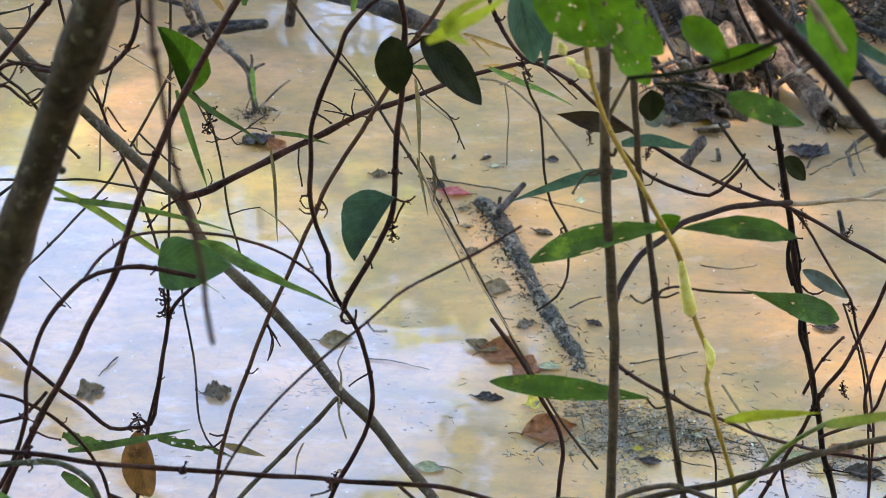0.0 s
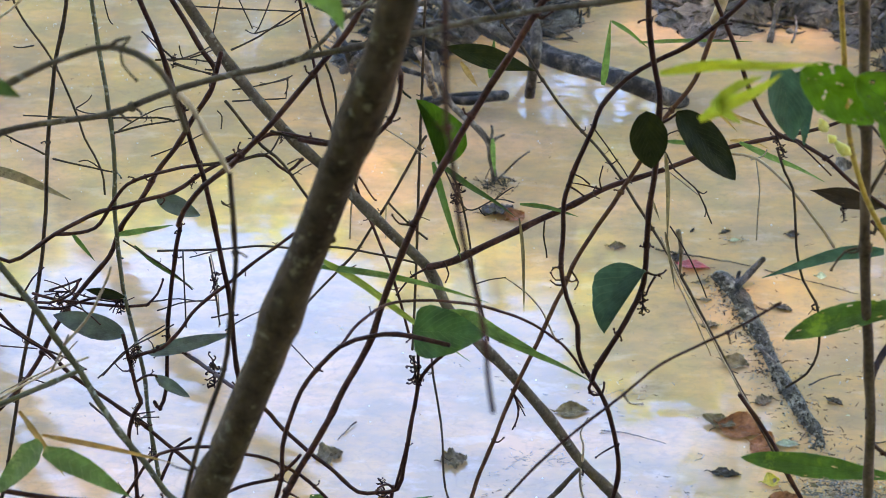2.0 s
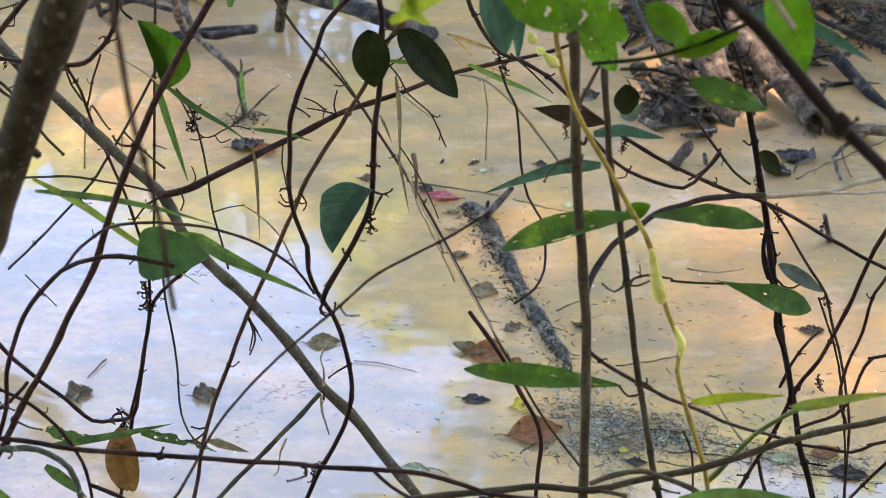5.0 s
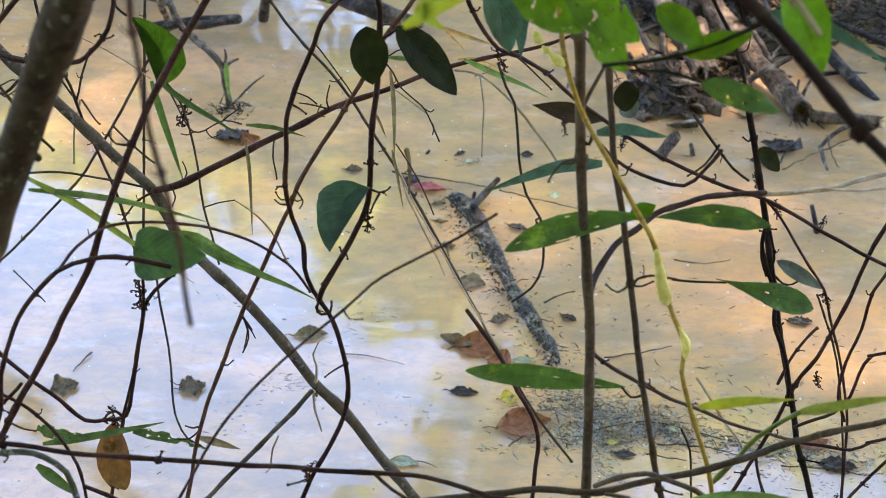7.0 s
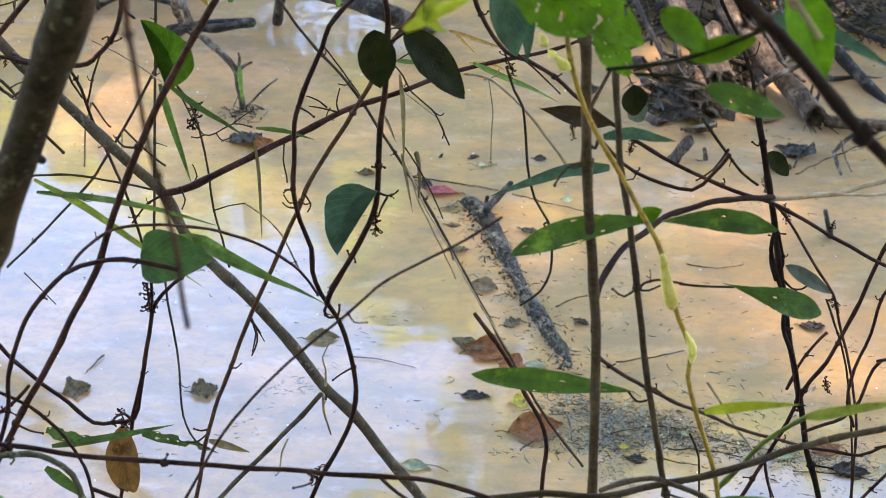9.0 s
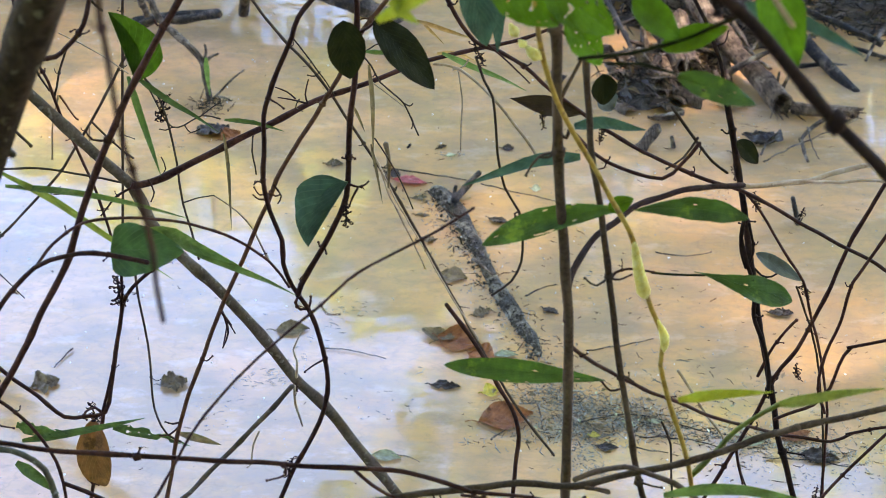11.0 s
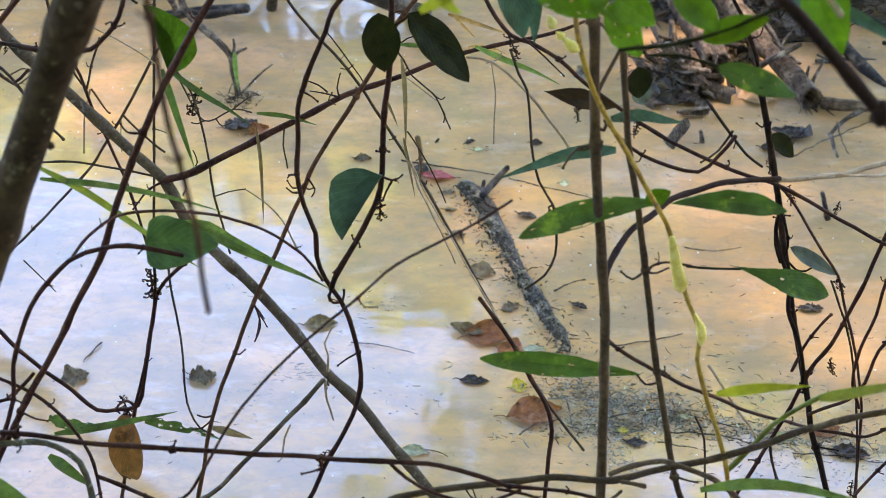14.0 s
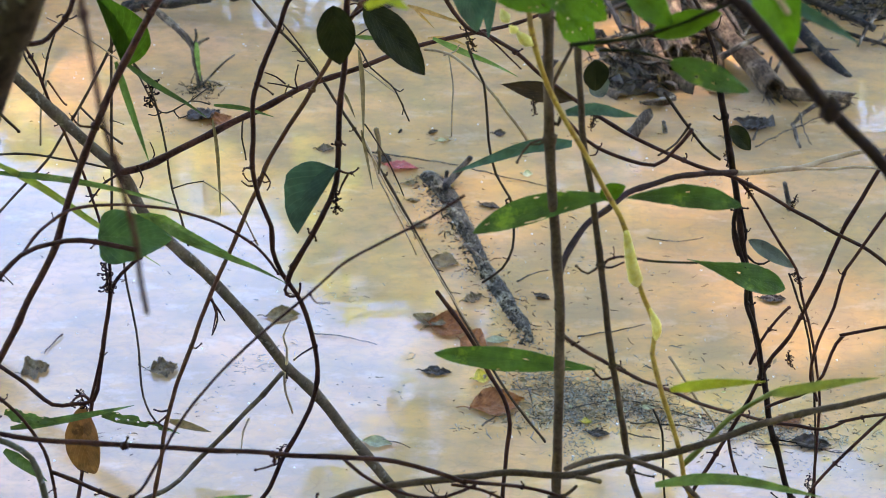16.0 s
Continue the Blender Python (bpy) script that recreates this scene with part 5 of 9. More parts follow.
v = vine("vine", BARKRED, 0.00246, 0.00288, [(0.1105, 1.3355, 3.2087), (0.0798, 1.2855, 2.5087), (-0.0125, 1.2855, 2.0087), (-0.1047, 1.2855, 1.7232), (-0.1131, 1.2855, 1.6972), (-0.1299, 1.2855, 1.6684), (-0.1494, 1.2855, 1.6366), (-0.1636, 1.2855, 1.6125), (-0.1773, 1.2855, 1.5896), (-0.1915, 1.2855, 1.5617), (-0.206, 1.2855, 1.5333), (-0.2237, 1.2855, 1.4944), (-0.2371, 1.2855, 1.4596), (-0.2512, 1.2855, 1.4187), (-0.2598, 1.2855, 1.3952), (-0.2784, 1.2855, 1.3605), (-0.2977, 1.2855, 1.3222), (-0.3147, 1.2855, 1.2886), (-0.3315, 1.2855, 1.2599), (-0.3522, 1.2855, 1.219), (-0.3738, 1.2855, 1.1739), (-0.4256, 1.2855, 1.0657), (-0.4688, 1.3055, 0.6157), (-0.4774, 1.3255, 0.1658)],
         "dark purple-brown woody vine with swollen nodes", "vine", "vines over the pond")

v = vine("vine", BARKRED, 0.00190, 0.00164, [(-0.1845, 1.2169, 1.4411), (-0.2032, 1.2169, 1.4459), (-0.2239, 1.2169, 1.4496), (-0.2452, 1.2169, 1.4465), (-0.2692, 1.2169, 1.4368), (-0.2956, 1.2169, 1.4049), (-0.3116, 1.2169, 1.3738), (-0.3201, 1.2169, 1.3422), (-0.3248, 1.2169, 1.3099), (-0.335, 1.2169, 1.2768), (-0.3522, 1.2169, 1.2429), (-0.3691, 1.2169, 1.214), (-0.4297, 1.2169, 1.1104), (-0.4803, 1.2369, 0.6494), (-0.4904, 1.2569, 0.1884)],
         "arching purple-brown vine above the pale water", "vine", "vines over the pond")
twig(v, BARKRED, 0.00127, 0.00118, [(-0.2697, 1.2255, 1.4325), (-0.2591, 1.248, 1.4388), (-0.2405, 1.2705, 1.4431), (-0.2135, 1.293, 1.4351), (-0.1814, 1.3155, 1.4196), (-0.1528, 1.338, 1.3986), (-0.1279, 1.3605, 1.3717), (-0.1068, 1.383, 1.3387), (-0.0935, 1.4055, 1.3006)])

v = vine("vine", BARKRED, 0.00084, 0.00162, [(0.0466, 0.9856, 1.6225), (0.0261, 0.9856, 1.6066), (0.0059, 0.9856, 1.5945), (-0.0145, 0.9856, 1.5823), (-0.0282, 0.9855, 1.5721), (-0.0456, 0.9855, 1.5535), (-0.0633, 0.9856, 1.5366), (-0.0849, 0.9856, 1.5153), (-0.107, 0.9856, 1.4891), (-0.1261, 0.9856, 1.4625), (-0.1401, 0.9856, 1.4352), (-0.1544, 0.9856, 1.4073), (-0.2093, 0.9855, 1.3006), (-0.2551, 1.0055, 0.7827), (-0.2642, 1.0255, 0.2648)],
         "thin dark vine shoot crossing in front of the pond", "vine", "vines over the pond")
twig(v, BARKRED, 0.00061, 0.00034, [(0.0394, 0.9856, 1.6165), (0.0343, 0.9856, 1.6177), (0.0309, 0.9856, 1.6204)])

v = vine("vine", BARKRED, 0.00183, 0.00232, [(-0.1937, 1.474, 1.2981), (-0.2215, 1.474, 1.275), (-0.2463, 1.474, 1.2475), (-0.2548, 1.474, 1.2133), (-0.2621, 1.474, 1.1753), (-0.2686, 1.474, 1.143), (-0.2758, 1.474, 1.1167), (-0.2955, 1.474, 1.1119), (-0.3142, 1.474, 1.1117), (-0.3363, 1.474, 1.1345), (-0.3583, 1.474, 1.1551), (-0.3822, 1.474, 1.1806), (-0.4004, 1.474, 1.2057), (-0.4486, 1.5426, 1.1844), (-0.5322, 1.6711, 1.1394), (-0.5595, 1.6711, 1.1442)],
         "dark double cord of vine above a hanging dry leaf", "vine", "vines over the pond")
twig(v, BARKRED, 0.00153, 0.00139, [(-0.2491, 1.474, 1.2748), (-0.2505, 1.474, 1.2382), (-0.2583, 1.474, 1.2007), (-0.2641, 1.474, 1.1689), (-0.2723, 1.474, 1.1365), (-0.278, 1.474, 1.1154)])
twig(v, BARKRED, 0.00218, 0.00224, [(-0.3218, 1.714, 0.9444), (-0.3312, 1.714, 0.9017), (-0.3398, 1.714, 0.8541), (-0.3463, 1.714, 0.8177), (-0.3677, 1.714, 0.6996), (-0.3854, 1.734, 0.362), (-0.389, 1.754, 0.0244)])
twig(v, BARKRED, 0.00161, 0.00107, [(-0.278, 1.474, 1.1154), (-0.284, 1.474, 1.1219), (-0.2906, 1.474, 1.1199), (-0.294, 1.474, 1.1165)])
leaf(v, LEAFMID, "h", (-0.2130, 1.4140, 1.4920), (-0.2310, 1.4140, 1.5550), 0.0300, 8, 0, 8, 0)
twig(v, LEAFDARK, 0.00109, 0.00090, [(-0.2352, 1.4141, 1.5564), (-0.2429, 1.4141, 1.5632), (-0.2448, 1.4141, 1.573)])
leaf(v, LEAFC, "d", (-0.216, 1.2427, 1.4369), (-0.1608, 1.2427, 1.4354), 0.0420, 10, 0, 8, 0)
leaf(v, LEAFDRY, "o", (-0.3304, 1.6969, 0.9469), (-0.3262, 1.6969, 0.8517), 0.0440, 24, 14, 38, 0)
cluster(v, (-0.2526, 1.474, 1.2535), 0.0196)
cluster(v, (-0.3298, 1.6969, 0.9546), 0.0160)

v = vine("creeper", BARKTHIN, 0.00114, 0.00099, [(-0.2408, 1.4997, 1.2771), (-0.2399, 1.4997, 1.2341), (-0.2366, 1.4997, 1.2027), (-0.2336, 1.4997, 1.1643), (-0.2338, 1.4997, 1.115), (-0.2309, 1.4997, 1.0916), (-0.2227, 1.4997, 1.0713), (-0.2094, 1.4997, 1.0625)],
         "thin grey hanging twig over the pale reflection", "creeper", "thin twigs over the pond")

v = vine("creeper", BARKTHIN, 0.00156, 0.00171, [(-0.2658, 2.1068, 2.8165), (-0.273, 2.0568, 2.1165), (-0.2948, 2.0568, 1.6165), (-0.3165, 2.0568, 1.3173), (-0.3243, 2.0568, 1.2093), (-0.331, 2.0568, 1.1188), (-0.3357, 2.0568, 1.0486), (-0.3413, 2.0568, 0.976), (-0.3471, 2.0568, 0.9096)],
         "thin upright dark twig among the vines", "creeper", "thin twigs over the pond")

v = vine("creeper", BARKTHIN, 0.00129, 0.00136, [(-0.2875, 1.9711, 1.2222), (-0.2728, 1.9711, 1.1971), (-0.2624, 1.9711, 1.1495), (-0.2578, 1.9711, 1.1122), (-0.2539, 1.9711, 1.0588), (-0.2458, 1.9711, 1.0199), (-0.2395, 1.9711, 0.9802)],
         "thin dark twig with a dried seed cluster", "creeper", "thin twigs over the pond")
twig(v, BARKTHIN, 0.00094, 0.00067, [(-0.2539, 1.9711, 1.0588), (-0.2369, 1.9711, 1.0651), (-0.2167, 1.9711, 1.0691)])
twig(v, STRAW, 0.00094, 0.00136, [(-0.2167, 1.9711, 1.0691), (-0.1907, 1.9711, 1.0477), (-0.1715, 1.9711, 1.0205), (-0.1621, 1.9711, 0.9953), (-0.1557, 1.9711, 0.981)])
cluster(v, (-0.2696, 1.9711, 1.1848), 0.0221)

v = vine("creeper", BARKRED, 0.00187, 0.00177, [(-0.5257, 2.0211, 2.857), (-0.5123, 1.9711, 2.157), (-0.4722, 1.9711, 1.657), (-0.4321, 1.9711, 1.3597), (-0.4229, 1.9711, 1.2915), (-0.4082, 1.9711, 1.2426), (-0.3975, 1.9711, 1.2177), (-0.3854, 1.9711, 1.1691), (-0.3695, 1.9711, 1.1225), (-0.3562, 1.9711, 1.0794), (-0.346, 1.9711, 1.0346), (-0.3372, 1.9711, 0.9873)],
         "dark slender stem behind the slanting branch", "creeper", "thin twigs over the pond")
twig(v, STRAW, 0.00130, 0.00106, [(-0.3874, 1.9711, 1.1997), (-0.397, 1.9711, 1.1631), (-0.4023, 1.9711, 1.1169)])
twig(v, BARKTHIN, 0.00128, 0.00130, [(-0.3712, 1.9711, 1.2641), (-0.3837, 1.9711, 1.2285), (-0.3912, 1.9711, 1.2011)])
twig(v, BARKORANGE, 0.00130, 0.00104, [(-0.3861, 1.9711, 1.1997), (-0.3719, 1.9711, 1.1744), (-0.3678, 1.9711, 1.1693)])

v = vine("creeper", BARKTHIN, 0.00174, 0.00157, [(-0.3167, 2.0568, 1.213), (-0.3256, 2.0568, 1.2004), (-0.3488, 2.0568, 1.1568), (-0.3683, 2.0568, 1.1224), (-0.3918, 2.0568, 1.0835), (-0.4117, 2.0568, 1.0518), (-0.4308, 2.0568, 1.0302), (-0.4816, 2.0568, 0.9731), (-0.529, 2.0568, 0.9247)],
         "thin brown twig slanting down behind the branch", "creeper", "thin twigs over the pond")
twig(v, BARKTHIN, 0.00136, 0.00124, [(-0.3683, 2.0568, 1.1224), (-0.3558, 2.0568, 1.1071), (-0.3335, 2.0568, 1.0824), (-0.3217, 2.0568, 1.0723)])
twig(v, STRAW, 0.00136, 0.00110, [(-0.3698, 2.0568, 1.12), (-0.3724, 2.0568, 1.0953), (-0.3735, 2.0568, 1.0719)])
twig(v, BARKTHIN, 0.00111, 0.00070, [(-0.4308, 2.0568, 1.0302), (-0.4221, 2.0568, 1.0271), (-0.4133, 2.0568, 1.0319)])
twig(v, BARKTHIN, 0.00100, 0.00072, [(-0.5085, 2.0568, 0.9165), (-0.4895, 2.0568, 0.8914), (-0.4736, 2.0568, 0.8702)])

v = vine("creeper", BARKTHIN, 0.00137, 0.00124, [(-0.5996, 1.8425, 1.165), (-0.5202, 1.8426, 1.17), (-0.4861, 1.8425, 1.1752), (-0.449, 1.8425, 1.1741), (-0.3931, 1.8425, 1.176), (-0.3442, 1.8425, 1.168), (-0.2952, 1.8425, 1.157)],
         "thin level twig crossing the branch", "creeper", "thin twigs over the pond")

v = vine("vine", BARKRED, 0.00192, 0.00161, [(-0.3033, 1.2855, 1.5784), (-0.2827, 1.2855, 1.5754), (-0.266, 1.2855, 1.5751), (-0.2512, 1.2855, 1.577), (-0.2422, 1.2855, 1.5845), (-0.2325, 1.2855, 1.596), (-0.2255, 1.2855, 1.6119), (-0.2222, 1.2855, 1.6343), (-0.2096, 1.1569, 1.7127)],
         "purple-brown vine looping round the sapling", "vine", "vines over the pond")

v = vine("dead_vine", BARKRED, 0.00125, 0.00095, [(-0.0751, 0.6156, 3.4579), (-0.0777, 0.5656, 2.7579), (-0.0853, 0.5656, 2.2579), (-0.093, 0.5656, 1.958), (-0.0935, 0.5656, 1.9385), (-0.0925, 0.5656, 1.9264), (-0.0913, 0.5656, 1.91), (-0.0893, 0.5656, 1.8909), (-0.0872, 0.5656, 1.8801), (-0.0844, 0.5656, 1.8624), (-0.0827, 0.5656, 1.8488), (-0.0821, 0.5656, 1.8349), (-0.0808, 0.5656, 1.8187)],
         "dead purple-brown stem hanging in front of the vines", "vine", "")

v = vine("shrub", STEMBROWN, 0.00296, 0.00383, [(0.0449, 1.1641, 3.2264), (0.0524, 1.1141, 2.5264), (0.075, 1.1141, 2.0264), (0.0977, 1.1141, 1.7272), (0.1018, 1.1141, 1.673), (0.1045, 1.1141, 1.6327), (0.1073, 1.1141, 1.591), (0.1106, 1.1141, 1.5479), (0.1156, 1.1141, 1.5032), (0.1204, 1.1141, 1.4569), (0.1217, 1.1141, 1.4088), (0.1235, 1.1141, 1.3589), (0.1249, 1.1141, 1.3071), (0.1283, 1.1141, 1.1872), (0.131, 1.1341, 0.7048), (0.1316, 1.1541, 0.2223)],
         "upright grey-brown shrub stem", "shrub", "")
twig(v, SEED, 0.00244, 0.00232, [(0.1188, 1.1141, 1.4568), (0.1228, 1.1462, 1.469), (0.1325, 1.1784, 1.4689), (0.1483, 1.2105, 1.4692), (0.1682, 1.2427, 1.4653), (0.1891, 1.2748, 1.4591), (0.2196, 1.3069, 1.4514), (0.2518, 1.3391, 1.4375), (0.2855, 1.3712, 1.4205)])
# far end of the arch: straw colour paints the sunlight on it
twig(v, STRAW, 0.00232, 0.00196, [(0.2845, 1.3712, 1.4205), (0.3243, 1.3998, 1.4063), (0.3592, 1.4283, 1.3953), (0.3993, 1.4569, 1.3908), (0.602, 1.6015, 1.3679), (0.7641, 1.6515, 1.6679), (0.8046, 1.7015, 2.5679)])
twig(v, STRAW, 0.00141, 0.00123, [(0.3124, 1.3883, 1.4121), (0.3409, 1.4112, 1.4027), (0.3756, 1.4341, 1.3884), (0.4058, 1.4569, 1.3785), (0.5986, 1.603, 1.3154), (0.7529, 1.653, 1.6154), (0.7915, 1.703, 2.5154)])
twig(v, BARKRED, 0.00158, 0.00141, [(0.1197, 1.1141, 1.4402), (0.1335, 1.1386, 1.4114), (0.1624, 1.1631, 1.377), (0.1925, 1.1876, 1.3442), (0.2237, 1.212, 1.3145), (0.2517, 1.2365, 1.2846), (0.2851, 1.261, 1.2582), (0.315, 1.2855, 1.2314)])
twig(v, STEMBROWN, 0.00148, 0.00111, [(0.1082, 1.1141, 1.6037), (0.112, 1.1141, 1.6016), (0.1132, 1.1141, 1.6071)])
twig(v, STEMBROWN, 0.00147, 0.00109, [(0.1055, 1.1141, 1.6265), (0.1114, 1.1141, 1.6409), (0.1179, 1.1141, 1.6552), (0.1205, 1.1141, 1.6612)])
leaf(v, LEAFRIGHT, "b", (0.1597, 1.1141, 1.5461), (0.2385, 1.1141, 1.5402), 0.0167, 7, -10, 8, 0.2, -0.04)
leaf(v, LEAFRIGHT, "b", (0.1562, 1.1141, 1.5474), (0.0584, 1.1141, 1.5189), 0.0190, 7, 10, 8, 0.45, 0.05)
leaf(v, LEAFBRIGHT, "o", (0.1429, 1.1141, 1.5473), (0.1594, 1.1141, 1.5553), 0.0129, 12, 0, 8, 0)
leaf(v, LEAFRIGHT, "b", (0.1512, 1.1398, 1.3883), (0.0345, 1.1398, 1.4022), 0.0172, 7, 8, 8, 0.2)

v = vine("shrub", STEMBROWN, 0.00197, 0.00258, [(0.0719, 1.2069, 3.2085), (0.0789, 1.1569, 2.5085), (0.1, 1.1569, 2.0085), (0.1211, 1.1569, 1.7093), (0.1251, 1.1569, 1.653), (0.1294, 1.1569, 1.6111), (0.1339, 1.1569, 1.5678), (0.1424, 1.1569, 1.5231), (0.1519, 1.1569, 1.4672), (0.1591, 1.1569, 1.4188), (0.1658, 1.1569, 1.3788), (0.1753, 1.1569, 1.3324), (0.1852, 1.1569, 1.2816), (0.2083, 1.1569, 1.1638), (0.2275, 1.1769, 0.686), (0.2314, 1.1969, 0.2082)],
         "slender upright grey-brown shrub stem", "shrub", "")
twig(v, BARKRED, 0.00105, 0.00080, [(0.154, 1.1569, 1.4649), (0.1565, 1.1569, 1.4701), (0.1656, 1.1569, 1.4731), (0.1737, 1.1569, 1.4722), (0.1838, 1.1569, 1.4704)])
twig(v, BARKRED, 0.00089, 0.00064, [(0.154, 1.1569, 1.4649), (0.1601, 1.1569, 1.4644), (0.1679, 1.1569, 1.4683)])
twig(v, BARKRED, 0.00092, 0.00083, [(0.1657, 1.1569, 1.3686), (0.1582, 1.1569, 1.3675), (0.1515, 1.1569, 1.3756)])
twig(v, LEAFDARK, 0.00107, 0.00089, [(0.2019, 1.2855, 1.39), (0.2222, 1.2855, 1.3875), (0.2446, 1.2855, 1.3872)])
leaf(v, LEAFRIGHT, "w", (0.2362, 1.2855, 1.3908), (0.317, 1.2855, 1.3628), 0.0223, 7, -6, 10, 0.2)

v = vine("climber", STEMYELLOW, 0.00154, 0.00190, [(0.0087, 1.1555, 3.229), (0.0195, 1.1055, 2.529), (0.0519, 1.1055, 2.029), (0.0843, 1.1055, 1.7308), (0.0885, 1.1055, 1.6926), (0.0933, 1.1055, 1.6651), (0.1039, 1.1055, 1.633), (0.1162, 1.1055, 1.6083), (0.1284, 1.1055, 1.5874), (0.1432, 1.1055, 1.5597), (0.1561, 1.1055, 1.5357), (0.1632, 1.1055, 1.5157), (0.1695, 1.1055, 1.4931), (0.176, 1.1055, 1.4724), (0.1857, 1.1055, 1.4481), (0.1855, 1.1055, 1.4252), (0.1922, 1.1055, 1.4009), (0.2018, 1.1055, 1.3712), (0.2112, 1.1055, 1.3408), (0.2171, 1.1055, 1.3149), (0.2438, 1.1055, 1.1979), (0.266, 1.1255, 0.7115), (0.2704, 1.1455, 0.2252)],
         "yellow climbing stem with a swollen pod-like node", "climber", "")
pod(v, STEMYELLOW, 0.00529, [(0.1608, 1.1012, 1.5273), (0.1642, 1.1012, 1.5117), (0.169, 1.1012, 1.4936), (0.1712, 1.1012, 1.4844)])
pod(v, STEMYELLOW, 0.00340, [(0.1807, 1.1012, 1.466), (0.1854, 1.1012, 1.451), (0.1855, 1.1012, 1.4401)])
pod(v, STEMYELLOW, 0.0040, [(0.0820, 1.1010, 1.6740), (0.0860, 1.1010, 1.6690), (0.0920, 1.1010, 1.6640)])
pod(v, STEMYELLOW, 0.0036, [(0.0720, 1.1010, 1.6890), (0.0740, 1.1010, 1.6850), (0.0770, 1.1010, 1.6810)])
pod(v, STEMYELLOW, 0.0030, [(0.0780, 1.1010, 1.6780), (0.0800, 1.1010, 1.6760), (0.0820, 1.1010, 1.6730)])

v = vine("vine", BARKDARK, 0.00304, 0.00288, [(0.2963, 1.5426, 1.4193), (0.3049, 1.5426, 1.3821), (0.3141, 1.5426, 1.3411), (0.3235, 1.5426, 1.2992), (0.3314, 1.5426, 1.2623), (0.339, 1.5426, 1.2247), (0.3497, 1.5426, 1.1733), (0.3593, 1.5426, 1.1338), (0.3691, 1.5426, 1.0934), (0.3799, 1.5426, 1.0451), (0.393, 1.5426, 1.0027), (0.4043, 1.5426, 0.9629), (0.4372, 1.5426, 0.8475), (0.4645, 1.5626, 0.4642), (0.47, 1.5826, 0.0809)],
         "dark vine of twisted strands standing above the water", "vine", "vines over the pond")
twig(v, BARKDARK, 0.00208, 0.00220, [(0.3211, 1.5255, 1.2971), (0.3198, 1.5255, 1.2788), (0.3275, 1.5255, 1.2542), (0.3381, 1.5255, 1.223), (0.3414, 1.5255, 1.1911), (0.3523, 1.5255, 1.1588), (0.3594, 1.5255, 1.1324), (0.3622, 1.5255, 1.1056)])
twig(v, BARKDARK, 0.00177, 0.00146, [(0.2935, 1.5426, 1.4221), (0.2883, 1.5426, 1.4501), (0.2753, 1.5426, 1.483), (0.2576, 1.5426, 1.5153), (0.2451, 1.5426, 1.5469), (0.1351, 1.5426, 1.826), (0.025, 1.5426, 2.326), (-0.0117, 1.5926, 3.026)])
cluster(v, (0.3115, 1.5426, 1.3411), 0.0124)
cluster(v, (0.3704, 1.5426, 1.0968), 0.0167)
cluster(v, (0.333, 1.5426, 1.3083), 0.0115)
leaf(v, LEAFDARK, "o", (0.3076, 1.5255, 1.3809), (0.3279, 1.5255, 1.3567), 0.0183, 10, 0, 8, 0)

v = vine("vine", BARKRED, 0.00193, 0.00181, [(-0.1996, 1.4314, 3.0649), (-0.167, 1.3814, 2.3649), (-0.069, 1.4192, 1.8649), (0.0289, 1.4569, 1.5839), (0.0437, 1.4626, 1.5414), (0.066, 1.4683, 1.5043), (0.0832, 1.474, 1.4944), (0.1082, 1.4797, 1.4764), (0.134, 1.4855, 1.4495), (0.1601, 1.4912, 1.4271), (0.1814, 1.4969, 1.4081), (0.2082, 1.5026, 1.3883), (0.2406, 1.5083, 1.3677), (0.2786, 1.514, 1.3474), (0.3115, 1.5197, 1.3327), (0.3455, 1.5255, 1.3124), (0.3749, 1.5312, 1.2911), (0.4149, 1.5369, 1.2647), (0.4463, 1.5426, 1.2447), (0.6544, 1.5805, 1.1115), (0.8209, 1.6305, 1.4115), (0.8625, 1.6805, 2.3115)],
         "long dark vine arching across to the shrubs", "vine", "vines over the pond")
twig(v, BARKRED, 0.00094, 0.00067, [(0.075, 1.4569, 1.5082), (0.0945, 1.4569, 1.4901), (0.1119, 1.4569, 1.4718)])
cluster(v, (0.0682, 1.4569, 1.4993), 0.0142)
cluster(v, (0.1759, 1.4569, 1.4254), 0.0116)
leaf(v, LEAFBROWN, "l", (0.1557, 1.4398, 1.4505), (0.0946, 1.4398, 1.4659), 0.0171, 10, 6, 8, 0.3)

v = vine("vine", BARKRED, 0.00155, 0.00165, [(0.139, 1.3712, 1.4742), (0.1608, 1.3712, 1.4511), (0.1824, 1.3712, 1.4376), (0.2177, 1.3712, 1.4274), (0.2328, 1.3712, 1.4412), (0.2458, 1.3712, 1.4602)],
         "thin purple tendril vine drooping in a shallow bow", "vine", "vines over the pond")

v = vine("creeper", BARKRED, 0.00136, 0.00138, [(0.3246, 1.5426, 1.3143), (0.3334, 1.5426, 1.3053), (0.3523, 1.5426, 1.2749), (0.3717, 1.5426, 1.244), (0.3879, 1.5426, 1.2188), (0.3971, 1.5426, 1.1868), (0.4099, 1.5426, 1.1476), (0.4202, 1.5426, 1.1075), (0.4285, 1.5426, 1.0664), (0.432, 1.5426, 1.0102), (0.4349, 1.5426, 0.9669), (0.4431, 1.5426, 0.8472), (0.4499, 1.5626, 0.4641), (0.4512, 1.5826, 0.0809)],
         "thin dark hanging stem with small seeds", "creeper", "thin twigs over the pond")
twig(v, BARKDARK, 0.00107, 0.00086, [(0.3396, 1.5426, 1.2342), (0.3469, 1.5426, 1.2261), (0.3566, 1.5426, 1.2249), (0.3674, 1.5426, 1.2345)])
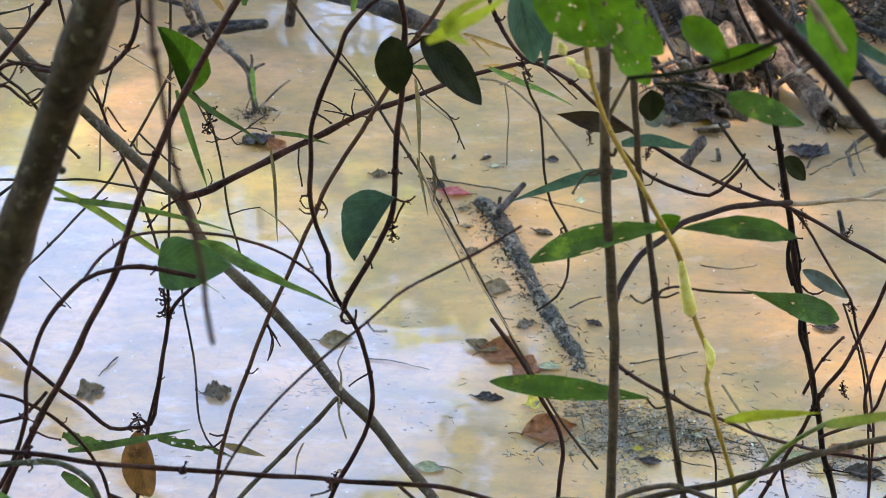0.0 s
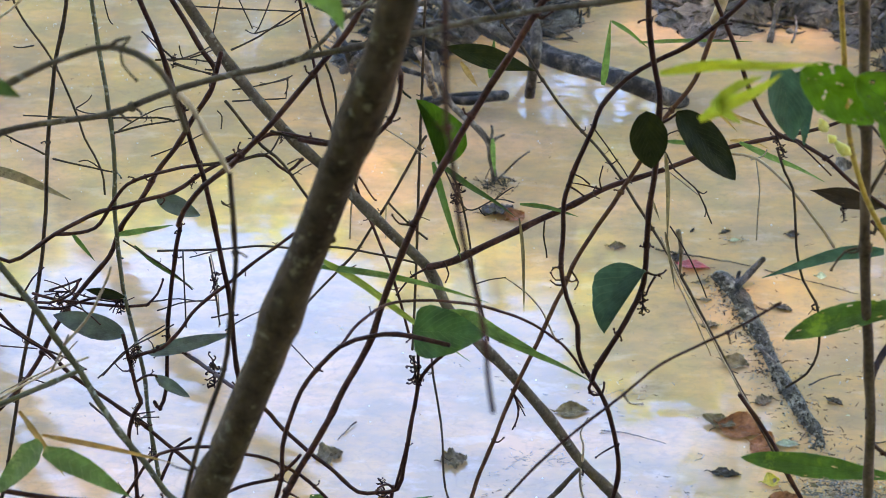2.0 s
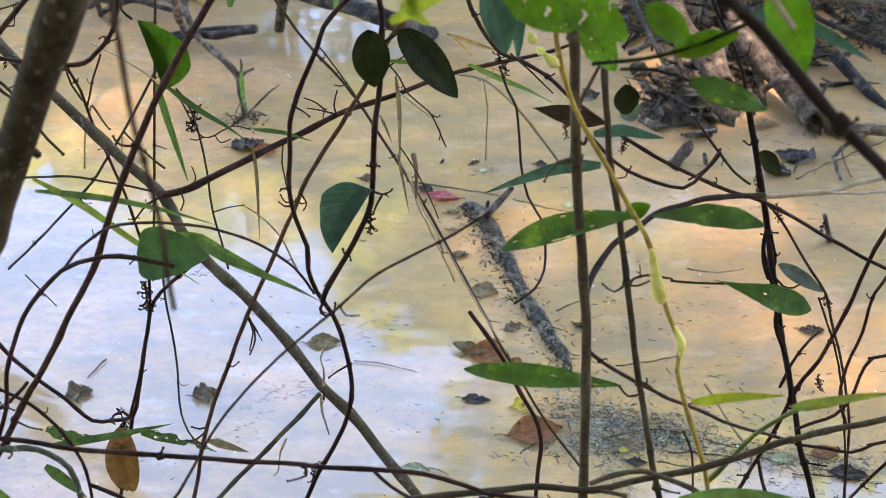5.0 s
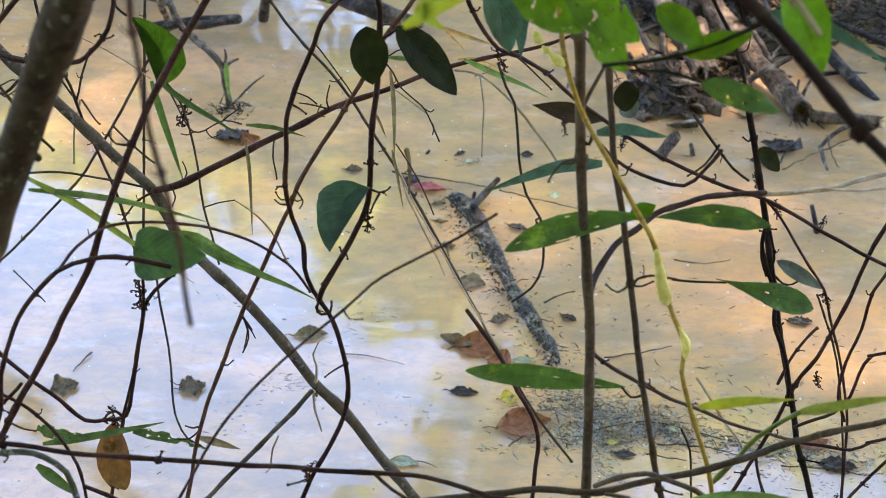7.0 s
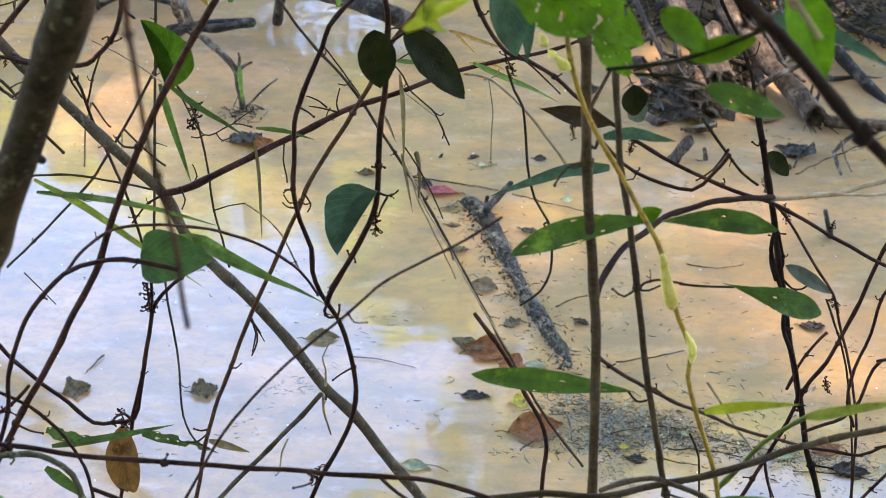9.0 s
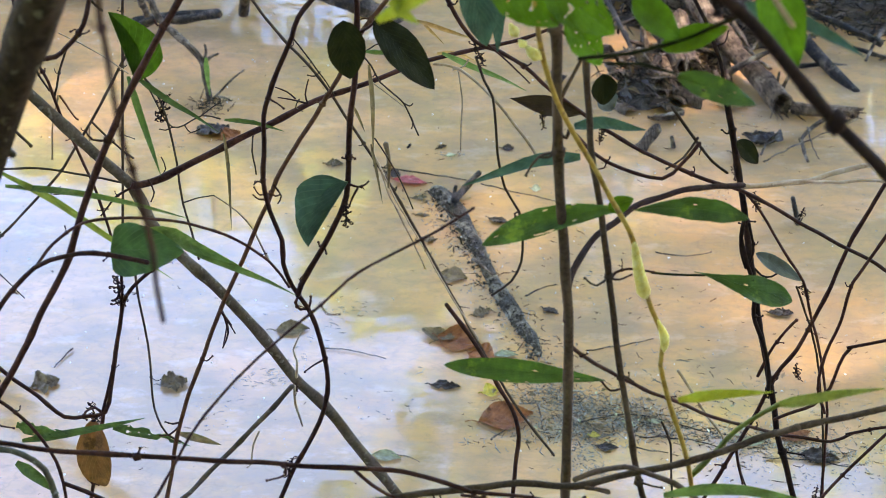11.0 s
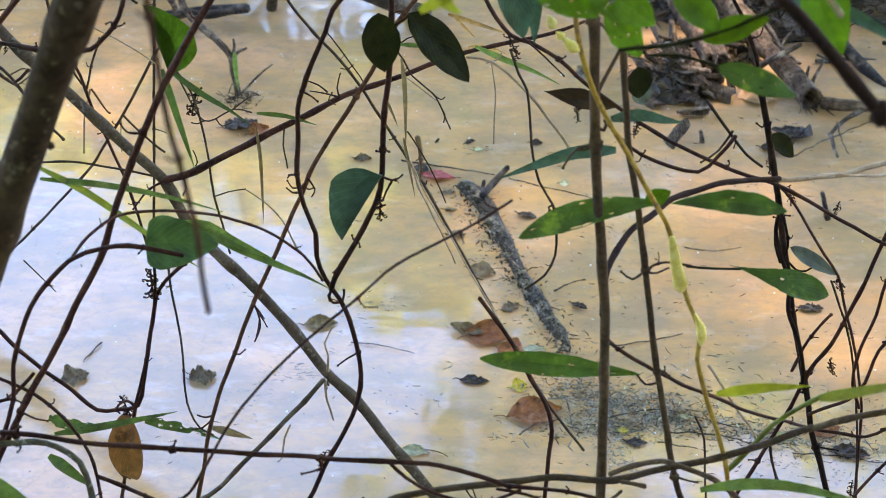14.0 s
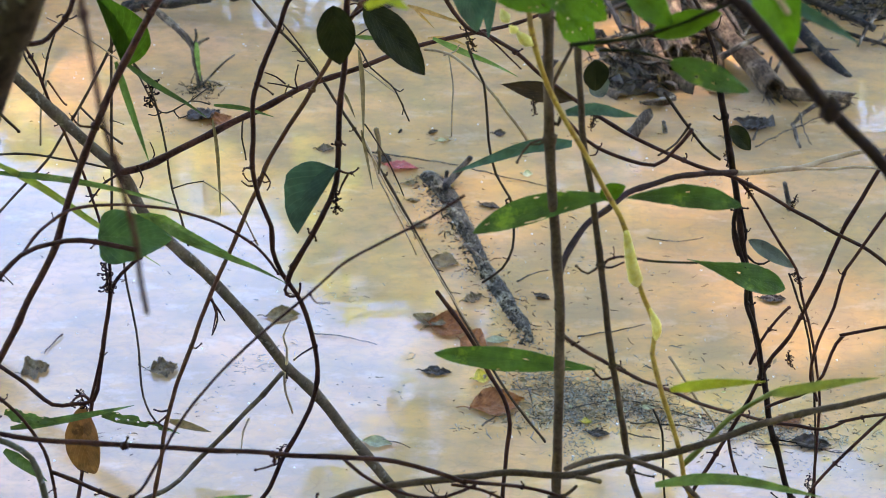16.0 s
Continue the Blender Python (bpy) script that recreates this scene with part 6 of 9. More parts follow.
leaf(v, LEAFGREY, "o", (0.3389, 1.5426, 1.2512), (0.3862, 1.5426, 1.2201), 0.0160, 12, 0, 8, 0)
cluster(v, (0.3909, 1.5426, 1.2074), 0.0119)

v = vine("dead_branch", BARKDARK, 0.00291, 0.00311, [(-0.3268, 0.8213, 3.3107), (-0.2626, 0.7713, 2.6107), (-0.0702, 0.7713, 2.1107), (0.1222, 0.7713, 1.8805), (0.1441, 0.7713, 1.8543), (0.1578, 0.7713, 1.8409), (0.1721, 0.7713, 1.8245), (0.1866, 0.7713, 1.8078), (0.2008, 0.7713, 1.7913), (0.2221, 0.7713, 1.7704), (0.4005, 0.7713, 1.5952), (0.5432, 0.8213, 1.8952), (0.5788, 0.8713, 2.7952)],
         "dark shaded branch in front of the vines", "branch", "")
twig(v, BARKDARK, 0.00147, 0.00099, [(-0.1479, 0.8213, 3.3423), (-0.1077, 0.7713, 2.6423), (0.0127, 0.7713, 2.1423), (0.1331, 0.7713, 1.8675), (0.1377, 0.7713, 1.8569), (0.1434, 0.7713, 1.8489)])
leaf(v, LEAFBRIGHT, "o", (0.178, 0.857, 1.8281), (0.2002, 0.857, 1.7768), 0.0272, 12, 0, 8, 0)
leaf(v, LEAFBRIGHT, "o", (0.1264, 0.9427, 1.7758), (0.154, 0.9427, 1.7528), 0.0199, 12, 0, 8, 0)
leaf(v, LEAFBRIGHT, "o", (0.1437, 0.9427, 1.7476), (0.1801, 0.9427, 1.76), 0.0153, 12, 0, 8, 0)
leaf(v, LEAFRIGHT, "o", (0.1543, 0.9427, 1.7307), (0.1993, 0.9427, 1.7131), 0.0160, 7, 0, 8, 0.3)
twig(v, LEAFDARK, 0.00123, 0.00120, [(0.0998, 0.9427, 1.7405), (0.1271, 0.9427, 1.7441), (0.1541, 0.9427, 1.7518), (0.1775, 0.9427, 1.7627), (0.1974, 0.9427, 1.7747), (0.208, 0.9427, 1.7879)])
twig(v, LEAFDARK, 0.00092, 0.00092, [(0.1153, 0.9427, 1.7379), (0.1338, 0.9427, 1.7374), (0.1542, 0.9427, 1.7314)])

v = vine("dry_grass", STRAW, 0.00108, 0.00111, [(-0.1527, 0.7356, 3.3847), (-0.1114, 0.6856, 2.6847), (0.0124, 0.6856, 2.1847), (0.1361, 0.6856, 1.9114), (0.1403, 0.6856, 1.9021), (0.1494, 0.6856, 1.8892), (0.1572, 0.6856, 1.8784)],
         "pale dry straw in front of the vines", "grass", "")

v = vine("vine", BARKTHIN, 0.00114, 0.00112, [(0.0659, 1.4569, 1.4962), (0.0737, 1.4569, 1.4741), (0.0813, 1.4569, 1.4581), (0.0846, 1.4569, 1.4311), (0.087, 1.4569, 1.4036), (0.0941, 1.4569, 1.37), (0.1073, 1.4569, 1.3462), (0.1114, 1.4569, 1.3184), (0.1109, 1.4569, 1.2948), (0.1026, 1.4569, 1.2738), (0.0853, 1.4569, 1.2586)],
         "thin dark tendril curling above the log", "vine", "vines over the pond")
twig(v, BARKTHIN, 0.00099, 0.00075, [(0.1073, 1.4569, 1.3462), (0.1034, 1.4569, 1.3438), (0.1066, 1.4569, 1.3392), (0.1094, 1.4569, 1.3427)])

v = vine("dry_grass", STRAW, 0.00138, 0.00164, [(0.034, 1.6283, 1.4062), (0.058, 1.6283, 1.4017), (0.0881, 1.6283, 1.374), (0.1163, 1.6283, 1.3374), (0.1348, 1.6283, 1.3092)],
         "thin dry grass stalk", "grass", "")
twig(v, STRAW, 0.00074, 0.00065, [(0.0569, 1.6283, 1.4016), (0.0614, 1.6283, 1.3708), (0.061, 1.6283, 1.3405), (0.0611, 1.6283, 1.3147)])

v = vine("dry_grass", BARKTHIN, 0.00198, 0.00212, [(-0.5759, 2.4496, 2.6307), (-0.5254, 2.3996, 1.9307), (-0.374, 2.3996, 1.4307), (-0.2225, 2.3996, 1.1717), (-0.2024, 2.3996, 1.1372), (-0.164, 2.3996, 1.0788), (-0.1145, 2.3996, 1.0207), (-0.068, 2.3996, 0.9417), (-0.0362, 2.3996, 0.8877), (0.0045, 2.3996, 0.812), (0.0381, 2.3996, 0.7398), (0.0813, 2.3996, 0.6518), (0.1259, 2.3996, 0.5589), (0.1811, 2.3996, 0.4521), (0.2439, 2.3996, 0.3569)],
         "long thin grass stalk slanting across the log", "grass", "")
twig(v, STRAW, 0.00144, 0.00136, [(-0.0361, 2.391, 0.9015), (-0.0037, 2.391, 0.8234), (0.0296, 2.391, 0.7574), (0.0724, 2.391, 0.6701), (0.1208, 2.391, 0.58)])
twig(v, STRAW, 0.00193, 0.00116, [(-0.0282, 2.3996, 0.8786), (-0.0118, 2.3996, 0.8231), (0.0131, 2.3996, 0.7665), (0.0403, 2.3996, 0.7009)])

v = vine("dry_grass", DRYGRASS, 0.00314, 0.00127, [(-0.0145, 1.8854, 1.1844), (-0.0106, 1.8854, 1.1687), (-0.0093, 1.8854, 1.1471), (-0.0105, 1.8854, 1.1281)],
         "flat dead brown grass blade standing upright", "grass", "")

v = vine("vine", BARKRED, 0.00204, 0.00218, [(0.0447, 1.4569, 1.2491), (0.066, 1.4569, 1.2154), (0.0797, 1.4569, 1.1905), (0.0937, 1.4569, 1.1588), (0.1078, 1.4569, 1.1317), (0.1149, 1.4569, 1.1001), (0.1129, 1.4569, 1.0665), (0.1116, 1.4569, 1.0289), (0.1075, 1.4569, 0.9089), (0.1041, 1.4769, 0.5091), (0.1034, 1.4969, 0.1092)],
         "dark drooping vine above the brown leaf", "vine", "vines over the pond")
blade(DRYGRASS, 0.0050, [(-0.0285, 1.714, 1.3639), (-0.0251, 1.714, 1.3264), (-0.0245, 1.714, 1.2622)], "dry grass blade hanging among vines")
blade(DRYGRASS, 0.0040, [(-0.1751, 1.714, 1.2868), (-0.172, 1.714, 1.2478), (-0.1719, 1.714, 1.174)], "dark dry grass blade")
blade(DRYGRASS, 0.0034, [(-0.0449, 1.714, 1.3199), (-0.0382, 1.714, 1.3041), (-0.0325, 1.714, 1.2881)], "short dry grass blade")
blade(DRYGRASS, 0.0034, [(-0.0268, 1.714, 1.2752), (-0.0211, 1.714, 1.2425), (-0.0152, 1.714, 1.2059)], "dry hanging grass tip")
blade(GRASS, 0.0060, [(-0.3195, 1.3712, 1.4193), (-0.2804, 1.3712, 1.4154), (-0.2437, 1.3712, 1.4093), (-0.207, 1.3712, 1.4), (-0.1712, 1.3712, 1.3884)], "pale green grass blade lying across the branch")
blade(GRASSY, 0.0065, [(-0.3206, 1.3712, 1.431), (-0.2812, 1.3712, 1.4058), (-0.2417, 1.3712, 1.3725), (-0.208, 1.3712, 1.3451), (-0.1884, 1.3712, 1.3295)], "yellow-green grass blade slanting over a leaf")
blade(GRASS, 0.0075, [(-0.1943, 1.3712, 1.3773), (-0.1671, 1.3712, 1.3566), (-0.1346, 1.3712, 1.3401), (-0.1064, 1.3712, 1.3263), (-0.0847, 1.3712, 1.3129)], "long green leaf blade trailing to a vine node")
blade(GRASS, 0.0122, [(-0.2061, 1.3712, 1.3772), (-0.1851, 1.3712, 1.373), (-0.1669, 1.3712, 1.361), (-0.1321, 1.3712, 1.343)], "green folded leaf blade behind a broad leaf")
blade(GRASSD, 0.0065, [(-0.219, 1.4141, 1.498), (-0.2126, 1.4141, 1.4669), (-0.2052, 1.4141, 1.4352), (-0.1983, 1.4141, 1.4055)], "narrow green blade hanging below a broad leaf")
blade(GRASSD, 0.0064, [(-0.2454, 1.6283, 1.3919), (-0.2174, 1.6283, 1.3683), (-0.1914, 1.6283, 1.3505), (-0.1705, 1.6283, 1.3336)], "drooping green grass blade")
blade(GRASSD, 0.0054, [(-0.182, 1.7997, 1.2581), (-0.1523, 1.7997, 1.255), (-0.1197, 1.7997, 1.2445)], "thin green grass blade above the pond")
blade(GRASS, 0.0067, [(0.0439, 1.714, 1.3769), (0.0749, 1.714, 1.3617), (0.1033, 1.714, 1.3495), (0.1291, 1.714, 1.3353)], "green grass blade above the log")
blade(LEAFTEAL, 0.0112, [(0.1403, 1.2855, 1.4938), (0.1102, 1.2855, 1.4915), (0.0868, 1.2855, 1.4834), (0.0505, 1.2855, 1.4682)], "blue-green narrow leaf above the log")
blade(LEAFTEAL, 0.0096, [(0.1257, 1.1998, 1.5648), (0.1454, 1.1998, 1.5681), (0.1615, 1.1998, 1.5646), (0.1768, 1.1998, 1.5621)], "blue-green narrow leaf beside the yellow stem")
leaf(v, LEAFTEAL, "o", (0.0471, 1.1569, 1.7027), (0.0598, 1.1569, 1.6475), 0.0264, 14, 0, 8, 0)
blade(LEAFTEAL, 0.0130, [(0.0642, 1.1998, 1.6783), (0.069, 1.1998, 1.6492), (0.0699, 1.1998, 1.6228)], "blue-green leaf seen edge-on")
leaf(v, LEAFBRIGHT, "o", (0.0475, 0.9427, 1.7914), (0.088, 0.9427, 1.7606), 0.0299, 10, 0, 8, 1)
leaf(v, LEAFBRIGHT, "o", (0.0762, 0.9427, 1.7868), (0.1187, 0.9427, 1.7558), 0.0285, 10, 0, 8, 1)
leaf(v, LEAFBRIGHT, "o", (0.0964, 0.9856, 1.7476), (0.1173, 0.9856, 1.7162), 0.0222, 10, 0, 8, 1)
blade(LEAFLIME, 0.0065, [(-0.0074, 0.7713, 1.8409), (0.0061, 0.7713, 1.8491), (0.0184, 0.7713, 1.8559), (0.028, 0.7713, 1.864)], "lime-green leaf in front of the vines, backlight in its colour")
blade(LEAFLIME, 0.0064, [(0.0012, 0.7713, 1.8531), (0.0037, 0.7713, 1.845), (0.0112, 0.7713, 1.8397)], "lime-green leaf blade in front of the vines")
leaf(v, LEAFDARK, "o", (0.1734, 1.4569, 1.4803), (0.1762, 1.4569, 1.4509), 0.0250, 16, 0, 6, 0)
leaf(v, LEAFGREY, "o", (0.1765, 1.474, 1.4557), (0.185, 1.474, 1.4367), 0.0210, 10, 0, 6, 0)
blade(AUTUMN, 0.0064, [(0.0237, 2.2282, 1.1775), (0.067, 2.2282, 1.1622), (0.0997, 2.2282, 1.1506)], "orange dry grass blade over the water")
blade(AUTUMN, 0.0058, [(0.0496, 2.2282, 1.1319), (0.0749, 2.2282, 1.1321), (0.1005, 2.2282, 1.1211)], "orange dry leaf blade")
blade(AUTUMN, 0.0072, [(-0.251, 1.8854, 1.3846), (-0.2416, 1.8854, 1.3685), (-0.2333, 1.8854, 1.3555)], "orange dead leaf strip caught on a vine")
blade(GRASSD, 0.0131, [(-0.2915, 2.571, 1.0626), (-0.2886, 2.571, 1.0891), (-0.2853, 2.571, 1.1242)], "green grass blade standing in the pond")

v = vine("vine", BARKRED, 0.00255, 0.00180, [(-0.8144, 1.1713, 2.6318), (-0.7651, 1.1213, 1.7318), (-0.5679, 1.0713, 1.4318), (-0.3214, 1.0713, 1.3902), (-0.2985, 1.0713, 1.3863), (-0.2754, 1.0713, 1.3839), (-0.2407, 1.0713, 1.3785), (-0.2097, 1.0713, 1.3741), (-0.1628, 1.0713, 1.3712), (-0.0962, 1.0713, 1.3668), (-0.0647, 1.0713, 1.3634), (-0.0252, 1.0713, 1.3614), (0.0064, 1.0713, 1.3579), (0.0343, 1.0713, 1.3489), (0.0564, 1.0713, 1.3393)],
         "dark level vine crossing low over the bank", "vine", "vines over the pond")
twig(v, BARKRED, 0.00160, 0.00121, [(0.0544, 1.0713, 1.3404), (0.0784, 1.0713, 1.3378), (0.1132, 1.0713, 1.3307), (0.1353, 1.0713, 1.3215)])
twig(v, BARKRED, 0.00135, 0.00120, [(-0.0292, 1.0713, 1.3604), (-0.0174, 1.0713, 1.3469), (0.0026, 1.0713, 1.3338), (0.0227, 1.0713, 1.3266), (0.0427, 1.0713, 1.3266), (0.0625, 1.0713, 1.3368)])
twig(v, BARKRED, 0.00120, 0.00101, [(0.0465, 1.0713, 1.3378), (0.0666, 1.0713, 1.3328), (0.0809, 1.0713, 1.3256), (0.0914, 1.0713, 1.3138), (0.1711, 1.0713, 1.2241), (0.2375, 1.0913, 0.7303), (0.2507, 1.1113, 0.2365)])

v = vine("dead_branch", STEMBROWN, 0.00202, 0.00253, [(-0.2796, 1.0969, 0.2412), (-0.2608, 1.0769, 0.7599), (-0.1666, 1.0569, 1.2785), (-0.0536, 1.0713, 1.3164), (-0.0255, 1.0748, 1.3258), (-0.0054, 1.0784, 1.3286), (0.0268, 1.082, 1.3324), (0.0552, 1.0855, 1.3321), (0.0876, 1.0891, 1.3339), (0.1206, 1.0927, 1.328), (0.1372, 1.0962, 1.3273), (0.1577, 1.0998, 1.3312), (0.1984, 1.1034, 1.3382), (0.2387, 1.107, 1.3497), (0.259, 1.1105, 1.3562), (0.2756, 1.1141, 1.3596)],
         "brown branch sweeping low over the bank", "branch", "")
twig(v, STEMBROWN, 0.00245, 0.00244, [(0.2677, 1.1141, 1.3566), (0.2737, 1.1141, 1.3586), (0.2835, 1.1141, 1.3622), (0.2912, 1.1141, 1.3657)])
twig(v, STEMBROWN, 0.00244, 0.00202, [(0.2893, 1.1141, 1.3647), (0.307, 1.1141, 1.3697), (0.326, 1.1141, 1.3738), (0.3541, 1.1141, 1.3823), (0.5934, 1.1141, 1.4548), (0.7848, 1.1641, 1.7548), (0.8326, 1.2141, 2.6548)])
twig(v, STEMBROWN, 0.00199, 0.00161, [(0.1257, 1.0713, 1.351), (0.1412, 1.0713, 1.359), (0.1608, 1.0713, 1.362), (0.173, 1.0713, 1.358), (0.1977, 1.0713, 1.347), (0.2149, 1.0713, 1.3328), (0.2284, 1.0713, 1.3164), (0.3048, 1.0713, 1.2239), (0.3685, 1.0913, 0.7302), (0.3812, 1.1113, 0.2365)])
twig(v, STEMBROWN, 0.00160, 0.00160, [(0.1341, 1.0713, 1.3439), (0.1421, 1.0713, 1.3429), (0.1511, 1.0713, 1.3404)])
twig(v, STEMBROWN, 0.00145, 0.00120, [(0.115, 1.0713, 1.3256), (0.127, 1.0713, 1.3277), (0.1345, 1.0713, 1.3358)])
twig(v, BARKRED, 0.00108, 0.00090, [(-0.0606, 1.137, 0.228), (-0.0598, 1.117, 0.6991), (-0.0557, 1.097, 1.1702), (-0.0507, 1.097, 1.2901), (-0.0501, 1.097, 1.3059), (-0.0492, 1.097, 1.3085)])

v = vine("vine", BARKGREENISH, 0.00246, 0.00231, [(-0.8282, 1.2141, 2.5106), (-0.7786, 1.1641, 1.6106), (-0.5801, 1.1141, 1.3106), (-0.332, 1.1141, 1.3414), (-0.3113, 1.1141, 1.344), (-0.2867, 1.1141, 1.346), (-0.2709, 1.1141, 1.341), (-0.2559, 1.1141, 1.3276), (-0.2499, 1.1141, 1.3026), (-0.2473, 1.1141, 1.276), (-0.2354, 1.1141, 1.1566), (-0.2255, 1.1341, 0.6895), (-0.2235, 1.1541, 0.2223)],
         "grey-green vine curving down to the bank", "vine", "vines over the pond")

v = vine("vine", BARKRED, 0.00141, 0.00145, [(-0.6131, 1.3255, 0.1658), (-0.6019, 1.3055, 0.6521), (-0.5458, 1.2855, 1.1384), (-0.4785, 1.2855, 1.2378), (-0.4546, 1.2855, 1.2732), (-0.4335, 1.2855, 1.2857), (-0.3988, 1.2855, 1.2907), (-0.3726, 1.2855, 1.2848), (-0.3507, 1.2855, 1.28), (-0.3248, 1.2855, 1.2648), (-0.3039, 1.2855, 1.2418), (-0.2879, 1.2855, 1.2127), (-0.2811, 1.2855, 1.1829), (-0.279, 1.2855, 1.1416), (-0.2728, 1.2855, 1.0217), (-0.2676, 1.3055, 0.5937), (-0.2665, 1.3255, 0.1658)],
         "thin dark vine curving downwards", "vine", "vines over the pond")
twig(v, BARKRED, 0.00191, 0.00194, [(-0.2804, 1.2855, 1.1805), (-0.2539, 1.2855, 1.166), (-0.2309, 1.2855, 1.1539), (-0.2078, 1.2855, 1.1403), (-0.1042, 1.2855, 1.0798), (-0.0179, 1.3055, 0.6228), (-0.0006, 1.3255, 0.1658)])

v = vine("vine", BARKRED, 0.00168, 0.00157, [(-0.8466, 1.3855, 2.3828), (-0.7987, 1.3355, 1.4828), (-0.6071, 1.2855, 1.1828), (-0.3676, 1.2855, 1.2544), (-0.3484, 1.2855, 1.2602), (-0.333, 1.2855, 1.2744), (-0.3235, 1.2855, 1.2857)],
         "short dark vine stub", "vine", "vines over the pond")

v = vine("climber", GRASSY, 0.00207, 0.00161, [(0.2168, 1.1141, 1.3211), (0.2287, 1.1141, 1.3366), (0.2468, 1.1141, 1.3621), (0.2654, 1.1141, 1.3787), (0.2813, 1.1141, 1.3887)],
         "green side shoot of the yellow climber", "climber", "")

v = vine("vine", BARKRED, 0.00210, 0.00209, [(0.6146, 1.6426, 2.7321), (0.5972, 1.5926, 1.8321), (0.5275, 1.5426, 1.5321), (0.4405, 1.5426, 1.2978), (0.428, 1.5426, 1.2641), (0.4141, 1.5426, 1.2126), (0.4024, 1.5426, 1.1753), (0.3899, 1.5426, 1.1411), (0.3713, 1.5426, 1.109), (0.3589, 1.5426, 1.068), (0.3363, 1.5426, 1.0105), (0.3128, 1.5426, 0.9526), (0.3036, 1.5426, 0.9245), (0.2663, 1.5426, 0.8104), (0.2351, 1.5626, 0.4457), (0.2289, 1.5826, 0.0809)],
         "dark leaning vine at the shrub tangle", "vine", "vines over the pond")
twig(v, BARKRED, 0.00166, 0.00141, [(0.3547, 1.5426, 1.109), (0.363, 1.5426, 1.1358), (0.3766, 1.5426, 1.1622), (0.386, 1.5426, 1.1752)])
twig(v, BARKRED, 0.00170, 0.00115, [(0.3423, 1.5426, 1.019), (0.3461, 1.5426, 0.9976), (0.3522, 1.5426, 0.976)])

v = vine("vine", BARKRED, 0.00155, 0.00164, [(0.6497, 1.5998, 2.7045), (0.6287, 1.5497, 1.8045), (0.5445, 1.4997, 1.5045), (0.4392, 1.4997, 1.2778), (0.4222, 1.4997, 1.241), (0.4175, 1.4997, 1.2035), (0.4102, 1.4997, 1.1767), (0.4053, 1.4997, 1.1508), (0.4046, 1.4997, 1.1246), (0.4146, 1.4997, 1.0959)],
         "thin dark curved vine at the shrub tangle", "vine", "vines over the pond")

v = vine("vine", BARKTHIN, 0.00108, 0.00116, [(0.3817, 1.5426, 1.2138), (0.3969, 1.5426, 1.1753), (0.4098, 1.5426, 1.1358), (0.4229, 1.5426, 1.0681), (0.4319, 1.5426, 0.9977), (0.4357, 1.5426, 0.9319), (0.4427, 1.5426, 0.8121), (0.4485, 1.5626, 0.4465), (0.4496, 1.5826, 0.0809)],
         "thin upright twig at the shrub tangle", "vine", "vines over the pond")

v = vine("vine", BARKRED, 0.00155, 0.00159, [(0.9186, 1.5569, 2.4786), (0.8707, 1.5069, 1.5786), (0.6791, 1.4569, 1.2786), (0.4395, 1.4569, 1.207), (0.4186, 1.4569, 1.2007), (0.409, 1.4569, 1.1818), (0.4043, 1.4569, 1.1563), (0.3908, 1.4569, 1.1369), (0.3757, 1.4569, 1.1297), (0.3556, 1.4569, 1.1199)],
         "dark looping vine at the shrub tangle", "vine", "vines over the pond")
twig(v, BARKRED, 0.00160, 0.00138, [(0.3574, 1.4569, 1.1028), (0.3846, 1.4569, 1.0988), (0.412, 1.4569, 1.0935), (0.4311, 1.4569, 1.1028), (0.4476, 1.4569, 1.1075), (0.6883, 1.4569, 1.1752), (0.8808, 1.5069, 1.4752), (0.9289, 1.5569, 2.3752)])

v = vine("vine", BARKRED, 0.00151, 0.00155, [(0.7165, 1.4712, 2.5519), (0.6872, 1.4212, 1.6519), (0.5701, 1.3712, 1.3519), (0.4238, 1.3712, 1.1492), (0.4101, 1.3712, 1.1302), (0.3895, 1.3712, 1.098), (0.3776, 1.3712, 1.0684), (0.3325, 1.3712, 0.9572), (0.2949, 1.3912, 0.5474), (0.2874, 1.4112, 0.1375)],
         "dark slanting vine low at the shrub tangle", "vine", "vines over the pond")
cluster(v, (0.3817, 1.3712, 1.0993), 0.0102)
cluster(v, (0.3929, 1.5426, 1.1144), 0.0122)

# sunlight on this stick is put into its pale straw colour
v = vine("creeper", STRAW, 0.00223, 0.00180, [(0.3962, 2.2282, 0.6381), (0.4174, 2.2282, 0.6039), (0.441, 2.2282, 0.5642), (0.469, 2.2282, 0.524), (0.4758, 2.2282, 0.5036)],
         "sunlit pinkish stick poking out of the debris", "creeper", "thin twigs over the pond")
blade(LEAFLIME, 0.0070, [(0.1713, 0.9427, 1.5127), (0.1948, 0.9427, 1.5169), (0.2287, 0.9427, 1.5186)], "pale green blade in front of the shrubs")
blade(GRASSY, 0.0075, [(0.2331, 0.9427, 1.5094), (0.2498, 0.9427, 1.5128), (0.2724, 0.9427, 1.5178), (0.2965, 0.9427, 1.5212)], "pale green blade in front of the shrubs")
blade(GRASS, 0.0085, [(0.1826, 1.0284, 1.371), (0.2091, 1.0284, 1.3759), (0.2399, 1.0284, 1.3749), (0.2676, 1.0284, 1.3681), (0.2974, 1.0284, 1.3602)], "green grass blade arching low")
blade(GRASS, 0.0153, [(-0.313, 1.0284, 1.3877), (-0.2922, 1.0284, 1.3709), (-0.2657, 1.0284, 1.3503)], "broad green blade low over the bank")
